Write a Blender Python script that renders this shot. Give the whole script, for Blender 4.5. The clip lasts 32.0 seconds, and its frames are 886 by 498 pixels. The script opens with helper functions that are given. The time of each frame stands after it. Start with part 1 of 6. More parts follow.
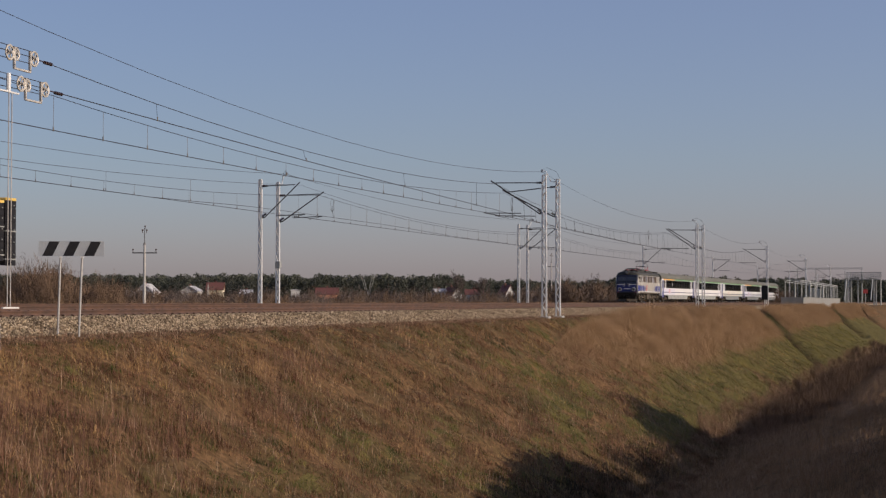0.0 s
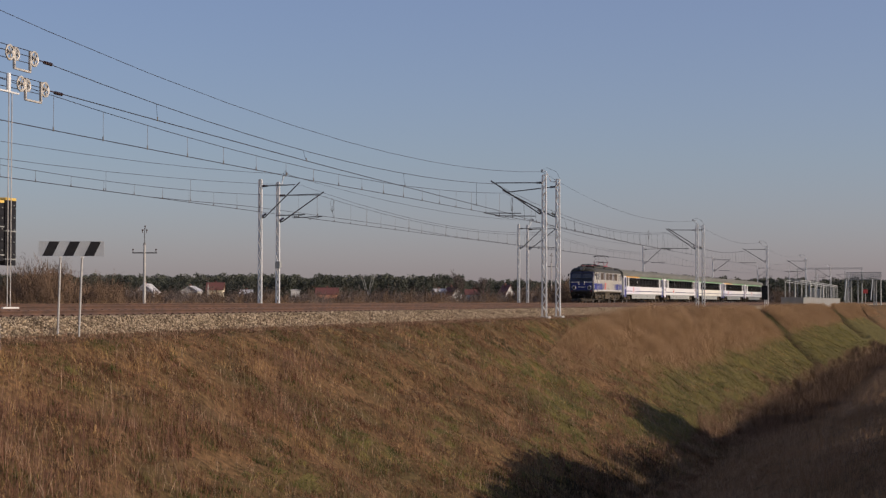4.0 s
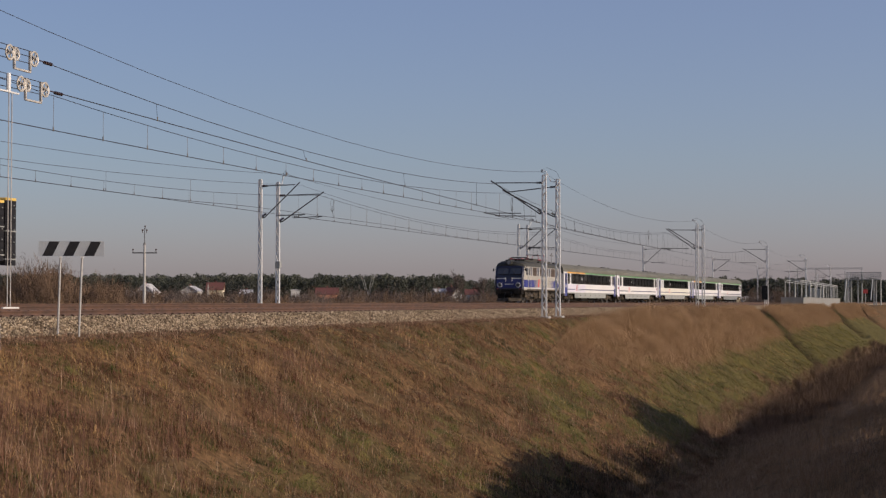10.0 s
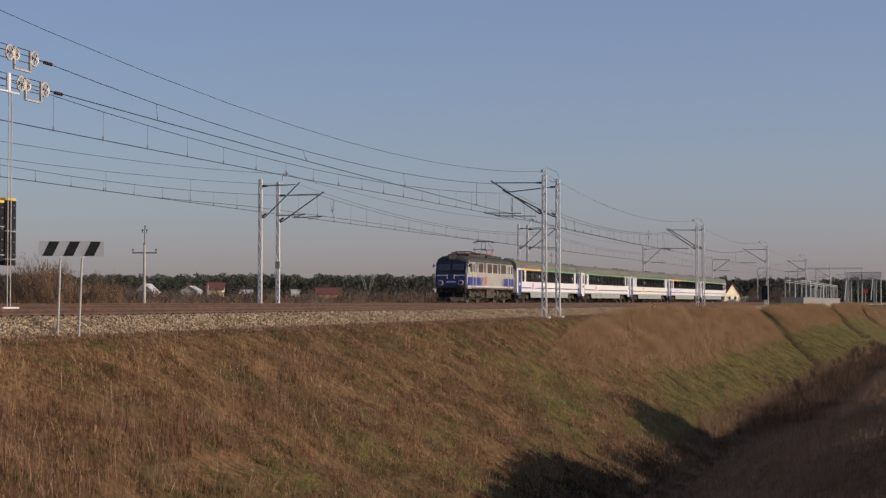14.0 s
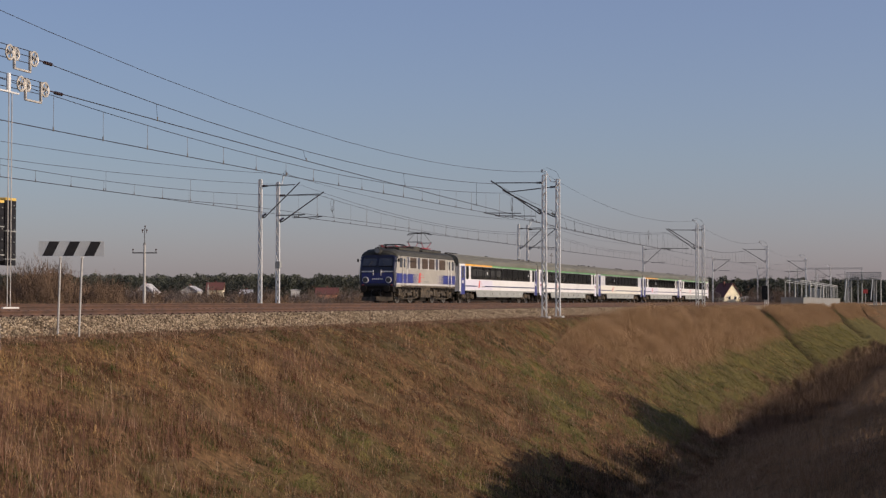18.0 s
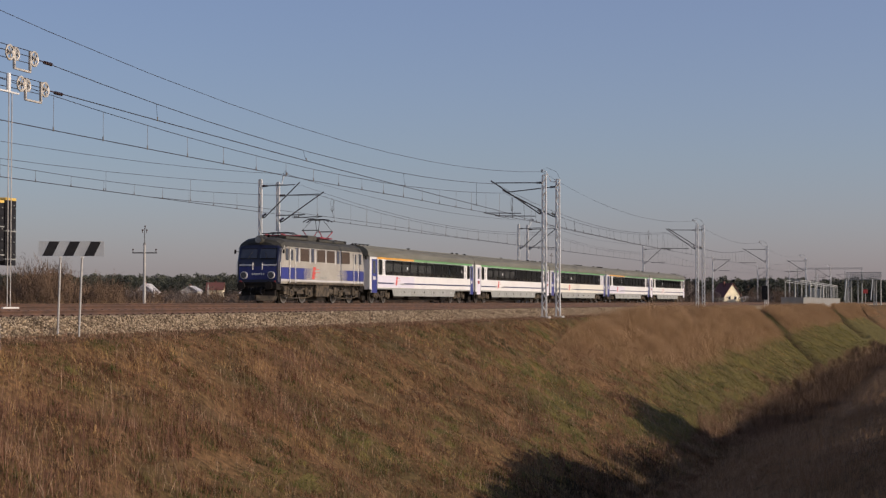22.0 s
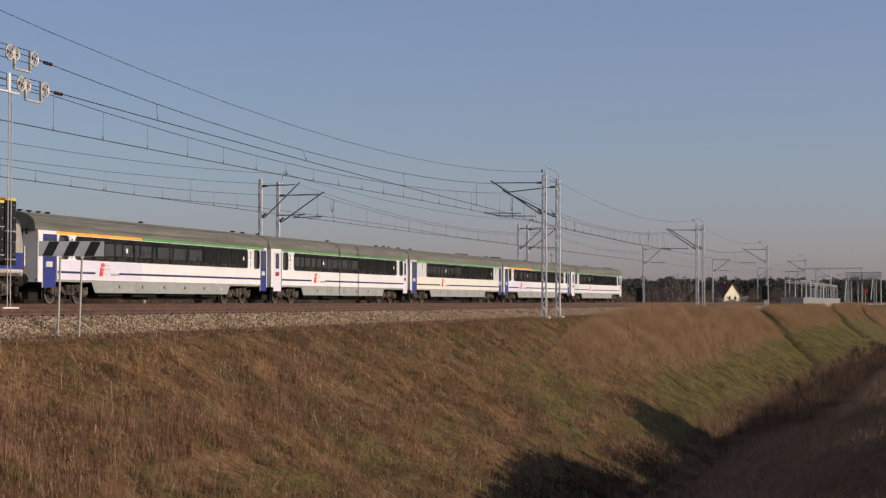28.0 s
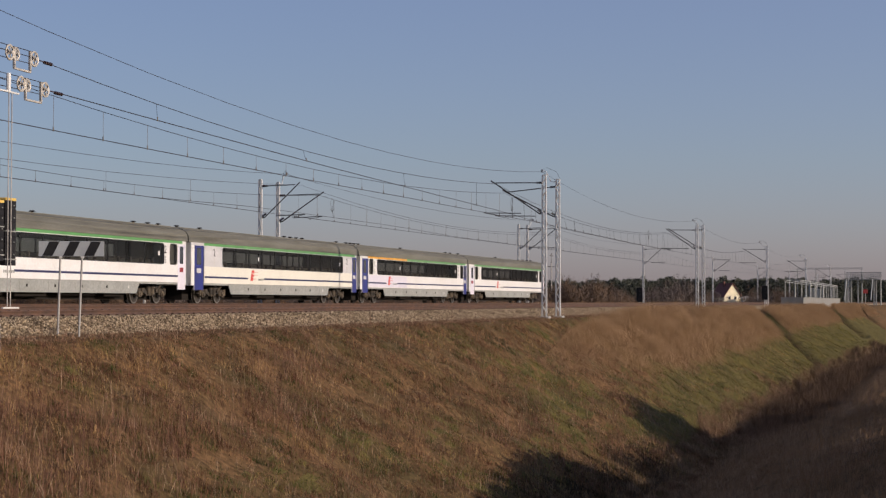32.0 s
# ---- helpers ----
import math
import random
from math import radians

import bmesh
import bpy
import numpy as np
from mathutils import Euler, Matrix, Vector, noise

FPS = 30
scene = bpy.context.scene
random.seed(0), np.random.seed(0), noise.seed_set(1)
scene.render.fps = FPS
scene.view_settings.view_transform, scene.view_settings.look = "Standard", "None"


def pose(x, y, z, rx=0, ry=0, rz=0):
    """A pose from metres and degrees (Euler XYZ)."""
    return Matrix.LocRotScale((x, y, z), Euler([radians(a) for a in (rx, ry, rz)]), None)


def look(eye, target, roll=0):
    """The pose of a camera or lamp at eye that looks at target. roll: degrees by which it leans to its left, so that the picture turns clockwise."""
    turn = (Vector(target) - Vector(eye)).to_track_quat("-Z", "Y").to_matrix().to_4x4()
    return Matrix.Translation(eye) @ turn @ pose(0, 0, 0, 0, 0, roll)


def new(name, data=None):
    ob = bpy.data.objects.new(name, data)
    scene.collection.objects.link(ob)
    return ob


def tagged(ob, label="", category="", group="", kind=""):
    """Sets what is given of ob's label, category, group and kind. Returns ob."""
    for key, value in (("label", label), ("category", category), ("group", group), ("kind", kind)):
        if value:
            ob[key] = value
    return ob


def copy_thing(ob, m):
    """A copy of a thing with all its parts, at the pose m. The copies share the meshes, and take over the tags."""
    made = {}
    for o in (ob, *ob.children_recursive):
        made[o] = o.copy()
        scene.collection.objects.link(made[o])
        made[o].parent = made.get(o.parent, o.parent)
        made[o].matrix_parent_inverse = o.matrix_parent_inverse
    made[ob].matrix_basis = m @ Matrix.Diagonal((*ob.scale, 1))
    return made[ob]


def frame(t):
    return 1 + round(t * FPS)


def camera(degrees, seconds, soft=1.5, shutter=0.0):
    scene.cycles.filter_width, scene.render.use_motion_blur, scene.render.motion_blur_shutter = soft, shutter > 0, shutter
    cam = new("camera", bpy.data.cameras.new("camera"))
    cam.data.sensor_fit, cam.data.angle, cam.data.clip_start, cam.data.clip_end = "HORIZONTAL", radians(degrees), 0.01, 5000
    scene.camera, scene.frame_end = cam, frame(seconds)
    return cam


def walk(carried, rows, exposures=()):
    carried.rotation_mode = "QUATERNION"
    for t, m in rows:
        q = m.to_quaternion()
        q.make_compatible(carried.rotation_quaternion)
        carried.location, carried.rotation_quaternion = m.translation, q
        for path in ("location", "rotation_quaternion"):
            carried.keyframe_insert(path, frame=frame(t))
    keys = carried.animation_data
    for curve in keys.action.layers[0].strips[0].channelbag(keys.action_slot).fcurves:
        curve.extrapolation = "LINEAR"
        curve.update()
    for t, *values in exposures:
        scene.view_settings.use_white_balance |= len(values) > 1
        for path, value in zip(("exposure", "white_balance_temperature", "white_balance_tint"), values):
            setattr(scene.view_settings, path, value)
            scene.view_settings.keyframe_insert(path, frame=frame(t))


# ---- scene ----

# ---- camera: stands still on a bank beside the line, eye level with the rails ----
cam = camera(30.14, 32.0, soft=1.3)
STAND = look((0.0, 0.0, 0.08), (0.0, 100.0, 3.301))
walk(cam, [(0.0, STAND), (32.0, STAND)], [(0.0, 0.0, 6050, 25), (32.0, 0.0, 6050, 25)])

# ---- light: low winter sun from the right, clear sky ----
SUN_AZ, SUN_EL = 112.4, 13.5
world = bpy.data.worlds.new("sky")
scene.world = world
world.use_nodes = True
wn = world.node_tree.nodes
sky = wn.new("ShaderNodeTexSky")
sky.sky_type = "NISHITA"
sky.sun_disc = False
sky.sun_elevation = radians(SUN_EL)
sky.sun_rotation = radians(SUN_AZ)
sky.air_density, sky.dust_density, sky.ozone_density = 1.0, 0.9, 3.0
wn["Background"].inputs["Strength"].default_value = 0.106
tint = wn.new("ShaderNodeMixRGB")
tint.blend_type = "MULTIPLY"
tint.inputs["Fac"].default_value = 1.0
tint.inputs["Color2"].default_value = (0.945, 0.985, 0.985, 1)
world.node_tree.links.new(sky.outputs["Color"], tint.inputs["Color1"])
haze = wn.new("ShaderNodeMixRGB")
haze.inputs["Fac"].default_value = 0.25
haze.inputs["Color2"].default_value = (3.45, 2.86, 3.15, 1)
world.node_tree.links.new(tint.outputs["Color"], haze.inputs["Color1"])
# haze low down, and a sky that brightens towards the sun
way = wn.new("ShaderNodeTexCoord")
split = wn.new("ShaderNodeSeparateXYZ")
world.node_tree.links.new(way.outputs["Generated"], split.inputs["Vector"])
low = wn.new("ShaderNodeValToRGB")
low.color_ramp.elements[0].position, low.color_ramp.elements[0].color = 0.0, (1.035, 0.95, 1.01, 1)
low.color_ramp.elements[1].position, low.color_ramp.elements[1].color = 0.19, (1.0, 1.045, 1.055, 1)
for spot, shade in ((0.03, (1.03, 0.965, 1.01)), (0.085, (1.025, 1.03, 1.015))):
    low.color_ramp.elements.new(spot).color = (*shade, 1)
world.node_tree.links.new(split.outputs["Z"], low.inputs["Fac"])
side = wn.new("ShaderNodeVectorMath")
side.operation = "DOT_PRODUCT"
side.inputs[1].default_value = (math.sin(radians(SUN_AZ)), math.cos(radians(SUN_AZ)), 0)
world.node_tree.links.new(way.outputs["Generated"], side.inputs[0])
glow = wn.new("ShaderNodeMapRange")
glow.inputs["From Min"].default_value, glow.inputs["From Max"].default_value = -1.0, 0.2
glow.inputs["To Min"].default_value, glow.inputs["To Max"].default_value = 0.845, 1.13
world.node_tree.links.new(side.outputs["Value"], glow.inputs["Value"])
last = haze.outputs["Color"]
for extra in (low.outputs["Color"], glow.outputs["Result"]):
    mul = wn.new("ShaderNodeMixRGB")
    mul.blend_type = "MULTIPLY"
    mul.inputs["Fac"].default_value = 1.0
    world.node_tree.links.new(last, mul.inputs["Color1"])
    world.node_tree.links.new(extra, mul.inputs["Color2"])
    last = mul.outputs["Color"]
world.node_tree.links.new(last, wn["Background"].inputs["Color"])
sun = new("sun", bpy.data.lights.new("sun", "SUN"))
sun.data.energy, sun.data.angle, sun.data.color = 4.0, radians(0.55), (1.0, 0.87, 0.63)
to_sun = Vector((math.sin(radians(SUN_AZ)) * math.cos(radians(SUN_EL)), math.cos(radians(SUN_AZ)) * math.cos(radians(SUN_EL)), math.sin(radians(SUN_EL))))
sun.matrix_world = look(to_sun * 200, (0, 0, 0))


# ---- plan: the far track's centre line, s metres along it, o metres off it towards the camera ----
def heading(s):
    s = np.clip(s, -80.0, 170.0)
    return 0.286459 + 0.00033972 * s - 0.891335e-6 * s * s


_S = np.arange(-500.0, 3600.0, 0.5)
_hm = heading(_S[:-1] + 0.25)
_X = np.concatenate([[0.0], np.cumsum(np.sin(_hm) * 0.5)])
_Y = np.concatenate([[0.0], np.cumsum(np.cos(_hm) * 0.5)])
_X += -14.848 - _X[1000]
_Y += 85.397 - _Y[1000]


def plan(s, o):
    h = heading(s)
    return np.interp(s, _S, _X) + o * np.cos(h), np.interp(s, _S, _Y) - o * np.sin(h)


def at(s, o, z):
    x, y = plan(s, o)
    return Vector((float(x), float(y), z))


def along(s, o=0.0, z=0.0):
    """Pose with x along the track (away), y to the far side."""
    x, y = plan(s, o)
    return pose(float(x), float(y), z, 0, 0, 90 - math.degrees(float(heading(s))))


GO = [-3000, -400, -60, -10, -5.2, 15.4, 16.2, 27.6, 28.4, 38.0, 42.0, 60.0, 200.0, 900.0]
GZ = [-4.0, -3.2, -2.4, -2.1, -0.92, -0.84, -1.0, -7.61, -7.75, -4.75, -4.6, -3.4, -2.4, -2.0]
_GRID = np.random.RandomState(77).rand(256, 256)


def lumps(x, y):
    """Smooth random field, 0 to 1, with a lump about one unit across."""
    i, j = np.floor(x).astype(int), np.floor(y).astype(int)
    u, v = x - i, y - j
    u, v = u * u * (3 - 2 * u), v * v * (3 - 2 * v)
    g = lambda a, b: _GRID[a % 256, b % 256]
    return (g(i, j) * (1 - u) + g(i + 1, j) * u) * (1 - v) + (g(i, j + 1) * (1 - u) + g(i + 1, j + 1) * u) * v


# third entry is no drain: it traces a shadow cast across the slope
GULLIES = [((15.4, 17.4, 20.3, 22.2, 25.6), (134, 129, 120.2, 114.2, 105), 4.2), ((15.4, 17.5, 20.6, 23.8), (231, 224.5, 213, 203), 6.0), ((23.0, 23.7, 25.2, 27.4), (60.0, 61.0, 62.5, 64.0), 1.5), ((15.6, 19.0, 23.0), (310, 280, 268), 4.0)]


def ground_z(s, o):
    s, o = np.asarray(s, float), np.asarray(o, float)
    z = np.interp(o, GO, GZ)
    w = np.clip((o - 15.6) / 3.0, 0, 1) * np.interp(o, [26.0, 28.0], [1.0, 0.3])
    z = z + w * (0.3 * (lumps(s / 2.1, o / 1.4) - 0.5) + 0.26 * (lumps(s / 0.9 + 40, o / 0.7 + 9) - 0.5))
    # drains cut aslant down the slope; the third shapes a tree shadow's line
    for co, cs, wide in GULLIES:
        z = z - 0.85 * np.exp(-((s - np.interp(o, co, cs)) / wide) ** 2) * np.clip((o - co[0] + 0.6) / 0.6, 0, 1) * np.clip((co[-1] + 0.6 - o) / 0.6, 0, 1)
    # the mound on which the camera stands
    d = np.hypot(s + 79.0, o - 37.2)
    return z + np.clip(1 - d / 22.0, 0, 1) ** 1.5 * 3.3


# ---- materials ----
def mat(name, color, rough=0.6, metal=0.0, color2=None, scale=4.0, detail=6.0, bump=0.0, fine=0.0, spread=0.0, spec=0.5, coords="Object", stretch=None):
    m = bpy.data.materials.new(name)
    m.use_nodes = True
    n, l = m.node_tree.nodes, m.node_tree.links
    b = n["Principled BSDF"]
    b.inputs["Roughness"].default_value = rough
    b.inputs["Metallic"].default_value = metal
    b.inputs["Specular IOR Level"].default_value = spec
    if color2 is None:
        color2 = tuple(c * 0.78 for c in color)
    tc = n.new("ShaderNodeTexCoord")
    mp = n.new("ShaderNodeMapping")
    if stretch:
        mp.inputs["Scale"].default_value = stretch
    l.new(tc.outputs[coords], mp.inputs["Vector"])
    big = n.new("ShaderNodeTexNoise")
    big.inputs["Scale"].default_value, big.inputs["Detail"].default_value = scale, detail
    l.new(mp.outputs["Vector"], big.inputs["Vector"])
    ramp = n.new("ShaderNodeValToRGB")
    ramp.color_ramp.elements[0].position, ramp.color_ramp.elements[1].position = 0.36, 0.64
    ramp.color_ramp.elements[0].color, ramp.color_ramp.elements[1].color = (*color2, 1), (*color, 1)
    l.new(big.outputs["Fac"], ramp.inputs["Fac"])
    out = ramp.outputs["Color"]
    if fine:
        fn = n.new("ShaderNodeTexNoise")
        fn.inputs["Scale"].default_value, fn.inputs["Detail"].default_value = scale * 14, 4
        l.new(mp.outputs["Vector"], fn.inputs["Vector"])
        mr = n.new("ShaderNodeMapRange")
        mr.inputs["From Min"].default_value, mr.inputs["From Max"].default_value = 0.3, 0.7
        mr.inputs["To Min"].default_value, mr.inputs["To Max"].default_value = 1 - fine, 1 + fine
        l.new(fn.outputs["Fac"], mr.inputs["Value"])
        mx = n.new("ShaderNodeMixRGB")
        mx.blend_type = "MULTIPLY"
        mx.inputs["Fac"].default_value = 1
        l.new(out, mx.inputs["Color1"])
        l.new(mr.outputs["Result"], mx.inputs["Color2"])
        out = mx.outputs["Color"]
    if spread:
        oi = n.new("ShaderNodeObjectInfo")
        mr = n.new("ShaderNodeMapRange")
        mr.inputs["To Min"].default_value, mr.inputs["To Max"].default_value = 1 - spread, 1 + spread
        l.new(oi.outputs["Random"], mr.inputs["Value"])
        mx = n.new("ShaderNodeMixRGB")
        mx.blend_type = "MULTIPLY"
        mx.inputs["Fac"].default_value = 1
        l.new(out, mx.inputs["Color1"])
        l.new(mr.outputs["Result"], mx.inputs["Color2"])
        out = mx.outputs["Color"]
    l.new(out, b.inputs["Base Color"])
    if bump:
        bp = n.new("ShaderNodeBump")
        bp.inputs["Strength"].default_value, bp.inputs["Distance"].default_value = bump, 0.05
        bn = n.new("ShaderNodeTexNoise")
        bn.inputs["Scale"].default_value, bn.inputs["Detail"].default_value = scale * 6, 5
        l.new(mp.outputs["Vector"], bn.inputs["Vector"])
        l.new(bn.outputs["Fac"], bp.inputs["Height"])
        l.new(bp.outputs["Normal"], b.inputs["Normal"])
    return m


def herb(name, colors, scale, rough=0.85, island=0.25, shade=(0.6, 1.3), lo=0.36, hi=0.64):
    """Plant matter: patches of several colours across the ground, each blade a shade of its own."""
    m = bpy.data.materials.new(name)
    m.use_nodes = True
    n, l = m.node_tree.nodes, m.node_tree.links
    b = n["Principled BSDF"]
    b.inputs["Roughness"].default_value = rough
    b.inputs["Specular IOR Level"].default_value = 0.2
    geo = n.new("ShaderNodeNewGeometry")
    a = n.new("ShaderNodeTexNoise")
    a.inputs["Scale"].default_value, a.inputs["Detail"].default_value, a.inputs["Roughness"].default_value = scale, 7, 0.62
    l.new(geo.outputs["Position"], a.inputs["Vector"])
    add = n.new("ShaderNodeMath")
    add.operation = "MULTIPLY_ADD"
    add.inputs[1].default_value, add.inputs[2].default_value = island * 0.5, -island * 0.25
    l.new(geo.outputs["Random Per Island"], add.inputs[0])
    sm = n.new("ShaderNodeMath")
    l.new(a.outputs["Fac"], sm.inputs[0])
    l.new(add.outputs["Value"], sm.inputs[1])
    ramp = n.new("ShaderNodeValToRGB")
    els = ramp.color_ramp.elements
    els[0].position, els[0].color = lo, (*colors[0], 1)
    els[1].position, els[1].color = hi, (*colors[-1], 1)
    for i, c in enumerate(colors[1:-1]):
        e = els.new(lo + (hi - lo) * (i + 1) / (len(colors) - 1))
        e.color = (*c, 1)
    l.new(sm.outputs["Value"], ramp.inputs["Fac"])
    mr = n.new("ShaderNodeMapRange")
    mr.inputs["To Min"].default_value, mr.inputs["To Max"].default_value = shade
    l.new(geo.outputs["Random Per Island"], mr.inputs["Value"])
    mx = n.new("ShaderNodeMixRGB")
    mx.blend_type = "MULTIPLY"
    mx.inputs["Fac"].default_value = 1
    l.new(ramp.outputs["Color"], mx.inputs["Color1"])
    l.new(mr.outputs["Result"], mx.inputs["Color2"])
    l.new(mx.outputs["Color"], b.inputs["Base Color"])
    return m


def glass_mat(name, tint, gloss):
    m = bpy.data.materials.new(name)
    m.use_nodes = True
    n, l = m.node_tree.nodes, m.node_tree.links
    n.remove(n["Principled BSDF"])
    t, g, mx = n.new("ShaderNodeBsdfTransparent"), n.new("ShaderNodeBsdfGlossy"), n.new("ShaderNodeMixShader")
    t.inputs["Color"].default_value = (*tint, 1)
    g.inputs["Roughness"].default_value = 0.03
    mx.inputs["Fac"].default_value = gloss
    l.new(t.outputs[0], mx.inputs[1])
    l.new(g.outputs[0], mx.inputs[2])
    l.new(mx.outputs[0], n["Material Output"].inputs["Surface"])
    return m


M = {}
M["soil"] = mat("soil_and_litter", (0.158, 0.09, 0.04), 0.95, color2=(0.086, 0.06, 0.024), scale=0.35, detail=9, bump=0.6, fine=0.5, coords="Object", spec=0.1)
M["turf"] = mat("matted_green_turf", (0.126, 0.101, 0.031), 0.95, color2=(0.07, 0.06, 0.019), scale=0.9, detail=9, bump=0.6, fine=0.5, spec=0.1)
M["slope_grass"] = herb("winter_grass", [(0.052, 0.074, 0.016), (0.125, 0.1, 0.032), (0.185, 0.088, 0.044), (0.115, 0.048, 0.032), (0.19, 0.108, 0.062), (0.31, 0.195, 0.085)], 0.8, island=0.35, lo=0.36, hi=0.64)
M["green_grass"] = herb("green_winter_grass", [(0.058, 0.071, 0.0135), (0.112, 0.109, 0.021), (0.195, 0.155, 0.04)], 0.9, island=0.4, lo=0.38, hi=0.62)
M["reed"] = herb("dry_reed", [(0.245, 0.15, 0.076), (0.285, 0.177, 0.09), (0.325, 0.207, 0.106)], 0.3, island=0.12, shade=(0.92, 1.08))
M["straw"] = herb("pale_straw", [(0.29, 0.19, 0.07), (0.38, 0.26, 0.1), (0.24, 0.13, 0.055)], 0.8)
M["weed"] = herb("dead_weed_stalks", [(0.13, 0.066, 0.042), (0.19, 0.098, 0.062), (0.27, 0.165, 0.105)], 0.5)
M["bank"] = herb("dark_dead_weeds", [(0.32, 0.188, 0.095), (0.42, 0.255, 0.13), (0.5, 0.315, 0.165)], 0.5, shade=(0.75, 1.15))
M["toe"] = herb("brown_litter", [(0.15, 0.088, 0.05), (0.21, 0.128, 0.075), (0.27, 0.175, 0.105)], 1.2)
M["stalk"] = herb("pale_broken_stalks", [(0.27, 0.19, 0.12), (0.4, 0.29, 0.19), (0.34, 0.22, 0.15)], 0.8)
M["rush"] = herb("dark_rush", [(0.03, 0.04, 0.012), (0.055, 0.055, 0.02), (0.1, 0.075, 0.032)], 0.9)
M["thicket"] = herb("brown_thicket_twigs", [(0.098, 0.063, 0.039), (0.124, 0.08, 0.049), (0.15, 0.098, 0.061)], 0.25, shade=(0.8, 1.15))
# brush twigs darkened in colour to read as standing in shade
M["brush"] = herb("bare_shade_toned_brush", [(0.07, 0.043, 0.027), (0.1, 0.062, 0.038), (0.15, 0.095, 0.058)], 0.8)
# a step darker than the bank weeds
M["ditch"] = herb("brown_ditch_litter", [(0.16, 0.104, 0.058), (0.24, 0.158, 0.09), (0.32, 0.215, 0.124)], 0.5)
# near-black tone that puts the shade of ditch and drains into the litter colour
M["shade_litter"] = herb("black_shade_toned_litter", [(0.04, 0.032, 0.021), (0.07, 0.053, 0.032), (0.12, 0.086, 0.05)], 0.5)
M["twig"] = herb("bare_twigs", [(0.15, 0.097, 0.066), (0.195, 0.128, 0.086), (0.175, 0.122, 0.088)], 0.3)
M["greytwig"] = herb("grey_bare_twigs", [(0.085, 0.066, 0.054), (0.115, 0.09, 0.074), (0.14, 0.112, 0.094)], 0.3)
M["bark"] = mat("bark", (0.09, 0.07, 0.05), 0.9, scale=3, bump=0.5, fine=0.3)
# needle greens lifted and greyed: the distance haze is put into the colour
M["pine"] = herb("pine_needles", [(0.055, 0.06, 0.042), (0.072, 0.077, 0.054), (0.09, 0.09, 0.066)], 0.06, shade=(0.85, 1.12))
M["ballast"] = mat("ballast_bed", (0.29, 0.215, 0.13), 0.95, color2=(0.13, 0.092, 0.055), scale=9, detail=4, bump=1.0, fine=0.4, spec=0.2)
M["stone"] = herb("ballast_stone", [(0.14, 0.1, 0.058), (0.255, 0.19, 0.116), (0.4, 0.312, 0.2)], 1.4, island=0.9, shade=(0.7, 1.2))
M["rail"] = mat("rusty_rail", (0.105, 0.054, 0.031), 0.8, color2=(0.062, 0.035, 0.023), scale=2, fine=0.3, bump=0.2)
M["railhead"] = mat("rail_head", (0.13, 0.095, 0.075), 0.5, 0.4, scale=2)
M["sleeper"] = mat("concrete_sleeper", (0.1, 0.066, 0.045), 0.9, color2=(0.065, 0.043, 0.03), scale=3, fine=0.25, bump=0.3, spread=0.2)
M["clip"] = mat("rusty_clip", (0.13, 0.075, 0.048), 0.8, scale=5)
M["galv"] = mat("galvanised_steel", (0.66, 0.65, 0.6), 0.5, 0.1, color2=(0.55, 0.54, 0.51), scale=1.5, fine=0.15)
M["concrete"] = mat("weathered_concrete", (0.42, 0.4, 0.36), 0.9, scale=1.2, fine=0.2, bump=0.2)
M["wire"] = mat("dark_copper_wire", (0.045, 0.04, 0.038), 0.5, 0.3, scale=1)
M["arm"] = mat("dark_steel_tube", (0.07, 0.065, 0.06), 0.5, 0.4, scale=2)
M["insul"] = mat("brown_porcelain", (0.06, 0.038, 0.032), 0.25, scale=2)
M["pulley"] = mat("grey_cast_pulley", (0.5, 0.47, 0.41), 0.55, 0.2, color2=(0.36, 0.33, 0.28), scale=4, fine=0.2)
M["black"] = mat("black_paint", (0.012, 0.012, 0.014), 0.7, color2=(0.02, 0.019, 0.019), scale=5, fine=0.2, spec=0.2)
M["yellow"] = mat("yellow_paint", (0.75, 0.5, 0.1), 0.5, scale=4)
M["board_grey"] = mat("pale_grey_board", (0.36, 0.38, 0.38), 0.6, color2=(0.31, 0.325, 0.325), scale=2, fine=0.08)
M["navy"] = mat("navy_paint", (0.01, 0.012, 0.036), 0.3, color2=(0.008, 0.01, 0.026), scale=1.2, fine=0.15)
M["frontblue"] = mat("deep_blue_front", (0.026, 0.034, 0.15), 0.25, color2=(0.024, 0.03, 0.12), scale=1.2, fine=0.15)
M["blue"] = mat("blue_paint", (0.026, 0.035, 0.19), 0.35, color2=(0.028, 0.033, 0.15), scale=1.0, fine=0.12)
M["locogrey"] = mat("warm_grey_paint", (0.36, 0.335, 0.28), 0.4, color2=(0.31, 0.285, 0.235), scale=0.8, fine=0.12)
M["white"] = mat("white_paint", (0.73, 0.715, 0.68), 0.35, color2=(0.66, 0.64, 0.6), scale=0.6, fine=0.06)
M["cream"] = mat("cream_paint", (0.72, 0.69, 0.58), 0.35, color2=(0.66, 0.63, 0.53), scale=0.6, fine=0.06)
M["lightgrey"] = mat("light_grey_paint", (0.55, 0.54, 0.53), 0.4, color2=(0.47, 0.46, 0.45), scale=0.8, fine=0.1)
M["lilac"] = mat("pale_lilac_paint", (0.66, 0.63, 0.68), 0.4, color2=(0.6, 0.57, 0.62), scale=0.8, fine=0.06)
M["stripe"] = mat("dark_blue_stripe", (0.028, 0.03, 0.09), 0.4, scale=1)
M["green"] = mat("green_paint", (0.105, 0.31, 0.09), 0.4, scale=0.8, fine=0.1)
M["orange"] = mat("orange_paint", (0.85, 0.42, 0.04), 0.4, scale=0.8, fine=0.1)
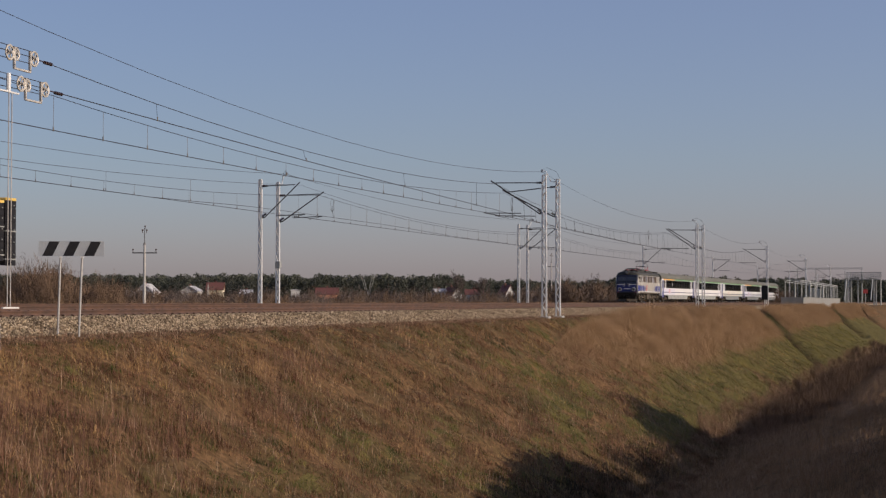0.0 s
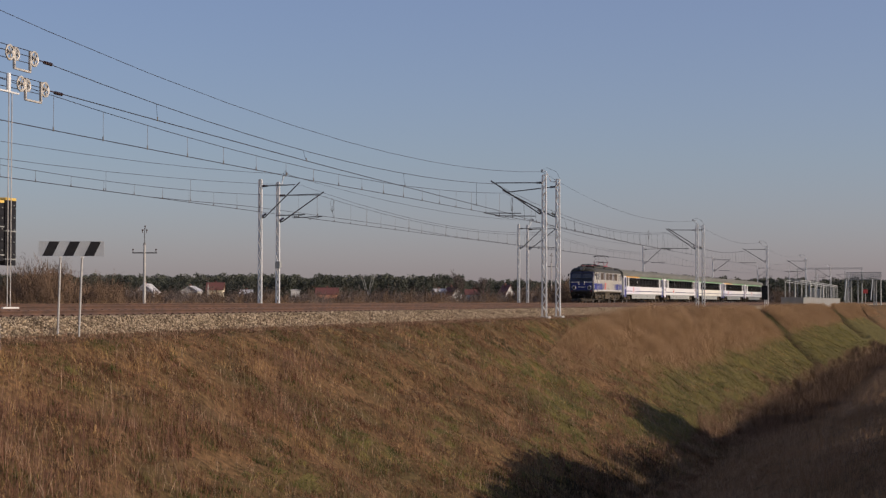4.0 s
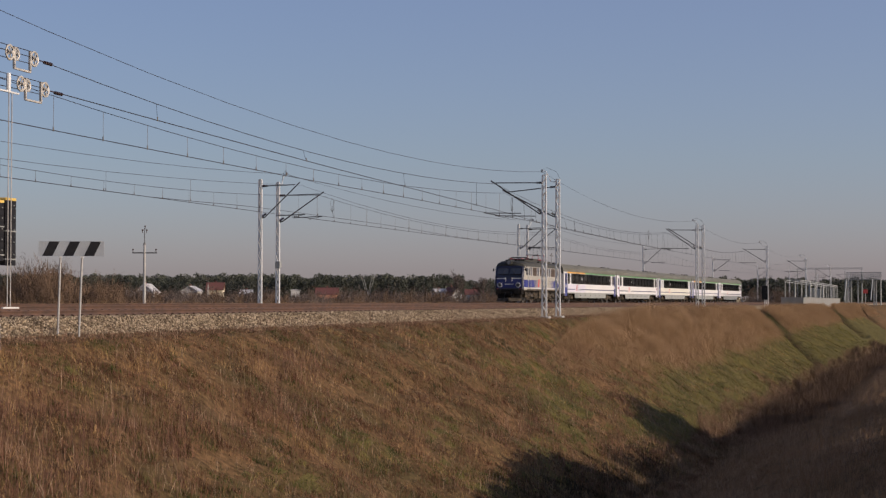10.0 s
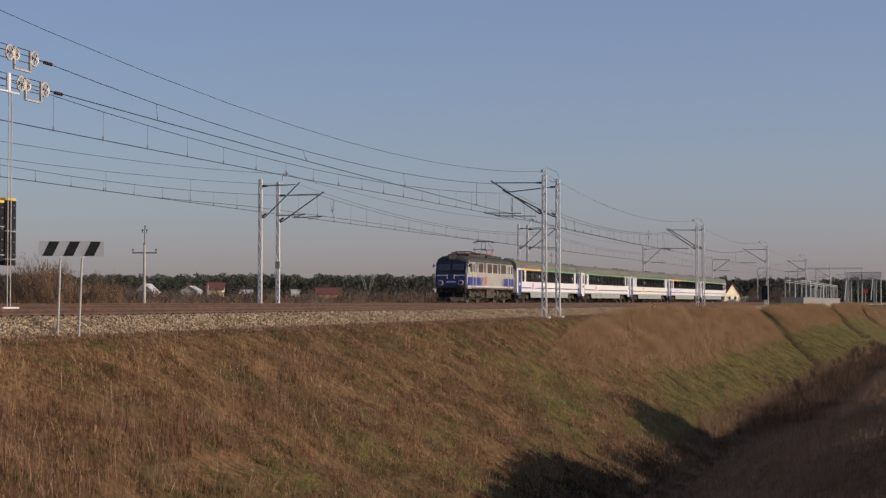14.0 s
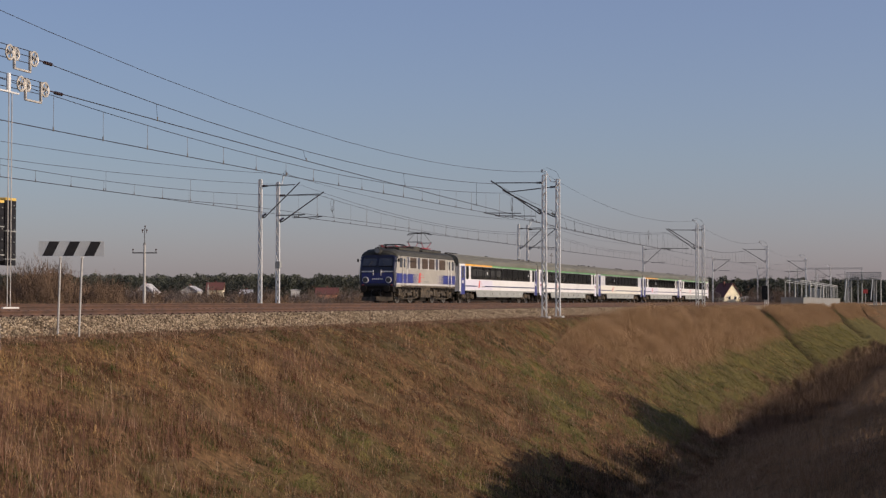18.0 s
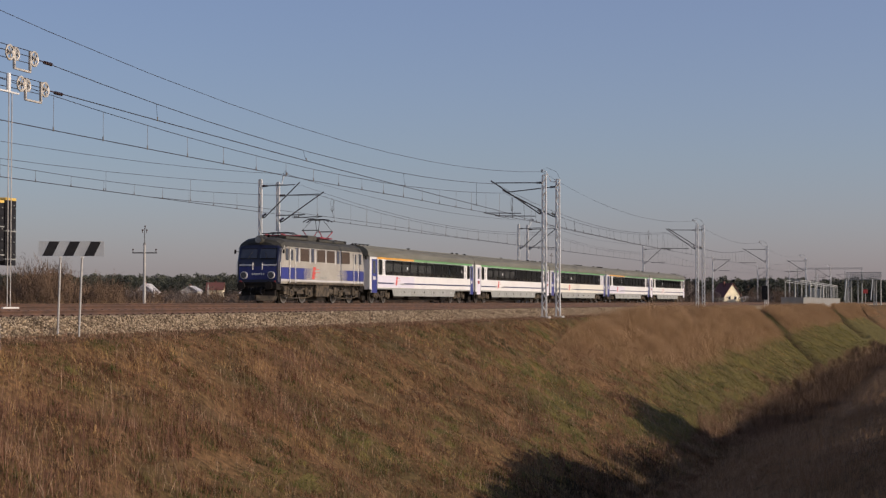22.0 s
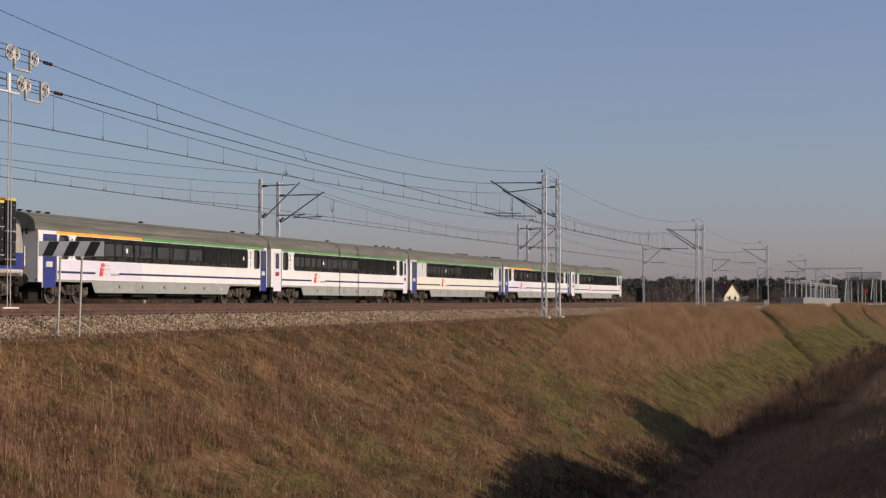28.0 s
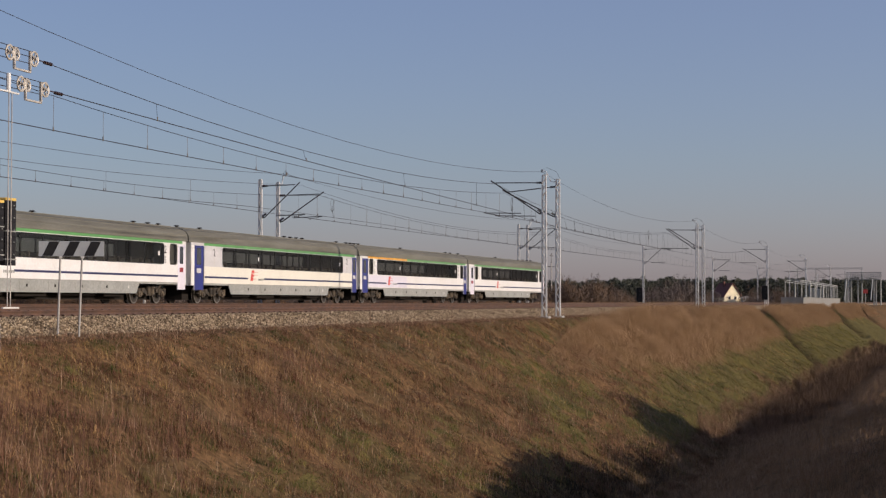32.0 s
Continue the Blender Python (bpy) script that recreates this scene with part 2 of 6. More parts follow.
M["red"] = mat("red_paint", (0.62, 0.08, 0.06), 0.4, scale=2)
M["pantored"] = mat("dull_red_paint", (0.26, 0.03, 0.035), 0.5, scale=3)
M["skirt"] = mat("grey_skirt_paint", (0.285, 0.29, 0.265), 0.55, color2=(0.245, 0.25, 0.222), scale=1.0, fine=0.2)
M["roof"] = mat("grimy_grey_roof", (0.15, 0.146, 0.115), 0.7, color2=(0.1, 0.095, 0.068), scale=1.2, fine=0.15, stretch=(0.25, 2.0, 2.0))
M["locoroof"] = mat("sooty_loco_roof", (0.058, 0.055, 0.04), 0.75, color2=(0.036, 0.034, 0.025), scale=1.5, fine=0.2)
M["bogie"] = mat("dusty_bogie", (0.105, 0.08, 0.05), 0.9, color2=(0.026, 0.021, 0.015), scale=3, fine=0.3, bump=0.3)
M["bogiedark"] = mat("oily_bogie_frame", (0.066, 0.052, 0.034), 0.85, color2=(0.02, 0.016, 0.012), scale=4, fine=0.3, bump=0.3)
M["under"] = mat("dark_underframe", (0.022, 0.019, 0.016), 0.95, scale=2, fine=0.3, spec=0.15)
M["wheel"] = mat("worn_steel_wheel", (0.06, 0.05, 0.038), 0.55, 0.3, scale=4)
M["tread"] = mat("bright_wheel_rim", (0.24, 0.22, 0.19), 0.4, 0.6, scale=3)
M["rubber"] = mat("black_rubber", (0.018, 0.018, 0.018), 0.7, scale=3)
M["glass"] = glass_mat("tinted_glass", (0.68, 0.68, 0.65), 0.06)
M["brownglass"] = mat("brown_louvre", (0.075, 0.047, 0.027), 0.6, color2=(0.055, 0.035, 0.02), scale=2, fine=0.2, stretch=(1, 1, 12))
M["slateglass"] = mat("blue_grey_panel", (0.055, 0.06, 0.085), 0.35, scale=2, fine=0.1)
M["darkglass"] = mat("dark_cab_glass", (0.035, 0.042, 0.055), 0.04, scale=1, spec=0.8)
M["seat"] = mat("seat_cloth", (0.16, 0.13, 0.1), 0.9, color2=(0.09, 0.085, 0.09), scale=3, fine=0.2, spread=0.5)
M["headrest"] = mat("pale_headrest", (0.5, 0.46, 0.38), 0.9, scale=3)
M["inner"] = mat("coach_lining", (0.3, 0.29, 0.27), 0.8, scale=1, fine=0.1)
M["rooflens"] = mat("roof_lamp_glass", (0.2, 0.21, 0.22), 0.12, 0.4, scale=6)
M["lampglass"] = mat("lamp_glass", (0.07, 0.075, 0.085), 0.12, 0.3, scale=6)
M["chrome"] = mat("bright_handrail", (0.75, 0.74, 0.7), 0.3, 0.4, scale=4)
M["platform"] = mat("platform_concrete", (0.19, 0.185, 0.165), 0.9, color2=(0.24, 0.235, 0.21), scale=0.5, fine=0.15)
M["housewhite"] = mat("white_render", (0.56, 0.54, 0.5), 0.85, scale=0.5, fine=0.08)
M["houseyellow"] = mat("pale_yellow_render", (0.8, 0.71, 0.48), 0.85, scale=0.5, fine=0.08)
M["housered"] = mat("salmon_render", (0.7, 0.3, 0.17), 0.85, scale=0.5, fine=0.08)
M["housegrey"] = mat("blue_grey_render", (0.25, 0.3, 0.36), 0.85, scale=0.5, fine=0.08)
M["rooftile"] = mat("red_brown_roof_tiles", (0.17, 0.06, 0.045), 0.8, color2=(0.11, 0.045, 0.035), scale=1.0, fine=0.3, stretch=(1, 8, 8))
M["rooflight"] = mat("pale_metal_roof", (0.52, 0.5, 0.47), 0.5, scale=1.0, fine=0.1)
M["pane"] = mat("window_pane", (0.03, 0.035, 0.04), 0.1, scale=1)


# ---- mesh helpers ----
def box(bm, x0, x1, y0, y1, z0, z1, bevel=0.0):
    r = bmesh.ops.create_cube(bm, size=1.0, matrix=Matrix.Translation(((x0 + x1) / 2, (y0 + y1) / 2, (z0 + z1) / 2)) @ Matrix.Diagonal((abs(x1 - x0), abs(y1 - y0), abs(z1 - z0), 1)))
    if bevel:
        es = {e for v in r["verts"] for e in v.link_edges}
        bmesh.ops.bevel(bm, geom=list(es), offset=bevel, segments=2, affect="EDGES", profile=0.5)
    return bm


def cyl(bm, a, b, r, n=8, r2=None):
    a, b = Vector(a), Vector(b)
    d = b - a
    m = Matrix.Translation((a + b) / 2) @ d.to_track_quat("Z", "Y").to_matrix().to_4x4()
    bmesh.ops.create_cone(bm, cap_ends=True, segments=n, radius1=r, radius2=r if r2 is None else r2, depth=d.length, matrix=m)
    return bm


def tube(bm, pts, r, n=5):
    pts = [Vector(p) for p in pts]
    rings = []
    for i, p in enumerate(pts):
        d = (pts[min(i + 1, len(pts) - 1)] - pts[max(i - 1, 0)]).normalized()
        u = d.cross(Vector((0, 0, 1)))
        u = u.normalized() if u.length > 1e-3 else Vector((1, 0, 0))
        v = u.cross(d)
        rings.append([bm.verts.new(p + u * (r * math.cos(2 * math.pi * k / n)) + v * (r * math.sin(2 * math.pi * k / n))) for k in range(n)])
    for a, b in zip(rings, rings[1:]):
        for k in range(n):
            bm.faces.new((a[k], a[(k + 1) % n], b[(k + 1) % n], b[k]))
    bm.faces.new(rings[0])
    bm.faces.new(rings[-1][::-1])
    return bm


def loft(bm, sections, cap=True):
    rings = [[bm.verts.new(p) for p in s] for s in sections]
    n = len(rings[0])
    for a, b in zip(rings, rings[1:]):
        for k in range(n):
            bm.faces.new((a[k], a[(k + 1) % n], b[(k + 1) % n], b[k]))
    if cap:
        bm.faces.new(rings[0][::-1])
        bm.faces.new(rings[-1])
    bmesh.ops.recalc_face_normals(bm, faces=bm.faces)
    return bm


def prism(bm, profile, x0, x1):
    """Closed (y, z) profile swept along x."""
    return loft(bm, [[(x0, y, z) for y, z in profile], [(x1, y, z) for y, z in profile]])


def slab(bm, corners, normal, thick):
    """A flat plate from its outline, thickened along normal."""
    nv = Vector(normal) * thick
    return loft(bm, [[Vector(c) for c in corners], [Vector(c) + nv for c in corners]])


def rounded(x0, x1, z0, z1, r, k=4):
    pts = []
    for cx, cz, a0 in ((x1 - r, z1 - r, 0), (x0 + r, z1 - r, 90), (x0 + r, z0 + r, 180), (x1 - r, z0 + r, 270)):
        for i in range(k + 1):
            a = radians(a0 + 90 * i / k)
            pts.append((cx + r * math.cos(a), cz + r * math.sin(a)))
    return pts


def side_plate(bm, x0, x1, z0, z1, y, thick, r=0.0):
    """A plate on a vehicle's side at y, thick outwards along the sign of thick; r rounds its corners."""
    if r:
        return slab(bm, [(a, y, b) for a, b in rounded(x0, x1, z0, z1, r)], (0, 1, 0), thick)
    return box(bm, x0, x1, min(y, y + thick), max(y, y + thick), z0, z1)


def part(name, bm, material, parent, label="", smooth=False):
    me = bpy.data.meshes.new(name)
    bm.to_mesh(me)
    bm.free()
    me.materials.append(M[material])
    if smooth:
        for p in me.polygons:
            p.use_smooth = True
    ob = new(name, me)
    ob.parent = parent
    if label:
        ob["label"] = label
    return ob


def reuse(name, mesh, parent, m):
    ob = new(name, mesh)
    ob.parent = parent
    ob.matrix_basis = m
    return ob


def B():
    return bmesh.new()


def thing(name, label, category, m=None, group="", kind=""):
    ob = new(name)
    ob.empty_display_size = 0.3
    if m is not None:
        ob.matrix_basis = m
    return tagged(ob, label, category, group, kind)


def raw(name, verts, faces_n, material, label="", category="", kind="stuff", loops=None):
    """A mesh of many loose faces of faces_n corners each, straight from arrays."""
    me = bpy.data.meshes.new(name)
    verts = np.asarray(verts, np.float32).reshape(-1, 3)
    if loops is None:
        loops = np.arange(len(verts), dtype=np.int32)
    loops = np.asarray(loops, np.int32).ravel()
    nf = len(loops) // faces_n
    me.vertices.add(len(verts))
    me.vertices.foreach_set("co", verts.ravel())
    me.loops.add(len(loops))
    me.loops.foreach_set("vertex_index", loops)
    me.polygons.add(nf)
    me.polygons.foreach_set("loop_start", np.arange(nf, dtype=np.int32) * faces_n)
    me.update(calc_edges=True)
    me.validate()
    me.materials.append(M[material])
    ob = new(name, me)
    return tagged(ob, label, category, "", kind)


# ---- ground, one sheet to the horizon ----
def make_ground():
    ss = np.concatenate([np.linspace(-480, -110, 12), np.arange(-100, -62, 1.25), np.arange(-61, 95, 0.42), np.arange(96, 300, 1.25), np.arange(300, 700, 10), np.linspace(720, 3500, 24)])
    oo = np.concatenate([np.linspace(-3000, -80, 22), np.linspace(-60, -7, 12), [-5.2, 0, 7, 14.8, 15.4, 15.8], np.arange(16.2, 28, 0.3), np.arange(28.4, 44, 0.6), np.linspace(45, 120, 16), np.linspace(150, 900, 8)])
    S, O = np.meshgrid(ss, oo, indexing="ij")
    x, y = plan(S, O)
    z = ground_z(S, O)
    rnd = np.random.RandomState(4).normal(0, 0.025, z.shape) * ((O > 16) & (O < 45)) * np.where(O > 26.5, 0.35, 1.0) - 0.03
    v = np.stack([x, y, z + rnd], -1)
    ni, nj = S.shape
    a = (np.arange(ni - 1)[:, None] * nj + np.arange(nj - 1)[None, :])
    q = np.stack([a, a + nj, a + nj + 1, a + 1], -1)[..., ::-1]
    ob = raw("ground", v, 4, "soil", "brown winter ground with embankment slope and ditch", "ground", "structure", q)
    return ob


def draw_in(s):
    """How far the near track has drawn in towards the far one."""
    return np.interp(s, [40, 93.5, 158, 228, 303, 374], [0, -0.85, -1.8, -3.5, -5.6, -7.1])


def sweep(name, profile, s0, s1, step, material, label, category, kind="structure", parent=None):
    """An (o, z) outline swept along the line; what lies beyond the middle follows the near track."""
    ss = np.arange(s0, s1 + step, step)
    po = np.array(profile)
    n = len(po)
    x, y = plan(ss[:, None], po[None, :, 0] + draw_in(ss)[:, None] * np.clip((po[None, :, 0] - 2.5) / 7.0, 0, 1))
    z = np.broadcast_to(po[None, :, 1], x.shape)
    v = np.stack([x, y, z], -1)
    a = np.arange(len(ss) - 1)[:, None] * n
    k = np.arange(n)[None, :]
    k2 = (k + 1) % n
    q = np.stack([a + k, a + k2, a + n + k2, a + n + k], -1)
    ob = raw(name, v, 4, material, label, category, kind, q)
    if parent is not None:
        ob.parent = parent
    return ob


GROUND = make_ground()
sweep("ballast_bed", [(-3.9, -0.95), (-2.4, -0.36), (2.2, -0.34), (3.4, -0.42), (9.0, -0.42), (10.4, -0.2), (11.3, -0.235), (12.05, -0.3), (12.5, -0.345), (12.8, -0.37), (13.1, -0.385), (13.4, -0.375), (13.85, -0.385), (14.95, -0.83), (14.95, -1.1), (-3.9, -1.1)], -150, 760, 2.0, "ballast", "pale crushed stone ballast bed under two tracks", "ballast")


def rail_profile(o, z):
    return [(o - 0.075, z - 0.172), (o - 0.075, z - 0.155), (o - 0.012, z - 0.13), (o - 0.012, z - 0.05), (o - 0.036, z - 0.04), (o - 0.036, z), (o + 0.036, z), (o + 0.036, z - 0.04), (o + 0.012, z - 0.05), (o + 0.012, z - 0.13), (o + 0.075, z - 0.155), (o + 0.075, z - 0.172)]


def make_track(name, centre, zl, zr, cant, near):
    tr = thing(name, "railway track with rusty rails on concrete sleepers", "railway track", None, "", "structure")
    for off, z in ((-0.75, zl), (0.75, zr)):
        sweep("rail", rail_profile(centre + off, z), -150, 760, 2.0, "rail", "rusty steel rail", "", "", tr)
        o = centre + off
        sweep("rail_head", [(o - 0.03, z + 0.001), (o + 0.03, z + 0.001), (o + 0.03, z + 0.004), (o - 0.03, z + 0.004)], -150, 760, 2.0, "railhead", "worn bright running surface", "", "", tr)
    bm = B()
    prof = [(-0.14, -0.22), (-0.105, 0.0), (0.105, 0.0), (0.14, -0.22)]
    loft(bm, [[(x, -1.3, z) for x, z in prof], [(x, -0.4, z) for x, z in prof], [(x, 0.0, z - 0.03) for x, z in prof], [(x, 0.4, z) for x, z in prof], [(x, 1.3, z) for x, z in prof]])
    n0 = len(bm.faces)
    for o in (-0.75, 0.75):
        for d in (-0.12, 0.12):
            box(bm, -0.09, 0.09, o + d - 0.05, o + d + 0.05, -0.01, 0.06)
    bm.faces.ensure_lookup_table()
    for f in bm.faces[n0:]:
        f.material_index = 1
    me = bpy.data.meshes.new("sleeper")
    bm.to_mesh(me)
    bm.free()
    me.materials.append(M["sleeper"])
    me.materials.append(M["clip"])
    mid = (zl + zr) / 2 - 0.178
    span = np.arange(-66, 114, 0.6) if near else np.arange(-40, 20, 0.6)
    for s in span:
        m = along(float(s), centre + near * float(draw_in(s)), mid) @ pose(0, 0, 0, cant, 0, random.uniform(-0.6, 0.6))
        reuse("sleeper", me, tr, m)
    # the rest of the sleepers in one piece
    src = np.array([v.co[:] for v in me.vertices])
    tri = []
    for p in me.polygons:
        vs = list(p.vertices)
        for i in range(1, len(vs) - 1):
            tri += [vs[0], vs[i], vs[i + 1]]
    tri = np.array(tri)
    allv, alll = [], []
    rest = [s for s in np.arange(span[-1] + 0.6, 520, 0.6)]
    for i, s in enumerate(rest):
        m = np.array(along(float(s), centre + near * float(draw_in(s)), mid) @ pose(0, 0, 0, cant))
        allv.append(src @ m[:3, :3].T + m[:3, 3])
        alll.append(tri + i * len(src))
    ob = raw("sleepers", np.concatenate(allv), 3, "sleeper", "", "", "stuff", np.concatenate(alll))
    ob.parent = tr
    return tr


make_track("track_far", 0.0, 0.0, 0.0, 0.0, False)
make_track("track_near", 12.05, -0.04, -0.175, 5.15, True)


# ---- loose stones on the near ballast shoulder ----
def make_stones():
    rs = np.random.RandomState(11)
    n = 60000
    s = -45 + 175 * rs.rand(n) ** 1.6
    t = rs.rand(n)
    o = 13.1 + 2.1 * t
    z = np.interp(o, [13.1, 13.4, 13.85, 14.95, 15.25], [-0.385, -0.375, -0.38, -0.825, -0.85])
    x, y = plan(s, o)
    c = np.stack([x, y, z + 0.005], -1)
    base = np.array([(1, 0, 0), (0, 1, 0), (-1, 0, 0), (0, -1, 0), (0, 0, 1), (0, 0, -1)], float)
    sz = rs.uniform(0.02, 0.05, (n, 1, 1)) * rs.uniform(0.6, 1.3, (n, 1, 3))
    v = base[None] * sz * rs.uniform(0.75, 1.2, (n, 6, 1))
    a, b = rs.uniform(0, 6.28, n), rs.uniform(0, 3.14, n)
    ca, sa, cb, sb = np.cos(a), np.sin(a), np.cos(b), np.sin(b)
    R = np.stack([np.stack([ca, -sa * cb, sa * sb], -1), np.stack([sa, ca * cb, -ca * sb], -1), np.stack([0 * a, sb, cb], -1)], 1)
    v = np.einsum("nij,nkj->nki", R, v) + c[:, None]
    f = np.array([(0, 1, 4), (1, 2, 4), (2, 3, 4), (3, 0, 4), (1, 0, 5), (2, 1, 5), (3, 2, 5), (0, 3, 5)])
    loops = (f[None] + (np.arange(n) * 6)[:, None, None])
    raw("ballast_stones", v, 3, "stone", "loose pale grey crushed stones on the ballast shoulder", "stones", "stuff", loops)


make_stones()


# ---- grass, reeds and weeds ----
def blades(name, n, pick, height, width, lean, material, label, seed, category="grass", bend=0.35, simple=False, grow=None, comb=0.9):
    """n blades; pick(rs, n) gives s, o. Each blade is a bent strip of three triangles' worth."""
    rs = np.random.RandomState(seed)
    s, o = pick(rs, n)
    n = len(s)
    x, y = plan(s, o)
    z = ground_z(s, o)
    base = np.stack([x, y, z - 0.03], -1)
    h = rs.uniform(height[0], height[1], n) * (0.75 + 0.5 * rs.rand(n))
    if grow is not None:
        h = h * grow(s, o)
    w = rs.uniform(width[0], width[1], n)
    # neighbours lean much the same way, as tussocks do
    az = 14.0 * lumps(s / comb, o / comb + 30) + rs.normal(0, 0.7, n)
    ln = np.abs(rs.normal(0, lean, n))
    face = az + np.pi / 2 + rs.normal(0, 0.6, n)
    up = np.stack([np.cos(az) * np.sin(ln), np.sin(az) * np.sin(ln), np.cos(ln)], -1)
    up2 = np.stack([np.cos(az) * np.sin(ln + bend), np.sin(az) * np.sin(ln + bend), np.cos(ln + bend)], -1)
    sd = np.stack([np.cos(face), np.sin(face), 0 * face], -1) * w[:, None] / 2
    if simple:
        v = np.stack([base - sd, base + sd, base + (up * 0.6 + up2 * 0.4) * h[:, None]], 1)
        return raw(name, v, 3, material, label, category, "stuff")
    m = base + up * (h * 0.55)[:, None]
    t = m + up2 * (h * 0.45)[:, None]
    v = np.stack([base - sd, base + sd, m + sd * 0.8, m - sd * 0.8, t], 1)
    f = np.array([(0, 1, 2), (0, 2, 3), (3, 2, 4)])
    loops = f[None] + (np.arange(n) * 5)[:, None, None]
    return raw(name, v, 3, material, label, category, "stuff", loops)


def clumpy(rs, n, s_rng, o_rng, clump, sig, s_pow=1.0):
    k = max(n // clump, 1)
    cs = s_rng[0] + (s_rng[1] - s_rng[0]) * rs.rand(k) ** s_pow
    co = rs.uniform(o_rng[0], o_rng[1], k)
    i = rs.randint(0, k, n)
    return cs[i] + rs.normal(0, sig, n), co[i] + rs.normal(0, sig, n)


def tufts(s, o):
    return (0.55 + 1.0 * lumps(s / 0.55 + 70, o / 0.45) ** 1.5) * np.clip((o - 15.2) / 1.6, 0.3, 1)


def greenness(s, o):
    """Where the slope is green: lower down, further along, and in patches."""
    g = 0.75 * lumps(s / 3.4, o / 1.7) + 0.35 * lumps(s / 1.2, o / 0.8)
    g = g + 0.06 * (np.minimum(o, 25.5) - 21.2) - 0.5 * np.clip(o - 25.8, 0, 1) + 0.011 * np.clip(s + 6, -45, 60)
    g = g + 0.55 * np.exp(-((s + 40.5) / 3.0) ** 2 - ((o - 17.2) / 0.9) ** 2) + 0.3 * np.exp(-((s + 36) / 4.0) ** 2 - ((o - 22.3) / 1.2) ** 2)
    return g - 0.3 * np.exp(-((s + 46) / 9.0) ** 2 - ((o - 19.6) / 1.4) ** 2)


def lay_turf():
    """Matted green turf under the grass wherever the slope is green."""
    me = GROUND.data
    me.materials.append(M["turf"])
    c = np.empty(len(me.polygons) * 3, np.float32)
    me.polygons.foreach_get("center", c)
    c = c.reshape(-1, 3)
    near = (c[:, 0] > -60) & (c[:, 0] < 120) & (c[:, 1] > 20) & (c[:, 1] < 330)
    ss = np.arange(-70, 260, 0.25)
    lx, ly = plan(ss, 0.0)
    s = np.interp(c[:, 1], ly, ss)
    for _ in range(4):
        h = heading(s)
        px_, py_ = np.interp(s, _S, _X), np.interp(s, _S, _Y)
        s = s + (c[:, 0] - px_) * np.sin(h) + (c[:, 1] - py_) * np.cos(h)
    h = heading(s)
    px_, py_ = np.interp(s, _S, _X), np.interp(s, _S, _Y)
    o = (c[:, 0] - px_) * np.cos(h) - (c[:, 1] - py_) * np.sin(h)
    green = near & (o > 16.3) & (o < 27.4) & (greenness(s, o) > 0.5 + 0.5 * np.random.RandomState(6).rand(len(o)))
    me.polygons.foreach_set("material_index", green.astype(np.int32))


lay_turf()


def slope_pick(rs, n):
    s, o = clumpy(rs, n, (-58, 150), (15.6, 28.5), 30, 0.22, 1.5)
    k = (o > 15.25) & (lumps(s / 0.9 + 11, o / 0.6 + 5) > 0.16 + 0.12 * rs.rand(n)) & ((greenness(s, o) < 0.45 + 0.3 * rs.rand(n)) | (rs.rand(n) < 0.14))
    return s[k], o[k]


blades("slope_grass", 780000, slope_pick, (0.07, 0.22), (0.009, 0.019), 0.5, "slope_grass", "brown and green winter grass on the embankment slope", 21, simple=True, grow=tufts, comb=0.3)


def green_pick(rs, n):
    s, o = clumpy(rs, n, (-56, 190), (16.0, 28.2), 30, 0.3, 1.3)
    k = greenness(s, o) > 0.42 + 0.3 * rs.rand(n)
    return s[k], o[k]


blades("green_grass", 380000, green_pick, (0.06, 0.18), (0.009, 0.019), 0.55, "green_grass", "green winter grass low on the embankment slope", 22, simple=True, grow=tufts, comb=0.3)


def gully_pick(rs, n):
    ss, oo = [], []
    for co, cs, wide in GULLIES[:3]:
        o = rs.uniform(co[0], co[-1], n // 3)
        ss.append(np.interp(o, co, cs) + rs.normal(0, wide * 0.45, n // 3))
        oo.append(o)
    return np.concatenate(ss), np.concatenate(oo)


# dark weed colour stands in for shade along the first three lines
blades("gully_weeds", 15000, gully_pick, (0.12, 0.34), (0.018, 0.036), 0.6, "shade_litter", "dead weeds in the drains down the slope, coloured dark for shade", 35, "weeds", 0.3, simple=True)


def reed_pick(rs, n):
    s = 2 + 318 * rs.rand(n) ** 1.5
    lo = np.interp(s, [4, 14, 24, 36, 46, 58, 80, 320], [19.5, 18.2, 17.2, 16.6, 16.0, 15.35, 15.2, 15.2])
    hi = np.interp(s, [14, 40, 80, 140, 320], [21.0, 21.8, 21.2, 20.0, 18.5]) + 1.3 * lumps(s / 3.0, s * 0.0 + 4.5) - 0.6 + rs.normal(0, 0.6, n)
    o = lo + (hi - lo) * rs.rand(n)
    k = rs.rand(n) < np.clip((s - 6 + 8 * lumps(s / 2.0, o / 1.2)) / 32.0, 0.0, 1)
    for co, cs, wide in GULLIES:
        k &= (np.abs(s - np.interp(o, co, cs) + 0.8) > wide * 1.25) | (o < co[0])
    return s[k], o[k]


def reed_height(s, o):
    return np.clip((s + 2) / 36, 0.25, 1) * np.interp(s, [60, 100, 125, 145], [1.12, 1.0, 0.85, 1.05]) * (0.95 + 0.05 * np.clip((o - 15.4) / 1.6, 0, 1)) * (0.8 + 0.4 * lumps(s / 1.7 + 3, o / 0.9))


blades("dry_reeds", 430000, reed_pick, (0.55, 1.0), (0.005, 0.011), 0.22, "reed", "dense stand of tall dry brown reeds on the embankment", 23, "reeds", 0.2, simple=True, grow=reed_height, comb=2.5)


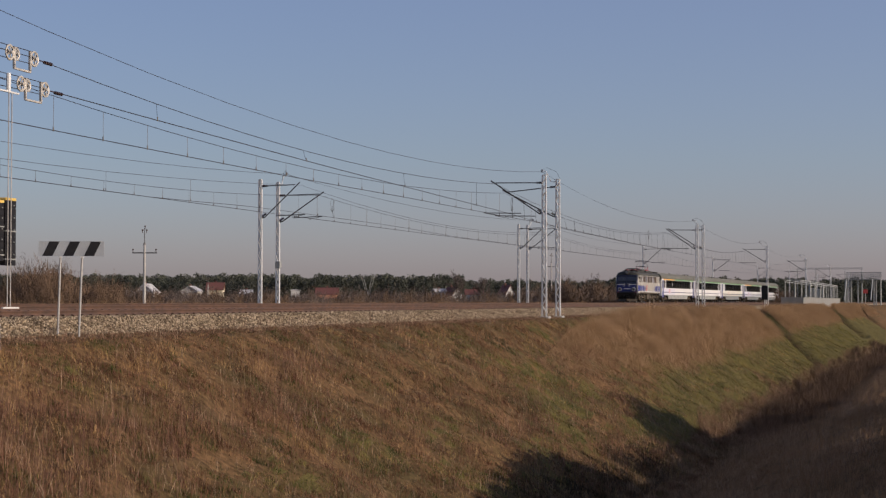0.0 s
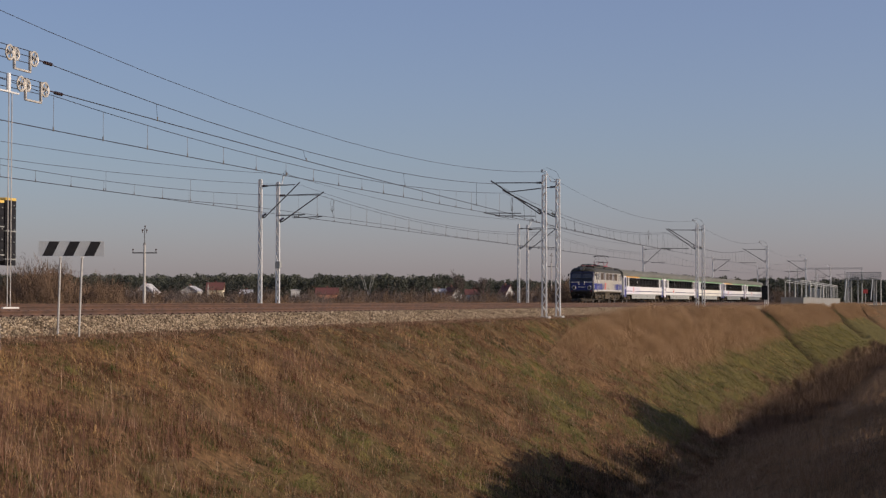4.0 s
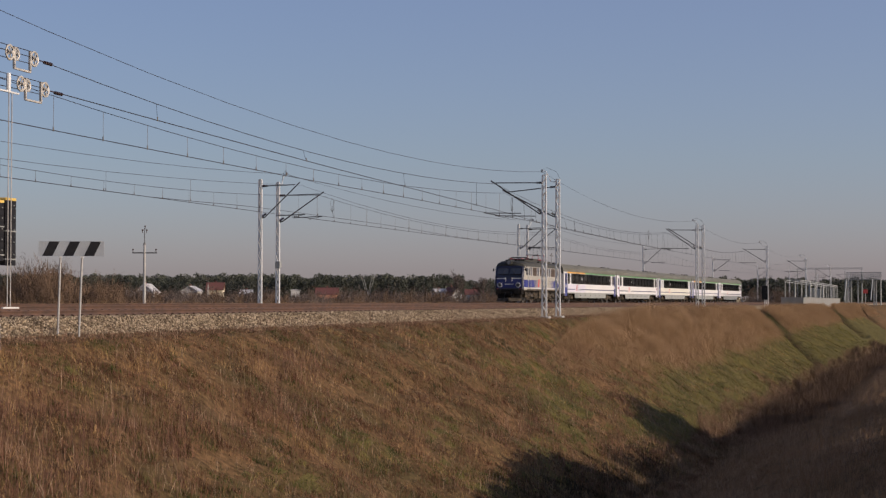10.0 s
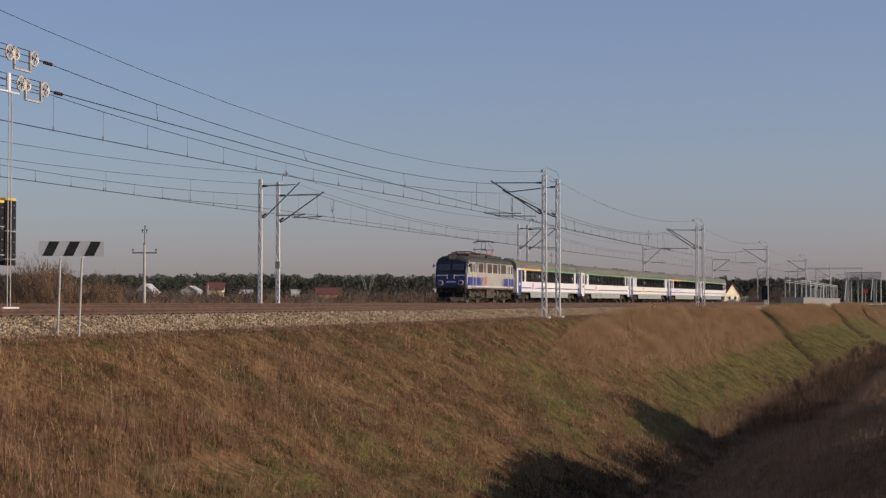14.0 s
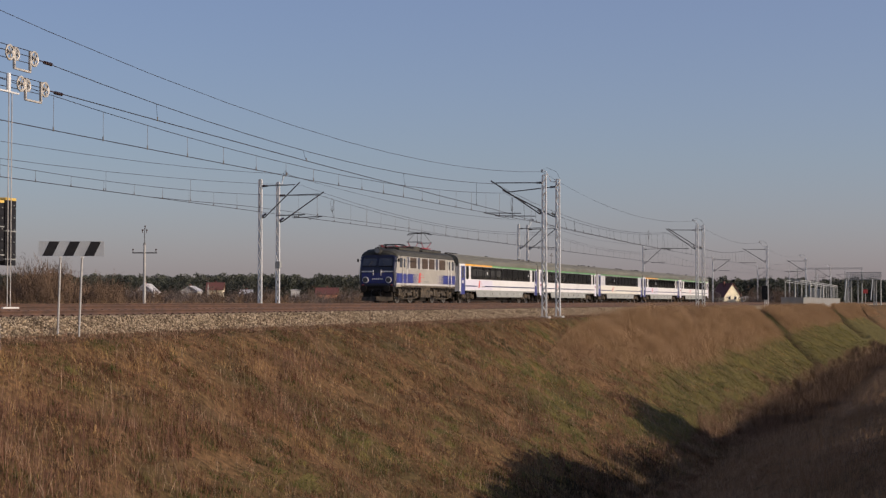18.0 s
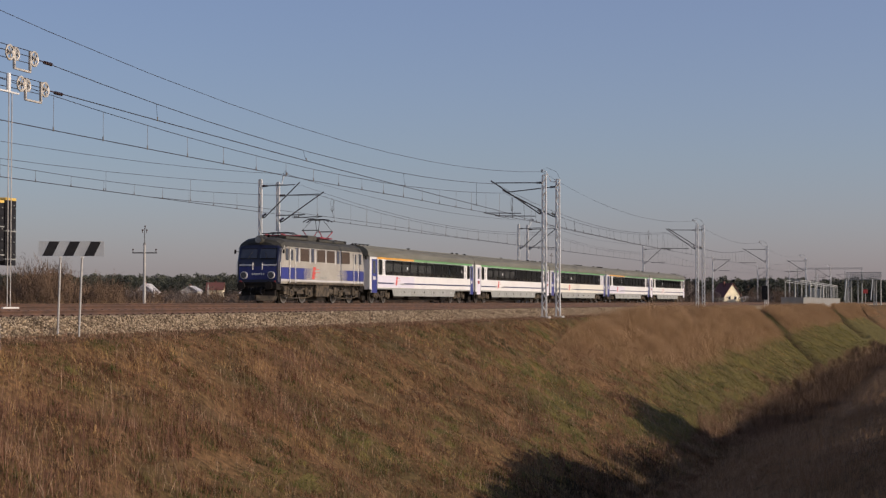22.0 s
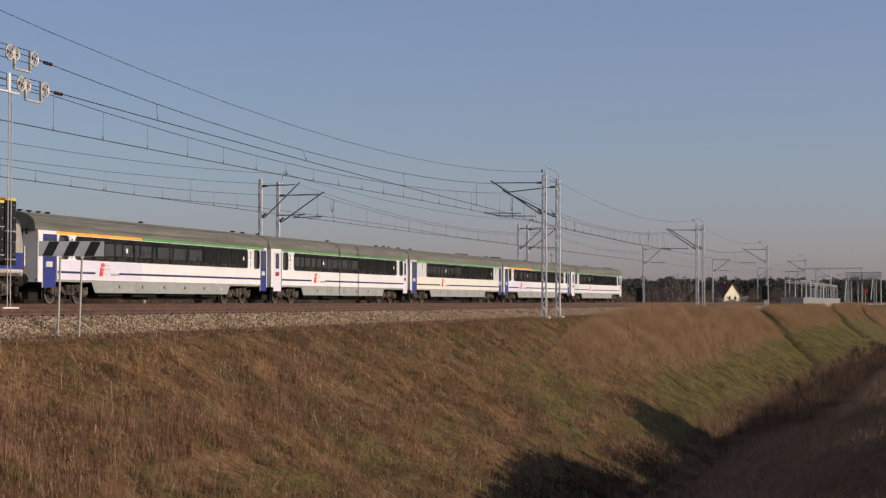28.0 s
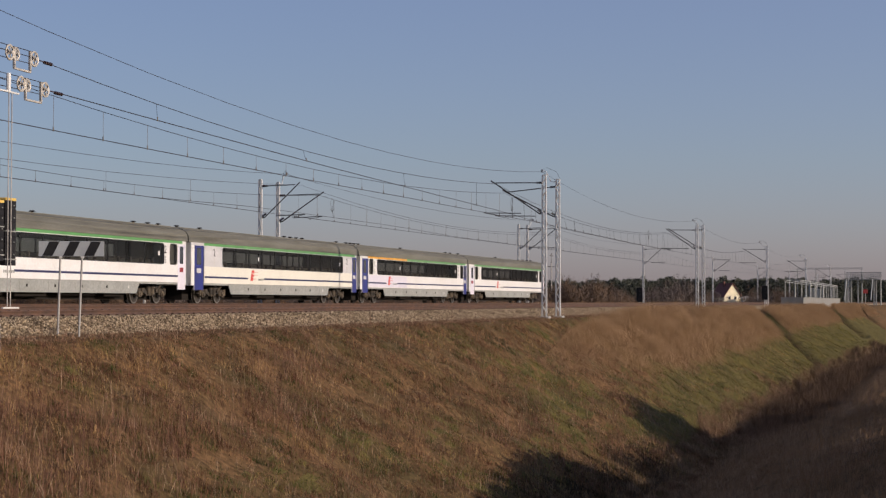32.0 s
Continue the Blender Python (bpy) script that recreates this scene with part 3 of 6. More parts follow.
def weed_pick(rs, n):
    s, o = clumpy(rs, n, (-58, 60), (16.5, 27.0), 40, 0.5, 1.2)
    thick = 0.9 * lumps(s / 4.0 + 5, o / 1.8 + 3) + 0.6 * np.exp(-((s + 46) / 9.0) ** 2 - ((o - 19.6) / 1.6) ** 2) - 0.35 * np.exp(-((o - 16.6) / 1.4) ** 2)
    k = (thick > 0.4 + 0.4 * rs.rand(n)) & (o > 16.9 + 0.9 * rs.rand(n))
    s, o = s[k], o[k]
    m = len(s) // 20
    return np.concatenate([s, -56 + 120 * rs.rand(m)]), np.concatenate([o, rs.uniform(15.1, 15.75, m)])


blades("dead_weeds", 110000, weed_pick, (0.2, 0.55), (0.004, 0.009), 0.2, "weed", "red-brown dead weed stalks on the slope", 24, "weeds", 0.1)


def toe_pick(rs, n):
    return -58 + 150 * rs.rand(n) ** 1.2, rs.uniform(14.95, 16.1, n) - 0.15 * rs.rand(n)


blades("toe_litter", 60000, toe_pick, (0.05, 0.13), (0.012, 0.028), 1.2, "toe", "brown dead litter at the foot of the ballast", 30, "grass", 0.2, simple=True)


def rush_pick(rs, n):
    s, o = clumpy(rs, n, (-57, 90), (16.3, 27.0), 110, 0.17, 1.3)
    k = lumps(s / 3.0 + 90, o / 1.6 + 17) > 0.45 + 0.3 * rs.rand(n)
    return s[k], o[k]


blades("rush_tufts", 60000, rush_pick, (0.08, 0.22), (0.009, 0.018), 0.5, "rush", "dark green and brown tufts scattered on the slope", 33, "grass", 0.4, simple=True)


def straw_pick(rs, n):
    s, o = clumpy(rs, n, (-56, 110), (16.0, 27.5), 70, 0.24, 1.3)
    k = lumps(s / 2.6 + 20, o / 1.3 + 50) + 0.3 * np.exp(-((o - 17.2) / 1.0) ** 2) > 0.5 + 0.3 * rs.rand(n)
    return s[k], o[k]


blades("straw_tufts", 60000, straw_pick, (0.1, 0.3), (0.004, 0.01), 0.5, "straw", "pale straw tufts scattered on the slope", 25, "grass", 0.6)


def litter_pick(rs, n):
    s, o = clumpy(rs, n, (-57, 90), (16.2, 27.2), 14, 0.55, 1.3)
    return s, o


blades("dry_stalks", 15000, litter_pick, (0.25, 0.7), (0.004, 0.008), 0.75, "stalk", "thin pale broken stalks lying across the slope", 38, "weeds", 0.25, comb=0.2)


def bank_pick(rs, n):
    s = -68 + 236 * rs.rand(n) ** 1.7
    o = rs.uniform(26.6, 40.5, n)
    d = np.hypot(s + 79.0, o - 37.2)
    k = (d > 9) & (o - np.interp(s, [-10, 25], [26.6, 25.8]) > 4.5 * rs.rand(n))
    return s[k], o[k]


def ditch_pick(rs, n):
    s = -40 + 122 * rs.rand(n) ** 1.1
    return s, np.where(s < 2, 26.9, 26.6) + 5.5 * rs.rand(n) ** 1.4


def shade_litter_pick(rs, n):
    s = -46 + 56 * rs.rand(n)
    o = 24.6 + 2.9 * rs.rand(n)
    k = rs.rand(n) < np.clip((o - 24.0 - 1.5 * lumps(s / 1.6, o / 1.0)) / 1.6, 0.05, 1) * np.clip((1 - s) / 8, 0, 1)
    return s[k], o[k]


# shade painted as black litter along the near ditch, fading out by s = 1
blades("wet_litter", 110000, shade_litter_pick, (0.06, 0.22), (0.012, 0.026), 0.9, "shade_litter", "leaf litter low in the ditch, coloured black to deepen the shade", 37, "weeds", 0.3, simple=True)


blades("ditch_litter", 100000, ditch_pick, (0.08, 0.3), (0.01, 0.022), 0.9, "ditch", "brown weeds along the ditch bottom", 29, "weeds", 0.3, simple=True)


blades("bank_weeds", 330000, bank_pick, (0.15, 0.45), (0.005, 0.012), 0.7, "bank", "dark brown dead weeds on the shaded bank", 26, "weeds", 0.3, simple=True)


def bank_stalk_pick(rs, n):
    s, o = clumpy(rs, n, (-48, 60), (29.5, 37.0), 25, 0.5, 1.4)
    return s, o


def brush_pick(rs, n):
    s = 12 + 190 * rs.rand(n) ** 1.3
    return s, 27.0 + 4.5 * rs.rand(n) ** 1.3 - 1.6 * lumps(s / 2.5, s * 0 + 2.5)


blades("ditch_brush", 60000, brush_pick, (0.35, 0.95), (0.005, 0.012), 0.4, "toe", "tangled brown brush along the foot of the bank", 36, "weeds", 0.3, simple=True, grow=lambda s, o: 0.5 + 0.8 * lumps(s / 1.5 + 8, o / 1.1))


def thicket_pick(rs, n):
    s, o = clumpy(rs, n, (16, 125), (28.0, 32.5), 160, 0.6, 1.2)
    return s, o


blades("bank_brush", 52000, thicket_pick, (0.7, 1.5), (0.006, 0.014), 0.5, "brush", "tall bare brush along the bank, coloured dark brown for shade", 39, "weeds", 0.35, simple=True, grow=lambda s, o: (0.35 + 1.3 * lumps(s / 3.2 + 8, o / 1.6)) * np.interp(s, [16, 34, 100, 125], [0.35, 1.0, 1.1, 0.7]))
blades("bank_stalks", 9000, bank_stalk_pick, (0.35, 0.8), (0.004, 0.009), 0.28, "bank", "tall dead stalks standing on the shaded bank", 34, "weeds", 0.25)


def far_pick(rs, n):
    s = -25 + 360 * rs.rand(n) ** 1.4
    return s, rs.uniform(-6.2, -4.9, n)


blades("far_verge", 110000, far_pick, (0.8, 1.2), (0.012, 0.026), 0.3, "reed", "dry brown grass verge beyond the tracks", 27, "grass", 0.3, simple=True)


def stalk_pick(rs, n):
    return clumpy(rs, n, (-24, 0), (25.8, 28.2), 9, 0.25)


blades("pale_stalks", 260, stalk_pick, (0.5, 1.0), (0.008, 0.014), 0.25, "straw", "pale dry stalks standing in the ditch", 28, "weeds", 0.2)


# ---- catenary masts ----
def lattice_mast(top, base, name="catenary_mast", label="galvanised lattice catenary mast on a concrete footing", m=None, wide=0.4, chord=0.035):
    ma = thing(name, label, "catenary mast", m, "catenary masts")
    for sx in (-1, 1):
        bm = B()
        y0, y1 = sx * wide / 2, sx * wide * 0.4
        loft(bm, [[(-0.07, y0 - chord, base), (0.07, y0 - chord, base), (0.07, y0 + chord, base), (-0.07, y0 + chord, base)], [(-0.07, y1 - chord, top), (0.07, y1 - chord, top), (0.07, y1 + chord, top), (-0.07, y1 + chord, top)]])
        part("chord", bm, "galv", ma)
    bm = B()
    z, k = base + 0.3, 0
    while z < top - 0.5:
        for x in (-0.06, 0.06):
            y0, y1 = (-wide * 0.46, wide * 0.46) if k % 2 == 0 else (wide * 0.46, -wide * 0.46)
            cyl(bm, (x, y0, z), (x, y1, z + 0.42), 0.022, 4)
        z += 0.42
        k += 1
    part("lacing", bm, "galv", ma)
    bm = B()
    box(bm, -0.08, 0.08, -wide * 0.44, wide * 0.44, top, top + 0.05)
    part("cap", bm, "galv", ma)
    bm = B()
    box(bm, -0.35, 0.35, -0.35, 0.35, base - 0.5, base + 0.04, 0.03)
    part("footing", bm, "concrete", ma)
    return ma


def cantilever(ma, side, reach, z_tie, z_foot, z_reg, reg_from, reg_to, rise=0.05):
    """An arm on a mast, pointing along side * y: tie, strut, steady arm, with insulators at the mast."""
    bm = B()
    cyl(bm, (0, side * 0.1, z_tie), (0, side * (reach - 0.2), z_tie + rise), 0.032, 6)
    part("tie_tube", bm, "arm", ma)
    bm = B()
    cyl(bm, (0, side * 0.1, z_foot), (0, side * 0.32, z_foot + 0.04), 0.045, 6)
    cyl(bm, (0, side * 0.32, z_foot + 0.04), (0, side * (reach + 0.12), z_tie + rise + 0.14), 0.04, 6)
    part("strut_tube", bm, "arm", ma)
    bm = B()
    cyl(bm, (0, side * reg_from, z_reg + 0.12), (0, side * reg_to, z_reg + 0.18), 0.028, 6)
    cyl(bm, (0, side * reg_to, z_reg + 0.18), (0, side * (reg_to - side * 0 - 0.9), z_reg), 0.016, 5)
    part("steady_arm", bm, "arm", ma)
    for zz, dy, dz in ((z_tie, 1.0, rise / reach), (z_foot + 0.02, 0.85, 0.5)):
        bm = B()
        for i in range(5):
            f = 0.16 + 0.07 * i
            cyl(bm, (0, side * f * dy, zz + f * dz), (0, side * (f + 0.03) * dy, zz + (f + 0.03) * dz), 0.075, 8)
        part("insulator", bm, "insul", ma)


def horn(ma, z, side=1, reach=1.05):
    """Feeder support on a mast's head, with an insulator at its tip and a loose loop of wire."""
    bm = B()
    tube(bm, [(0, side * 0.05, z - 0.14), (0, side * reach * 0.42, z - 0.14), (0, side * reach * 0.72, z + 0.5), (0, side * reach, z + 0.64)], 0.028)
    part("feeder_bracket", bm, "galv", ma)
    bm = B()
    for i in range(3):
        cyl(bm, (0, side * reach, z + 0.5 + 0.06 * i), (0, side * reach, z + 0.54 + 0.06 * i), 0.07, 8)
    part("insulator", bm, "insul", ma)
    part("wire_loop", tube(B(), [(0, side * reach, z + 0.66), (0.2, side * reach * 0.7, z + 0.8), (0.5, side * reach * 0.2, z + 0.55), (0.7, 0, z + 0.1)], 0.01, 4), "wire", ma)


# near row, arms over the near track, which draws in towards the far track further along; far row, arms over the far track
NEAR = [(22.2, 15.45, 7.95), (25.8, 15.5, 7.95), (92.8, 14.35, 7.95), (93.4, 14.9, 7.98), (158.2, 13.6, 7.95), (227.8, 11.9, 7.95), (303.0, 9.7, 7.95), (374.0, 8.2, 7.9)]
FAR = [(20.6, -2.95, 7.95), (23.2, -2.8, 7.95), (85.0, -2.6, 7.95), (87.8, -2.4, 7.98), (152.8, -3.0, 7.92), (214.8, -2.95, 7.92), (280.0, -3.6, 7.7), (333.5, -2.8, 7.9), (402.0, -2.7, 7.9)]
for i, (s, o, top) in enumerate(NEAR):
    ma = lattice_mast(top, -0.85, m=along(s, o, 0.0), wide=0.26, chord=0.042)
    reach = (3.3, 3.55, 3.1, 3.5)[i] if i < 4 else 3.3
    cantilever(ma, 1, reach, top - 0.45, 5.55 if i < 4 else 5.7, 5.5, 1.5, min(reach + 0.6, 4.2), -0.3 if i == 1 else 0.05)
    if i in (1, 3, 4, 5, 6):
        horn(ma, top)
for i, (s, o, top) in enumerate(FAR):
    ma = lattice_mast(top, -1.0, m=along(s, o, 0.0), wide=0.2, chord=0.04)
    cantilever(ma, -1, (2.6, 3.1)[i % 2], top - 0.4 - 0.45 * (i == 1), 5.5 - 0.15 * (i == 1), 5.5, 1.1, 3.1)
    if i in (1, 3):
        horn(ma, top, -1, 0.6)
    if i == 1:
        part("control_box", box(B(), -0.16, 0.16, -0.2, 0.14, 2.3, 2.75, 0.02), "skirt", ma, "small grey control box")


# ---- overhead wires ----
def wire_run(name, supports, sags, contact, every, label, r=0.0115):
    """supports: (s, o, z) of the messenger wire, with a sag for each span; contact: (s, o, z) of the wire below; every: metres between droppers."""
    ca = thing(name, label, "overhead wires")
    pts = []
    for (a, oa, za), (b, ob, zb), sag in zip(supports, supports[1:], sags):
        for i in range(14):
            u = i / 14
            pts.append((a + (b - a) * u, oa + (ob - oa) * u, za + (zb - za) * u - sag * 4 * u * (1 - u)))
    pts.append(supports[-1])
    part("messenger_wire", tube(B(), [at(*p) for p in pts], r, 4), "wire", ca)
    cs, co, cz = zip(*contact)
    n = int((cs[-1] - cs[0]) / 6)
    line = [cs[0] + (cs[-1] - cs[0]) * i / n for i in range(n + 1)]
    part("contact_wire", tube(B(), [at(s, np.interp(s, cs, co), float(np.interp(s, cs, cz))) for s in line], r * 1.25, 4), "wire", ca)
    ms, mo, mz = zip(*pts)
    rest = B()
    s = max(ms[0], cs[0]) + every * 0.5
    while s < min(ms[-1], cs[-1]):
        zt, zb = float(np.interp(s, ms, mz)), float(np.interp(s, cs, cz))
        ends = [at(s, np.interp(s, cs, co), zb), at(s, np.interp(s, ms, mo), zt)]
        if zt - zb > 0.12:
            if s < 95:
                dr = part("dropper", tube(B(), ends, 0.008, 3), "wire", ca)
                part("clamp", cyl(B(), ends[0] - Vector((0, 0, 0.03)), ends[0] + Vector((0, 0, 0.12)), 0.022, 5), "wire", dr)
            else:
                tube(rest, ends, 0.008, 3)
        s += every
    if len(rest.verts):
        tagged(part("droppers", rest, "wire", ca), kind="stuff")
    return ca


NEAR_O = ((93.5, 11.3), (158, 10.35), (228, 8.65), (303, 6.5), (374, 5.0))
FAR_S = (86.5, 152.8, 214.8, 280, 333.5, 402)
wire_run("overhead_line", [(-110, 0.1, 7.07), (-42, 0.1, 7.07), (23.3, 0.1, 7.07)] + [(s, 0.1, 7.0) for s in FAR_S], [1.1, 1.13, 0.85, 0.85, 0.8, 0.8, 0.6, 0.8], [(-110, 0.1, 5.46), (10, 0.1, 5.47), (402, 0.1, 5.5)], 3.2, "dark overhead contact line above the far track")
wire_run("overhead_line", [(-68, 0.0, 7.5), (20.3, 0.0, 7.53), (86.8, 0.0, 7.25), (152.8, 0.1, 7.3)], [1.3, 1.02, 0.9], [(-68, 0.0, 5.49), (0, 0.0, 5.49), (13, 0.0, 5.74), (39, 0.0, 5.75), (54, 0.0, 5.55), (152, 0.0, 5.49)], 9.6, "second dark contact line where two lengths of wire overlap", 0.01)
wire_run("overhead_line", [(-110, 12.2, 7.09), (-44, 12.2, 7.09), (25, 12.2, 7.09)] + [(s, o, 7.25) for s, o in NEAR_O], [1.0, 1.11, 1.0, 0.9, 0.95, 1.0, 0.9], [(-110, 12.2, 5.36), (-33, 12.2, 5.4), (-9, 12.2, 5.46), (3, 12.2, 5.55), (37, 12.2, 5.62), (74, 11.6, 5.47)] + [(s, o, 5.47) for s, o in NEAR_O], 3.3, "dark overhead contact line above the near track")
wire_run("overhead_line", [(-34.0, 12.6, 7.34), (22.6, 12.25, 7.52), (92.6, 11.2, 7.3), (158, 10.3, 7.3)], [0.8, 1.05, 0.9], [(-33.2, 12.6, 6.5), (-8, 12.6, 6.14), (25, 12.2, 5.86), (39, 12.0, 5.58), (74, 11.6, 5.45), (93, 11.3, 5.46), (158, 10.4, 5.46)], 14.6, "dark overhead wires rising to the tensioner", 0.013)


def single_wire(name, pts, r, label, sags):
    """pts: (s, o, z); a sag for each span."""
    t = thing(name, label, "overhead wires")
    out = []
    for a, b, sag in zip(pts, pts[1:], sags):
        for i in range(12):
            u = i / 12
            out.append(at(a[0] + (b[0] - a[0]) * u, a[1] + (b[1] - a[1]) * u, a[2] + (b[2] - a[2]) * u - sag * 4 * u * (1 - u)))
    out.append(at(*pts[-1]))
    part("wire", tube(B(), out, r, 4), "wire", t)
    return t


single_wire("feeder_wire", [(-50, 14.8, 8.45), (25.8, 14.45, 8.48), (93.4, 13.85, 8.48), (158.2, 12.55, 8.45), (227.8, 10.85, 8.45), (303.0, 8.65, 8.45)], 0.0095, "bare feeder wire along the near mast heads", [1.55, 1.1, 0.9, 0.9, 0.9])
single_wire("feeder_wire", [(-57, -2.4, 8.8), (23.2, -2.2, 8.5), (87.8, -1.8, 8.5), (152.8, -2.4, 8.2)], 0.011, "bare feeder wire along the far mast heads", [1.22, 0.66, 0.7])


# ---- the train ----
WHEELS = []  # (wheelset, x, radius)


def wheelset(parent, x, r, gauge=0.75):
    bm = B()
    for sy in (-1, 1):
        y = sy * gauge
        cyl(bm, (0, y - sy * 0.05, 0), (0, y + sy * 0.075, 0), r, 28)
        cyl(bm, (0, y - sy * 0.075, 0), (0, y - sy * 0.05, 0), r + 0.028, 28)
        n0 = len(bm.faces)
        cyl(bm, (0, y + sy * 0.07, 0), (0, y + sy * 0.079, 0), r * 0.985, 28)
        bm.faces.ensure_lookup_table()
        for f in bm.faces[n0:]:
            f.material_index = 1
        cyl(bm, (0, y + sy * 0.07, 0), (0, y + sy * 0.088, 0), r * 0.84, 28)
        cyl(bm, (0, y + sy * 0.075, 0), (0, y + sy * 0.16, 0), 0.14, 10)
        for k in range(6):
            a = k * math.pi / 3
            p = Vector((math.cos(a) * r * 0.6, y + sy * 0.086, math.sin(a) * r * 0.6))
            cyl(bm, p, p + Vector((0, sy * 0.012, 0)), 0.05, 6)
    cyl(bm, (0, -gauge, 0), (0, gauge, 0), 0.09, 8)
    w = part("wheelset", bm, "wheel", parent, "dull steel wheels on an axle")
    w.data.materials.append(M["tread"])
    w.matrix_basis = pose(x, 0, r)
    WHEELS.append((w, x, r))
    return w


def coach_bogie(parent, x):
    bm = B()
    for sy in (-1, 1):
        y = sy * 1.02
        prism_y = (y - 0.07, y + 0.07)
        pts = [(-1.75, 0.52), (-1.5, 0.72), (-0.6, 0.78), (-0.35, 0.58), (0.35, 0.58), (0.6, 0.78), (1.5, 0.72), (1.75, 0.52), (1.5, 0.48), (0.7, 0.56), (0.4, 0.4), (-0.4, 0.4), (-0.7, 0.56), (-1.5, 0.48)]
        loft(bm, [[(x + a, prism_y[0], b) for a, b in pts], [(x + a, prism_y[1], b) for a, b in pts]])
    box(bm, x - 0.35, x + 0.35, -1.0, 1.0, 0.5, 0.75)
    bg = part("bogie", bm, "bogiedark", parent, "dusty dark bogie")
    for dx in (-1.25, 1.25):
        for sy in (-1, 1):
            b2 = B()
            box(b2, x + dx - 0.16, x + dx + 0.16, sy * 1.09, sy * 1.2, 0.32, 0.62, 0.03)
            cyl(b2, (x + dx, sy * 1.2, 0.46), (x + dx, sy * 1.24, 0.46), 0.1, 8)
            for d2 in (-0.3, 0.3):
                cyl(b2, (x + dx + d2, sy * 1.1, 0.42), (x + dx + d2, sy * 1.1, 0.76), 0.09, 8)
            part("axle_box", b2, "bogie", bg)
        wheelset(bg, x + dx, 0.46)
    for sy in (-1, 1):
        b2 = B()
        cyl(b2, (x - 0.2, sy * 1.08, 0.45), (x - 0.2, sy * 1.08, 0.85), 0.13, 10)
        cyl(b2, (x + 0.2, sy * 1.08, 0.45), (x + 0.2, sy * 1.08, 0.85), 0.13, 10)
        part("spring", b2, "bogie", bg)
        b2 = B()
        cyl(b2, (x + 0.5, sy * 1.16, 0.62), (x + 1.0, sy * 1.16, 0.9), 0.05, 6)
        part("damper", b2, "bogie", bg)
    return bg


def mark(parent, x, y, z, sgn, h):
    """The operator's mark as plain red slanted shapes with speed streaks, then a row of small grey bars."""
    k = h / 0.5
    for dx0, dx1, z0, z1 in ((0.0, 0.3, 0.0, 0.17), (0.0, 0.2, 0.17, 0.34), (0.02, 0.32, 0.36, 0.5), (0.22, 0.34, 0.19, 0.3), (0.32, 0.72, 0.4, 0.42), (0.36, 0.8, 0.27, 0.29), (0.3, 0.6, 0.08, 0.1)):
        a, b = 0.3 * z0, 0.3 * z1
        bm = slab(B(), [(x + (dx0 + a) * k, y, z + z0 * k), (x + (dx1 + a) * k, y, z + z0 * k), (x + (dx1 + b) * k, y, z + z1 * k), (x + (dx0 + b) * k, y, z + z1 * k)], (0, 1, 0), sgn * 0.004)
        part("mark_shape", bm, "red", parent, "red slanted mark")
    bm = B()
    for i in range(6):
        box(bm, x + (0.95 + 0.13 * i) * k, x + (1.03 + 0.13 * i) * k, min(y, y + sgn * 0.004), max(y, y + sgn * 0.004), z + 0.02 * k, z + 0.12 * k)
    part("lettering", bm, "skirt", parent)


# kind: wall colour, upper colour, doors at both ends, orange length, lilac panel, small windows, band
COACHES = [
    dict(wall="white", upper="white", d0="blue", d1="blue", orange=10.2, panel=10.3, small=True, band=(3.7, 23.35), mark=5.9, label="white express coach with blue stripe, green and orange cornice"),
    dict(wall="white", upper="white", d0="lilac", d1="lilac", orange=0, panel=0, small=True, band=(4.0, 23.6), mark=7.3, label="white express coach with a blue stripe and a green cornice"),
    dict(wall="cream", upper="lightgrey", d0="blue", d1="blue", orange=0, panel=0, small=False, band=(4.4, 23.4), mark=8.2, label="cream and grey express coach with blue doors and a green cornice"),
    dict(wall="white", upper="white", d0="blue", d1="blue", orange=10.5, panel=10.5, small=True, band=(3.9, 23.4), mark=6.2, label="white express coach with an orange first-class cornice"),
    dict(wall="white", upper="white", d0="lilac", d1="lilac", orange=0, panel=0, small=True, band=(4.1, 23.7), mark=9.0, label="white express coach at the end of the train"),
]
Z_SOLE, Z_WB, Z_WT, Z_GUT, HW = 1.08, 1.98, 3.06, 3.22, 1.41


def glyph(text, size):
    cu = bpy.data.curves.new("glyph", "FONT")
    cu.body, cu.size, cu.extrude = text, size, 0.003
    ob = new("glyph", cu)
    me = bpy.data.meshes.new_from_object(ob)
    bpy.data.objects.remove(ob)
    me.materials.append(M["black"])
    return me


DIGITS = {d: glyph(d, 0.55) for d in "12"}


def roof_profile(hw, z0, z1, inset=0.0):
    pts = []
    for i in range(13):
        a = math.pi * i / 12
        y = -hw * math.cos(a)
        pts.append((y, z0 + (z1 - z0) * math.sin(a) ** 0.62))
    return pts


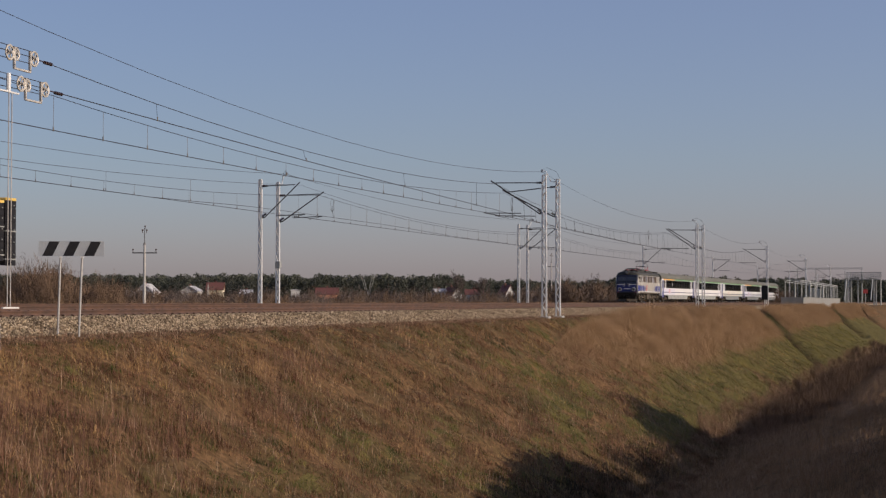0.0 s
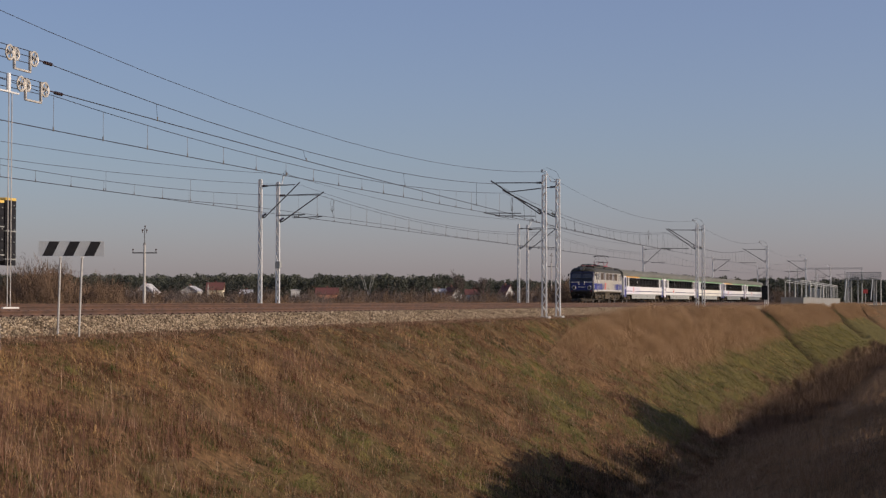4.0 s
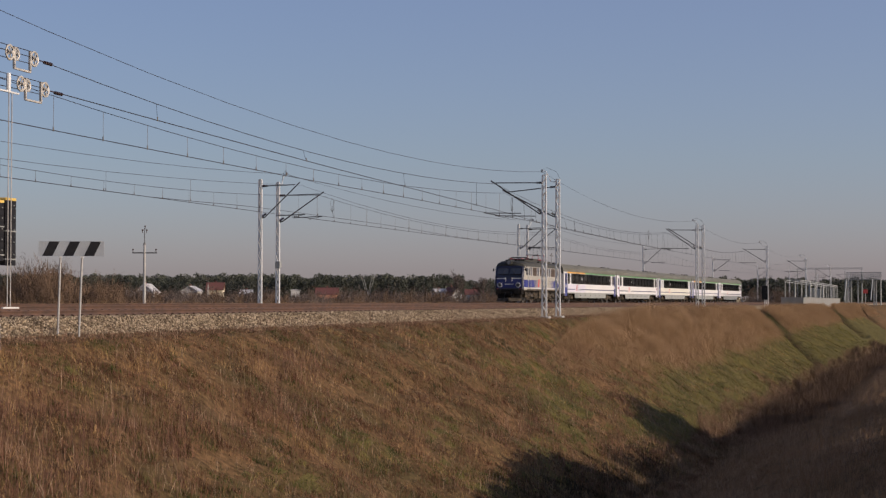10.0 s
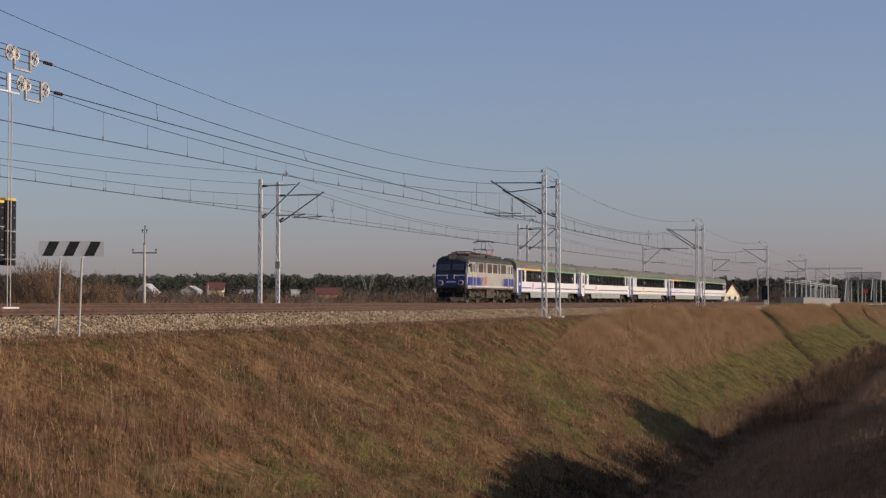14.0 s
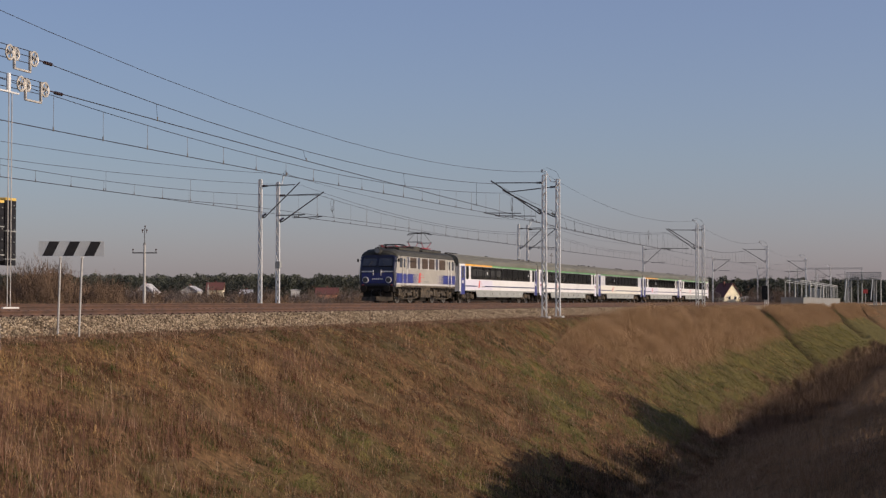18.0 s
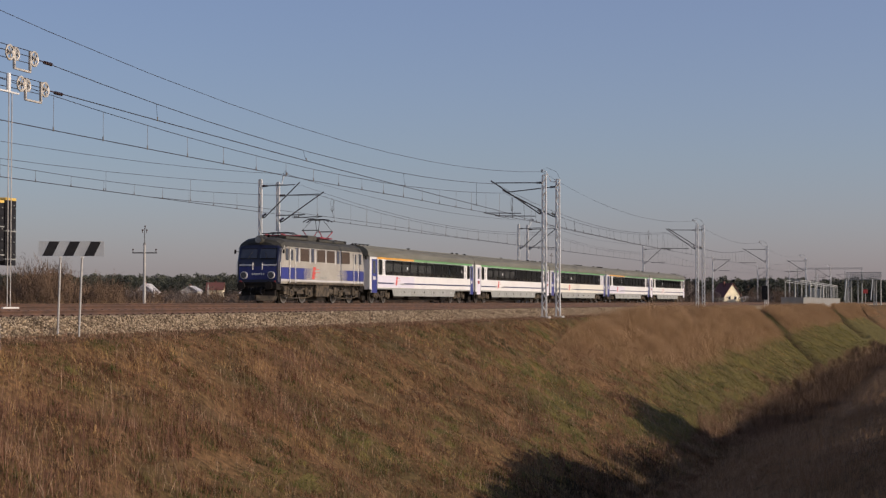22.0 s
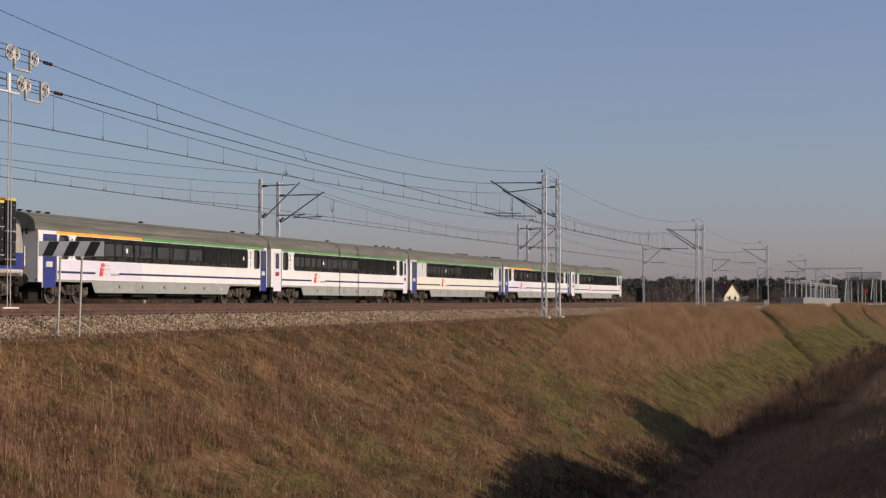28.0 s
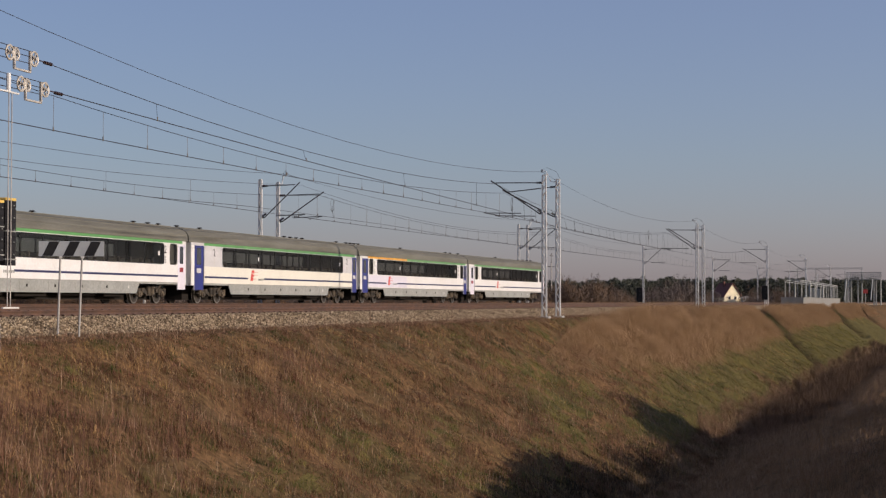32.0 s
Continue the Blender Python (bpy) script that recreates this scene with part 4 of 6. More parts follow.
def coach(spec):
    g = lambda v: v - 13.2  # metres from the front gap to local x
    t = thing("passenger_coach", spec["label"], "train coach", None, "coaches of the train")
    xa, xb = g(0.38), g(26.2)
    b0, b1 = spec["band"]
    # walls with openings, both sides
    for sy in (-1, 1):
        yo, yi = sy * HW, sy * (HW - 0.06)
        lo, hi = min(yo, yi), max(yo, yi)
        part("lower_wall", box(B(), g(2.05), g(25.22), lo, hi, Z_SOLE, Z_WB), spec["wall"], t)
        part("upper_wall", box(B(), xa, xb, lo, hi, Z_WT, Z_GUT), spec["upper"], t)
        if spec["small"]:
            pill = ((2.05, 2.22), (3.12, b0), (b1, 24.26), (25.16, 25.22))
            holes = ((2.22, 3.12), (24.26, 25.16))
        else:
            pill = ((2.05, b0), (b1, 25.22))
            holes = ()
        for p0, p1 in pill:
            part("pillar", box(B(), g(p0), g(p1), lo, hi, Z_WB, Z_WT), spec["upper"], t)
        for h0, h1 in holes:
            fr = part("window", slab(B(), [(a, yo, b) for a, b in rounded(g(h0), g(h1), Z_WB, Z_WT, 0.09)], (0, 1, 0), -sy * 0.03), "glass", t)
        # the long window band, pane by pane
        n = 10
        w = (b1 - b0) / n
        for i in range(n):
            x0, x1 = g(b0 + w * i) + 0.012, g(b0 + w * (i + 1)) - 0.012
            part("pane", side_plate(B(), x0, x1, Z_WB + 0.015, Z_WT - 0.015, yo - sy * 0.03, sy * 0.025), "glass", t)
            if i:
                part("mullion", box(B(), g(b0 + w * i) - 0.05, g(b0 + w * i) + 0.05, min(yi, yi - sy * 0.05), max(yi, yi - sy * 0.05), Z_WB, Z_WT), "rubber", t)
        for x in (g(b0), g(b1)):
            part("band_end", side_plate(B(), x - 0.05, x + 0.05, Z_WB, Z_WT, yo, sy * 0.006), "rubber", t)
        for z in (Z_WB, Z_WT - 0.04):
            part("band_edge", side_plate(B(), g(b0), g(b1), z, z + 0.04, yo, sy * 0.006), "rubber", t)
        for x, sx in ((g(b0) - 0.05, 1), (g(b1) + 0.05, -1)):
            for z, sz in ((Z_WB, 1), (Z_WT, -1)):
                fan = [(0, 0), (0.2, 0), (0.1, 0.028), (0.028, 0.1), (0, 0.2)]
                part("band_corner", slab(B(), [(x + sx * a, yo + sy * 0.001, z + sz * b) for a, b in fan], (0, 1, 0), sy * 0.009), spec["upper"], t)
        for x0, x1 in holes:
            for x, sx in ((g(x0), 1), (g(x1), -1)):
                for z, sz in ((Z_WB, 1), (Z_WT, -1)):
                    fan = [(0, 0), (0.22, 0), (0.1, 0.03), (0.03, 0.1), (0, 0.22)]
                    part("window_corner", slab(B(), [(x + sx * a, yo, z + sz * b) for a, b in fan], (0, 1, 0), -sy * 0.05), spec["upper"], t)
        for q in (b0 + 4.9, b1 - 0.65):
            part("window_sticker", side_plate(B(), g(q), g(q + 0.17), 2.42, 2.64, yo, sy * 0.004), "white", t)
        # cornice stripes
        yo2 = sy * (HW + 0.002)
        if spec["orange"]:
            part("orange_cornice", side_plate(B(), g(2.0), g(spec["orange"]), 3.085, 3.225, yo2, sy * 0.005), "orange", t)
        part("green_cornice", side_plate(B(), g(spec["orange"] or 2.0), g(25.75), 3.085, 3.225, yo2, sy * 0.005), "green", t)
        if spec["panel"]:
            part("side_panel", side_plate(B(), g(2.1), g(spec["panel"]), 1.12, 1.93, yo2, sy * 0.003), "lilac", t, "pale lilac lower panel")
        mk = spec["mark"]
        part("blue_stripe", side_plate(B(), g(2.1), g(mk - 0.35), 1.36, 1.46, yo2, sy * 0.007), "stripe", t)
        part("blue_stripe", side_plate(B(), g(mk + 2.0), g(25.2), 1.36, 1.46, yo2, sy * 0.007), "stripe", t)
        mark(t, g(mk), sy * (HW + 0.006), 1.28, sy, 0.6)
        if sy < 0:
            for cx, digit in ((3.36, "1" if spec["orange"] else "2"), (23.75, "2")) if spec["small"] else ((3.3, "2"), (24.2, "2")):
                nb = reuse("class_number", DIGITS[digit], t, pose(g(cx) - 0.12, -HW - 0.006, 2.55, 90))
                nb["label"] = "black class number"
        # class figure and pictograms beside the small window
        for cx in ((3.35, 23.75) if spec["small"] else (3.3, 24.2)):
            bm = B()
            for i in range(3):
                box(bm, g(cx) - 0.07, g(cx) + 0.09, min(yo2, yo2 + sy * 0.004), max(yo2, yo2 + sy * 0.004), 2.05 + 0.13 * i, 2.13 + 0.13 * i)
            part("pictograms", bm, "skirt" if spec["upper"] == "white" else "housewhite", t)
        # doors
        for (d0, d1), dm in (((0.84, 1.98), spec["d0"]), ((25.24, 26.13), spec["d1"])):
            yd = sy * (HW - 0.05)
            dr = part("door", side_plate(B(), g(d0), g(d1), 0.72, 3.14, yd, sy * 0.035), dm, t, "blue entrance door" if dm == "blue" else "pale lilac entrance door")
            dc = (d0 + d1) / 2
            dw = (d1 - d0) * 0.24
            part("door_window", side_plate(B(), g(dc - dw), g(dc + dw), 2.05, 2.95, yd + sy * 0.035, sy * 0.006, 0.07), "darkglass", dr)
            part("door_sign", side_plate(B(), g(dc - dw), g(dc + dw), 1.62, 1.86, yd + sy * 0.035, sy * 0.006), "lightgrey" if dm == "blue" else "pantored", dr)
            part("door_frame", box(B(), g(d0) - 0.04, g(d0), min(yd, yo), max(yd, yo), 0.72, 3.14), "lightgrey", dr)
        part("end_post", box(B(), xa, g(0.8), lo, hi, 0.95, Z_WT), "white", t)
        # skirt and boxes below the floor
        sk = part("skirt", loft(B(), [[(g(q), sy * HW * 0.985, z) for q, z in ((5.2, 1.06), (5.6, 0.5), (20.6, 0.5), (21.0, 1.06))], [(g(q), sy * (HW - 0.05), z) for q, z in ((5.2, 1.06), (5.6, 0.5), (20.6, 0.5), (21.0, 1.06))]]), "skirt", t, "grimy grey skirt")
        for q in (7.4, 9.8, 12.2, 14.6, 17.0, 19.2):
            part("skirt_hatch", side_plate(B(), g(q), g(q + 1.1), 0.6, 0.98, sy * HW * 0.985, sy * 0.008, 0.05), "skirt", sk)
            part("latch", side_plate(B(), g(q + 0.5), g(q + 0.62), 0.74, 0.86, sy * HW * 0.985, sy * 0.02), "under" if int(q * 10) % 3 else "chrome", sk)
        part("sole_bar", side_plate(B(), xa, xb, 0.98, 1.08, sy * (HW - 0.03), -sy * 0.1), "skirt", t)
    # ends
    for x, sx in ((xa, -1), (xb, 1)):
        part("end_wall", box(B(), min(x, x - sx * 0.08), max(x, x - sx * 0.08), -HW, HW, 0.95, Z_GUT), "white" if sx < 0 else spec["wall"], t)
        gm = B()
        for i in range(4):
            d = sx * (0.06 + 0.07 * i)
            box(gm, x + d - 0.025, x + d + 0.025, -0.72, 0.72, 0.98, 3.3, 0.02)
        part("gangway", gm, "rubber", t, "black rubber gangway bellows")
        for sy in (-1, 1):
            bm = cyl(B(), (x, sy * 0.88, 1.06), (x + sx * 0.26, sy * 0.88, 1.06), 0.1, 10)
            cyl(bm, (x + sx * 0.26, sy * 0.88, 1.06), (x + sx * 0.33, sy * 0.88, 1.06), 0.24, 14)
            part("buffer", bm, "under", t)
    # roof, ribbed, with vents
    rp = roof_profile(HW + 0.01, Z_GUT, 4.05)
    part("roof", prism(B(), rp, xa - 0.22, xb + 0.22), "roof", t, "grimy grey-brown ribbed roof")
    for sy in (-1, 1):
        for k in (0.35, 0.5, 0.66, 0.83):
            y = sy * (HW + 0.01) * k
            z = Z_GUT + (4.05 - Z_GUT) * math.sin(math.acos(k)) ** 0.62
            part("roof_rib", box(B(), xa, xb, y - 0.015, y + 0.015, z - 0.02, z + 0.018), "roof", t)
        part("gutter", box(B(), xa, xb, sy * (HW + 0.01) - 0.02, sy * (HW + 0.01) + 0.02, Z_GUT + 0.005, Z_GUT + 0.045), "roof", t)
    for q in (0.9, 1.7, 2.5, 3.3, 12.5, 24.0, 25.4) if spec["orange"] else (1.2, 12.8, 22.6, 24.2, 25.4) if spec["small"] else (1.2, 4.0, 16.2, 17.2, 18.2, 19.2, 25.4):
        bm = cyl(B(), (g(q), -0.2, 4.02), (g(q), -0.2, 4.1), 0.07, 8)
        cyl(bm, (g(q), -0.2, 4.1), (g(q), -0.2, 4.15), 0.17, 10, 0.1)
        part("roof_vent", bm, "under", t)
    # floor, underframe, interior
    part("floor", box(B(), xa + 0.1, xb - 0.1, -HW + 0.07, HW - 0.07, 1.0, 1.12), "under", t)
    for q0, q1, z in ((6.5, 9.0, 0.36), (10.0, 12.6, 0.32), (13.6, 17.2, 0.38), (18.0, 20.0, 0.34)):
        part("equipment_box", box(B(), g(q0), g(q1), -1.05, 1.05, z, 0.95, 0.05), "under", t)
    part("centre_sill", box(B(), g(1.2), g(25.2), -0.5, 0.5, 0.2, 0.95), "under", t)
    part("aisle_wall", box(B(), xa + 0.2, g(b0) - 0.02, -1.2, 1.2, 1.12, 3.2), "inner", t)
    part("aisle_wall", box(B(), g(b1) + 0.02, xb - 0.2, -1.2, 1.2, 1.12, 3.2), "inner", t)
    n = 16
    for i in range(n):
        x = g(b0 + 0.9 + (b1 - b0 - 1.8) * i / (n - 1))
        for sy in (-1, 1):
            st = part("seat", box(B(), x - 0.07, x + 0.07, sy * 0.3, sy * 1.25, 1.15, 2.28, 0.05), "seat", t)
            part("headrest", box(B(), x - 0.085, x + 0.085, sy * 0.42, sy * 1.12, 2.02, 2.22, 0.03), "headrest", st)
    coach_bogie(t, g(3.7))
    coach_bogie(t, g(22.7))
    return t


def loco():
    L = 7.95
    g = lambda v: v + L  # metres from the gap behind (negative forward) to local x
    t = thing("electric_locomotive", "blue and warm grey electric locomotive, rolling on the far track", "locomotive")
    W, ZB, ZE, ZT = 1.5, 1.18, 3.42, 3.98

    def sec(x, w, rake, zt=ZT, ze=ZE):
        pts = [(-w * 0.97, ZB), (-w, ZB + 0.1), (-w, 2.5), (-w * 0.985, ze), (-w * 0.9, ze + (zt - ze) * 0.45), (-w * 0.68, ze + (zt - ze) * 0.78), (-w * 0.36, zt - 0.03), (0, zt)]
        pts += [(-y, z) for y, z in pts[-2::-1]]
        return [(x + rake * max(0.0, z - 2.5), y, z) for y, z in pts]

    xf, xr = g(-15.74), g(-0.62)
    # cabs
    for x, d, nm in ((xf, 1, "cab_front"), (xr, -1, "cab_rear")):
        bm = B()
        mid = sec(x + d * 0.22, 1.4, 0.25 * d, 3.64, 3.32)
        loft(bm, [sec(x, 1.22, 0.3 * d, 3.52, 3.28), sec(x + d * 0.03, 1.29, 0.29 * d, 3.56, 3.3), sec(x + d * 0.1, 1.36, 0.28 * d, 3.6, 3.31), mid])
        part("cab_nose", bm, "navy", t, "dark navy cab front")
        part("cab", loft(B(), [mid, sec(x + d * 0.5, 1.47, 0.12 * d, 3.74, 3.36), sec(x + d * 0.95, W, 0.0)]), "locogrey", t)
        # the bands run round the bevelled corners
        for sy in (-1, 1):
            for z0, z1, m_, e in ((1.46, 2.16, "blue", 0.006), (1.36, 1.44, "lightgrey", 0.008)):
                bm = B()
                for (xa, wa), (xb, wb) in (((0.22, 1.4), (0.5, 1.47)), ((0.5, 1.47), (0.96, W))):
                    xa, xb = x + d * xa, x + d * xb
                    loft(bm, [[(xa, sy * (wa + k), z) for k, z in ((-0.02, z0), (e, z0), (e, z1), (-0.02, z1))], [(xb, sy * (wb + k), z) for k, z in ((-0.02, z0), (e, z0), (e, z1), (-0.02, z1))]])
                part("corner_band", bm, m_, t)
    bm = B()
    loft(bm, [sec(xf + 0.95, W, 0), sec(xr - 0.95, W, 0)])
    part("body", bm, "locogrey", t, "warm grey body side")
    # roof skin a little above the body
    bm = B()
    rp = [(-W * 1.005, ZE + 0.0), (-W * 0.91, ZE + 0.29), (-W * 0.69, ZE + 0.47), (-W * 0.36, ZT - 0.005), (0, ZT + 0.025)]
    rp += [(-y, z) for y, z in rp[-2::-1]]
    rp2 = [(y * 0.86, z - 0.06) for y, z in rp]
    loft(bm, [[(xf + 0.3, y * 0.86, z - 0.26) for y, z in rp2], [(xf + 0.42, y * 0.95, z - 0.16) for y, z in rp], [(xf + 0.98, y, z) for y, z in rp], [(xr - 0.98, y, z) for y, z in rp], [(xr - 0.42, y * 0.95, z - 0.16) for y, z in rp], [(xr - 0.3, y * 0.86, z - 0.26) for y, z in rp2]])
    part("roof", bm, "locoroof", t, "sooty dark grey roof")
    for sy in (-1, 1):
        y = sy * W
        part("blue_band", side_plate(B(), g(-14.8), g(-12.1), 1.46, 2.16, y, sy * 0.005), "blue", t)
        part("blue_band", side_plate(B(), g(-4.35), g(-1.55), 1.46, 2.16, y, sy * 0.005), "blue", t)
        rnd = random.Random(7)
        for i in range(46):
            z = 1.46 + 0.7 * i / 46
            ln = 0.2 + 1.9 * ((i * 0.618) % 1.0) ** 1.3 + rnd.uniform(-0.1, 0.1)
            part("speed_line", side_plate(B(), g(-12.1), g(-12.1 + ln), z, z + 0.01, y, sy * 0.004), "blue", t)
            ln = 0.2 + 1.7 * ((i * 0.618 + 0.4) % 1.0) ** 1.3 + rnd.uniform(-0.1, 0.1)
            part("speed_line", side_plate(B(), g(-4.35 - ln), g(-4.35), z, z + 0.01, y, sy * 0.004), "blue", t)
        part("white_line", side_plate(B(), g(-14.75), g(-1.2), 1.36, 1.44, y, sy * 0.006), "lightgrey", t)
        part("sill", side_plate(B(), g(-14.7), g(-1.25), 1.16, 1.3, y, sy * 0.03), "bogie", t)
        mark(t, g(-10.75), y + sy * 0.003, 1.5, sy, 0.76)
        for a, b, m_, r in ((-12.65, -11.25, "brownglass", 0.05), (-9.85, -8.45, "brownglass", 0.05), (-8.15, -6.75, "brownglass", 0.05), (-5.5, -3.9, "brownglass", 0.05)):
            fr = part("louvre_frame", side_plate(B(), g(a) - 0.05, g(b) + 0.05, 2.53, 3.4, y, sy * 0.008, 0.08), "locogrey", t)
            part("louvre", side_plate(B(), g(a), g(b), 2.58, 3.35, y + sy * 0.008, sy * 0.005, 0.05), m_, fr)
            bm = B()
            for k in range(9):
                z = 2.62 + 0.078 * k
                box(bm, g(a) + 0.05, g(b) - 0.05, min(y + sy * 0.013, y + sy * 0.022), max(y + sy * 0.013, y + sy * 0.022), z, z + 0.03)
            part("louvre_slats", bm, m_, fr)
        for q in (-12.93, -11.12, -10.2, -8.38, -6.62, -5.72):
            part("pilaster", side_plate(B(), g(q), g(q + 0.13), 2.48, 3.4, y, sy * 0.012), "lightgrey", t)
        for a, b in ((-13.5, -13.05), (-10.85, -10.4), (-6.35, -5.85)):
            part("vent_panel", side_plate(B(), g(a), g(b), 2.55, 3.38, y, sy * 0.008), "slateglass", t)
        for a, b in ((-14.45, -13.65), (-3.15, -2.45)):
            dr = part("cab_door", side_plate(B(), g(a), g(b), 1.3, 3.36, y, sy * 0.012, 0.05), "locogrey", t)
            part("door_band", side_plate(B(), g(a) + 0.02, g(b) - 0.02, 1.46, 2.16, y + sy * 0.012, sy * 0.004), "blue", dr)
            part("door_window", side_plate(B(), g(a) + 0.2, g(b) - 0.2, 2.6, 3.25, y + sy * 0.012, sy * 0.006, 0.05), "darkglass", dr)
            for x in (g(a) - 0.06, g(b) + 0.06):
                part("handrail", cyl(B(), (x, y + sy * 0.06, 1.25), (x, y + sy * 0.06, 3.3), 0.02, 6), "chrome", t)
        for a, b in ((-15.02, -14.6), (-2.15, -1.6)):
            part("cab_side_window", side_plate(B(), g(a), g(b), 2.6, 3.3, y * 0.995, sy * 0.014, 0.06), "darkglass", t)
    # cab faces
    for x, d, nv in ((xf, 1, "navy"), (xr, -1, "blue")):
        for sy in (-1, 1):
            z0, z1 = 2.7, 3.24
            c = [(x + d * (0.3 * (z - 2.5)) - d * 0.012, yy, z) for yy, z in ((sy * 0.1, z0), (sy * 1.14, z0), (sy * 1.1, z1), (sy * 0.12, z1))]
            part("windscreen", slab(B(), c, (-d, 0, 0), 0.012), "darkglass", t, "dark cab windscreen")
            bm = B()
            for zz0, zz1, ya, yb in ((2.66, 2.7, 0.08, 1.16), (3.24, 3.28, 0.1, 1.12)):
                xx = x + d * 0.3 * ((zz0 + zz1) / 2 - 2.5)
                box(bm, xx - 0.03, xx + 0.03, min(sy * ya, sy * yb), max(sy * ya, sy * yb), zz0, zz1)
            part("windscreen_frame", bm, "under", t)
            part("wiper", cyl(B(), (x - d * 0.03, sy * 0.62, 2.66), (x + d * 0.13, sy * 0.4, 3.08), 0.014, 5), "rubber", t)
            part("marker_lamp", cyl(B(), (x, sy * 1.1, 1.3), (x - d * 0.05, sy * 1.1, 1.3), 0.07, 10), "pantored", t)
            bm = cyl(B(), (x, sy * 0.88, 1.68), (x - d * 0.1, sy * 0.88, 1.68), 0.225, 18)
            hl = part("headlight", bm, "lightgrey", t, "round headlight in a bright ring")
            part("lens", cyl(B(), (x - d * 0.1, sy * 0.88, 1.68), (x - d * 0.125, sy * 0.88, 1.68), 0.18, 16), "lampglass", hl)
            bm = cyl(B(), (x, sy * 0.88, 1.06), (x - d * 0.42, sy * 0.88, 1.06), 0.11, 10)
            cyl(bm, (x - d * 0.42, sy * 0.88, 1.06), (x - d * 0.5, sy * 0.88, 1.06), 0.24, 16)
            part("buffer", bm, "under", t)
        for sy in (-1, 1):
            part("grey_stripe", box(B(), min(x, x - d * 0.012), max(x, x - d * 0.012), min(sy * 0.3, sy * 1.2), max(sy * 0.3, sy * 1.2), 2.25, 2.33), "lightgrey", t)
            part("front_handrail", cyl(B(), (x - d * 0.06, sy * 0.3, 2.0), (x - d * 0.06, sy * 0.3, 2.42), 0.02, 6), "chrome", t)
            part("corner_handrail", cyl(B(), (x + d * 0.1, sy * 1.4, 1.6), (x + d * 0.1, sy * 1.4, 2.45), 0.016, 6), "chrome", t)
        part("lower_blue_panel", box(B(), min(x, x - d * 0.008), max(x, x - d * 0.008), -1.2, 1.2, 1.42, 2.2), "frontblue", t)
        bm = B()
        for i in range(6):
            box(bm, min(x, x - d * 0.014), max(x, x - d * 0.014), -0.42 + 0.14 * i, -0.32 + 0.14 * i, 1.7, 1.8)
        part("number_bars", bm, "lightgrey", t)
        part("bumper_step", box(B(), x - 0.15, x + 0.15, -1.2, 1.2, 1.2, 1.27), "under", t)
        bm = box(B(), min(x - d * 0.1, x + d * 0.6), max(x - d * 0.1, x + d * 0.6), -1.25, 1.25, 0.8, 1.2, 0.04)
        box(bm, min(x + d * 0.02, x + d * 0.3), max(x + d * 0.02, x + d * 0.3), -1.1, 1.1, 0.3, 0.8, 0.05)
        for sy in (-1, 1):
            pl = loft(B(), [[(x - d * 0.4, sy * 0.04, 0.16), (x - d * 0.3, sy * 0.04, 0.5), (x - d * 0.2, sy * 0.04, 0.5)]] + [[(x - d * 0.04, sy * 1.2, 0.18), (x + d * 0.03, sy * 1.2, 0.44), (x + d * 0.1, sy * 1.2, 0.44)]])
            part("plough", pl, "bogie", t, "dusty brown snow plough blade")
            part("coupling_hose", tube(B(), [(x - d * 0.08, sy * 0.3, 0.98), (x - d * 0.34, sy * 0.32, 0.8), (x - d * 0.36, sy * 0.34, 0.6), (x - d * 0.12, sy * 0.38, 0.52)], 0.028), "rubber", t)
        for sy in (-1, 1):
            for zz in (0.45, 0.75, 1.02):
                box(bm, min(x + d * 0.35, x + d * 0.75), max(x + d * 0.35, x + d * 0.75), min(sy * 1.2, sy * 1.46), max(sy * 1.2, sy * 1.46), zz, zz + 0.035)
        for yy in (-0.5, -0.35, -0.18, 0.0, 0.22, 0.4, 0.55):
            tube(bm, [(x - d * 0.1, yy, 1.0), (x - d * 0.25, yy, 0.7), (x - d * 0.1, yy + 0.1, 0.5)], 0.03)
        part("buffer_beam", bm, "under", t, "dark buffer beam with hoses and steps")
        xl = x + d * 0.22
        bm = cyl(B(), (xl - d * 0.2, 0, 3.8), (xl - d * 0.14, 0, 3.8), 0.22, 16)
        cyl(bm, (xl - d * 0.14, 0, 3.8), (xl + d * 0.5, 0, 3.8), 0.24, 16, 0.28)
        cyl(bm, (xl + d * 0.5, 0, 3.8), (xl + d * 1.9, 0, 3.8), 0.28, 16, 0.2)
        tl = part("roof_headlight", bm, "locoroof", t, "round roof headlight in a dark fairing")
        part("lens", cyl(B(), (xl - d * 0.225, 0, 3.8), (xl - d * 0.2, 0, 3.8), 0.19, 16), "rooflens", tl)
        for sy in (-1, 1):
            bm = cyl(B(), (x + d * 0.3, sy * 1.3, 3.1), (x + d * 0.24, sy * 1.56, 3.12), 0.015, 5)
            box(bm, x + d * 0.2, x + d * 0.24, sy * 1.56 - 0.06, sy * 1.56 + 0.06, 2.98, 3.22)
            part("mirror", bm, "under", t)
        part("horn", cyl(B(), (x + d * 0.55, -0.6, 4.0), (x + d * 0.2, -0.6, 4.02), 0.03, 6, 0.09), "under", t)
    # roof gear
    for a, b, w, h, m_ in ((-13.6, -9.9, 0.95, 0.12, "locoroof"), (-9.4, -7.9, 0.7, 0.32, "locoroof"), (-8.0, -3.6, 0.95, 0.1, "locoroof"), (-3.2, -1.8, 0.5, 0.2, "locoroof")):
        part("roof_box", box(B(), g(a), g(b), -w, w, ZT - 0.06, ZT + h, 0.04), m_, t)
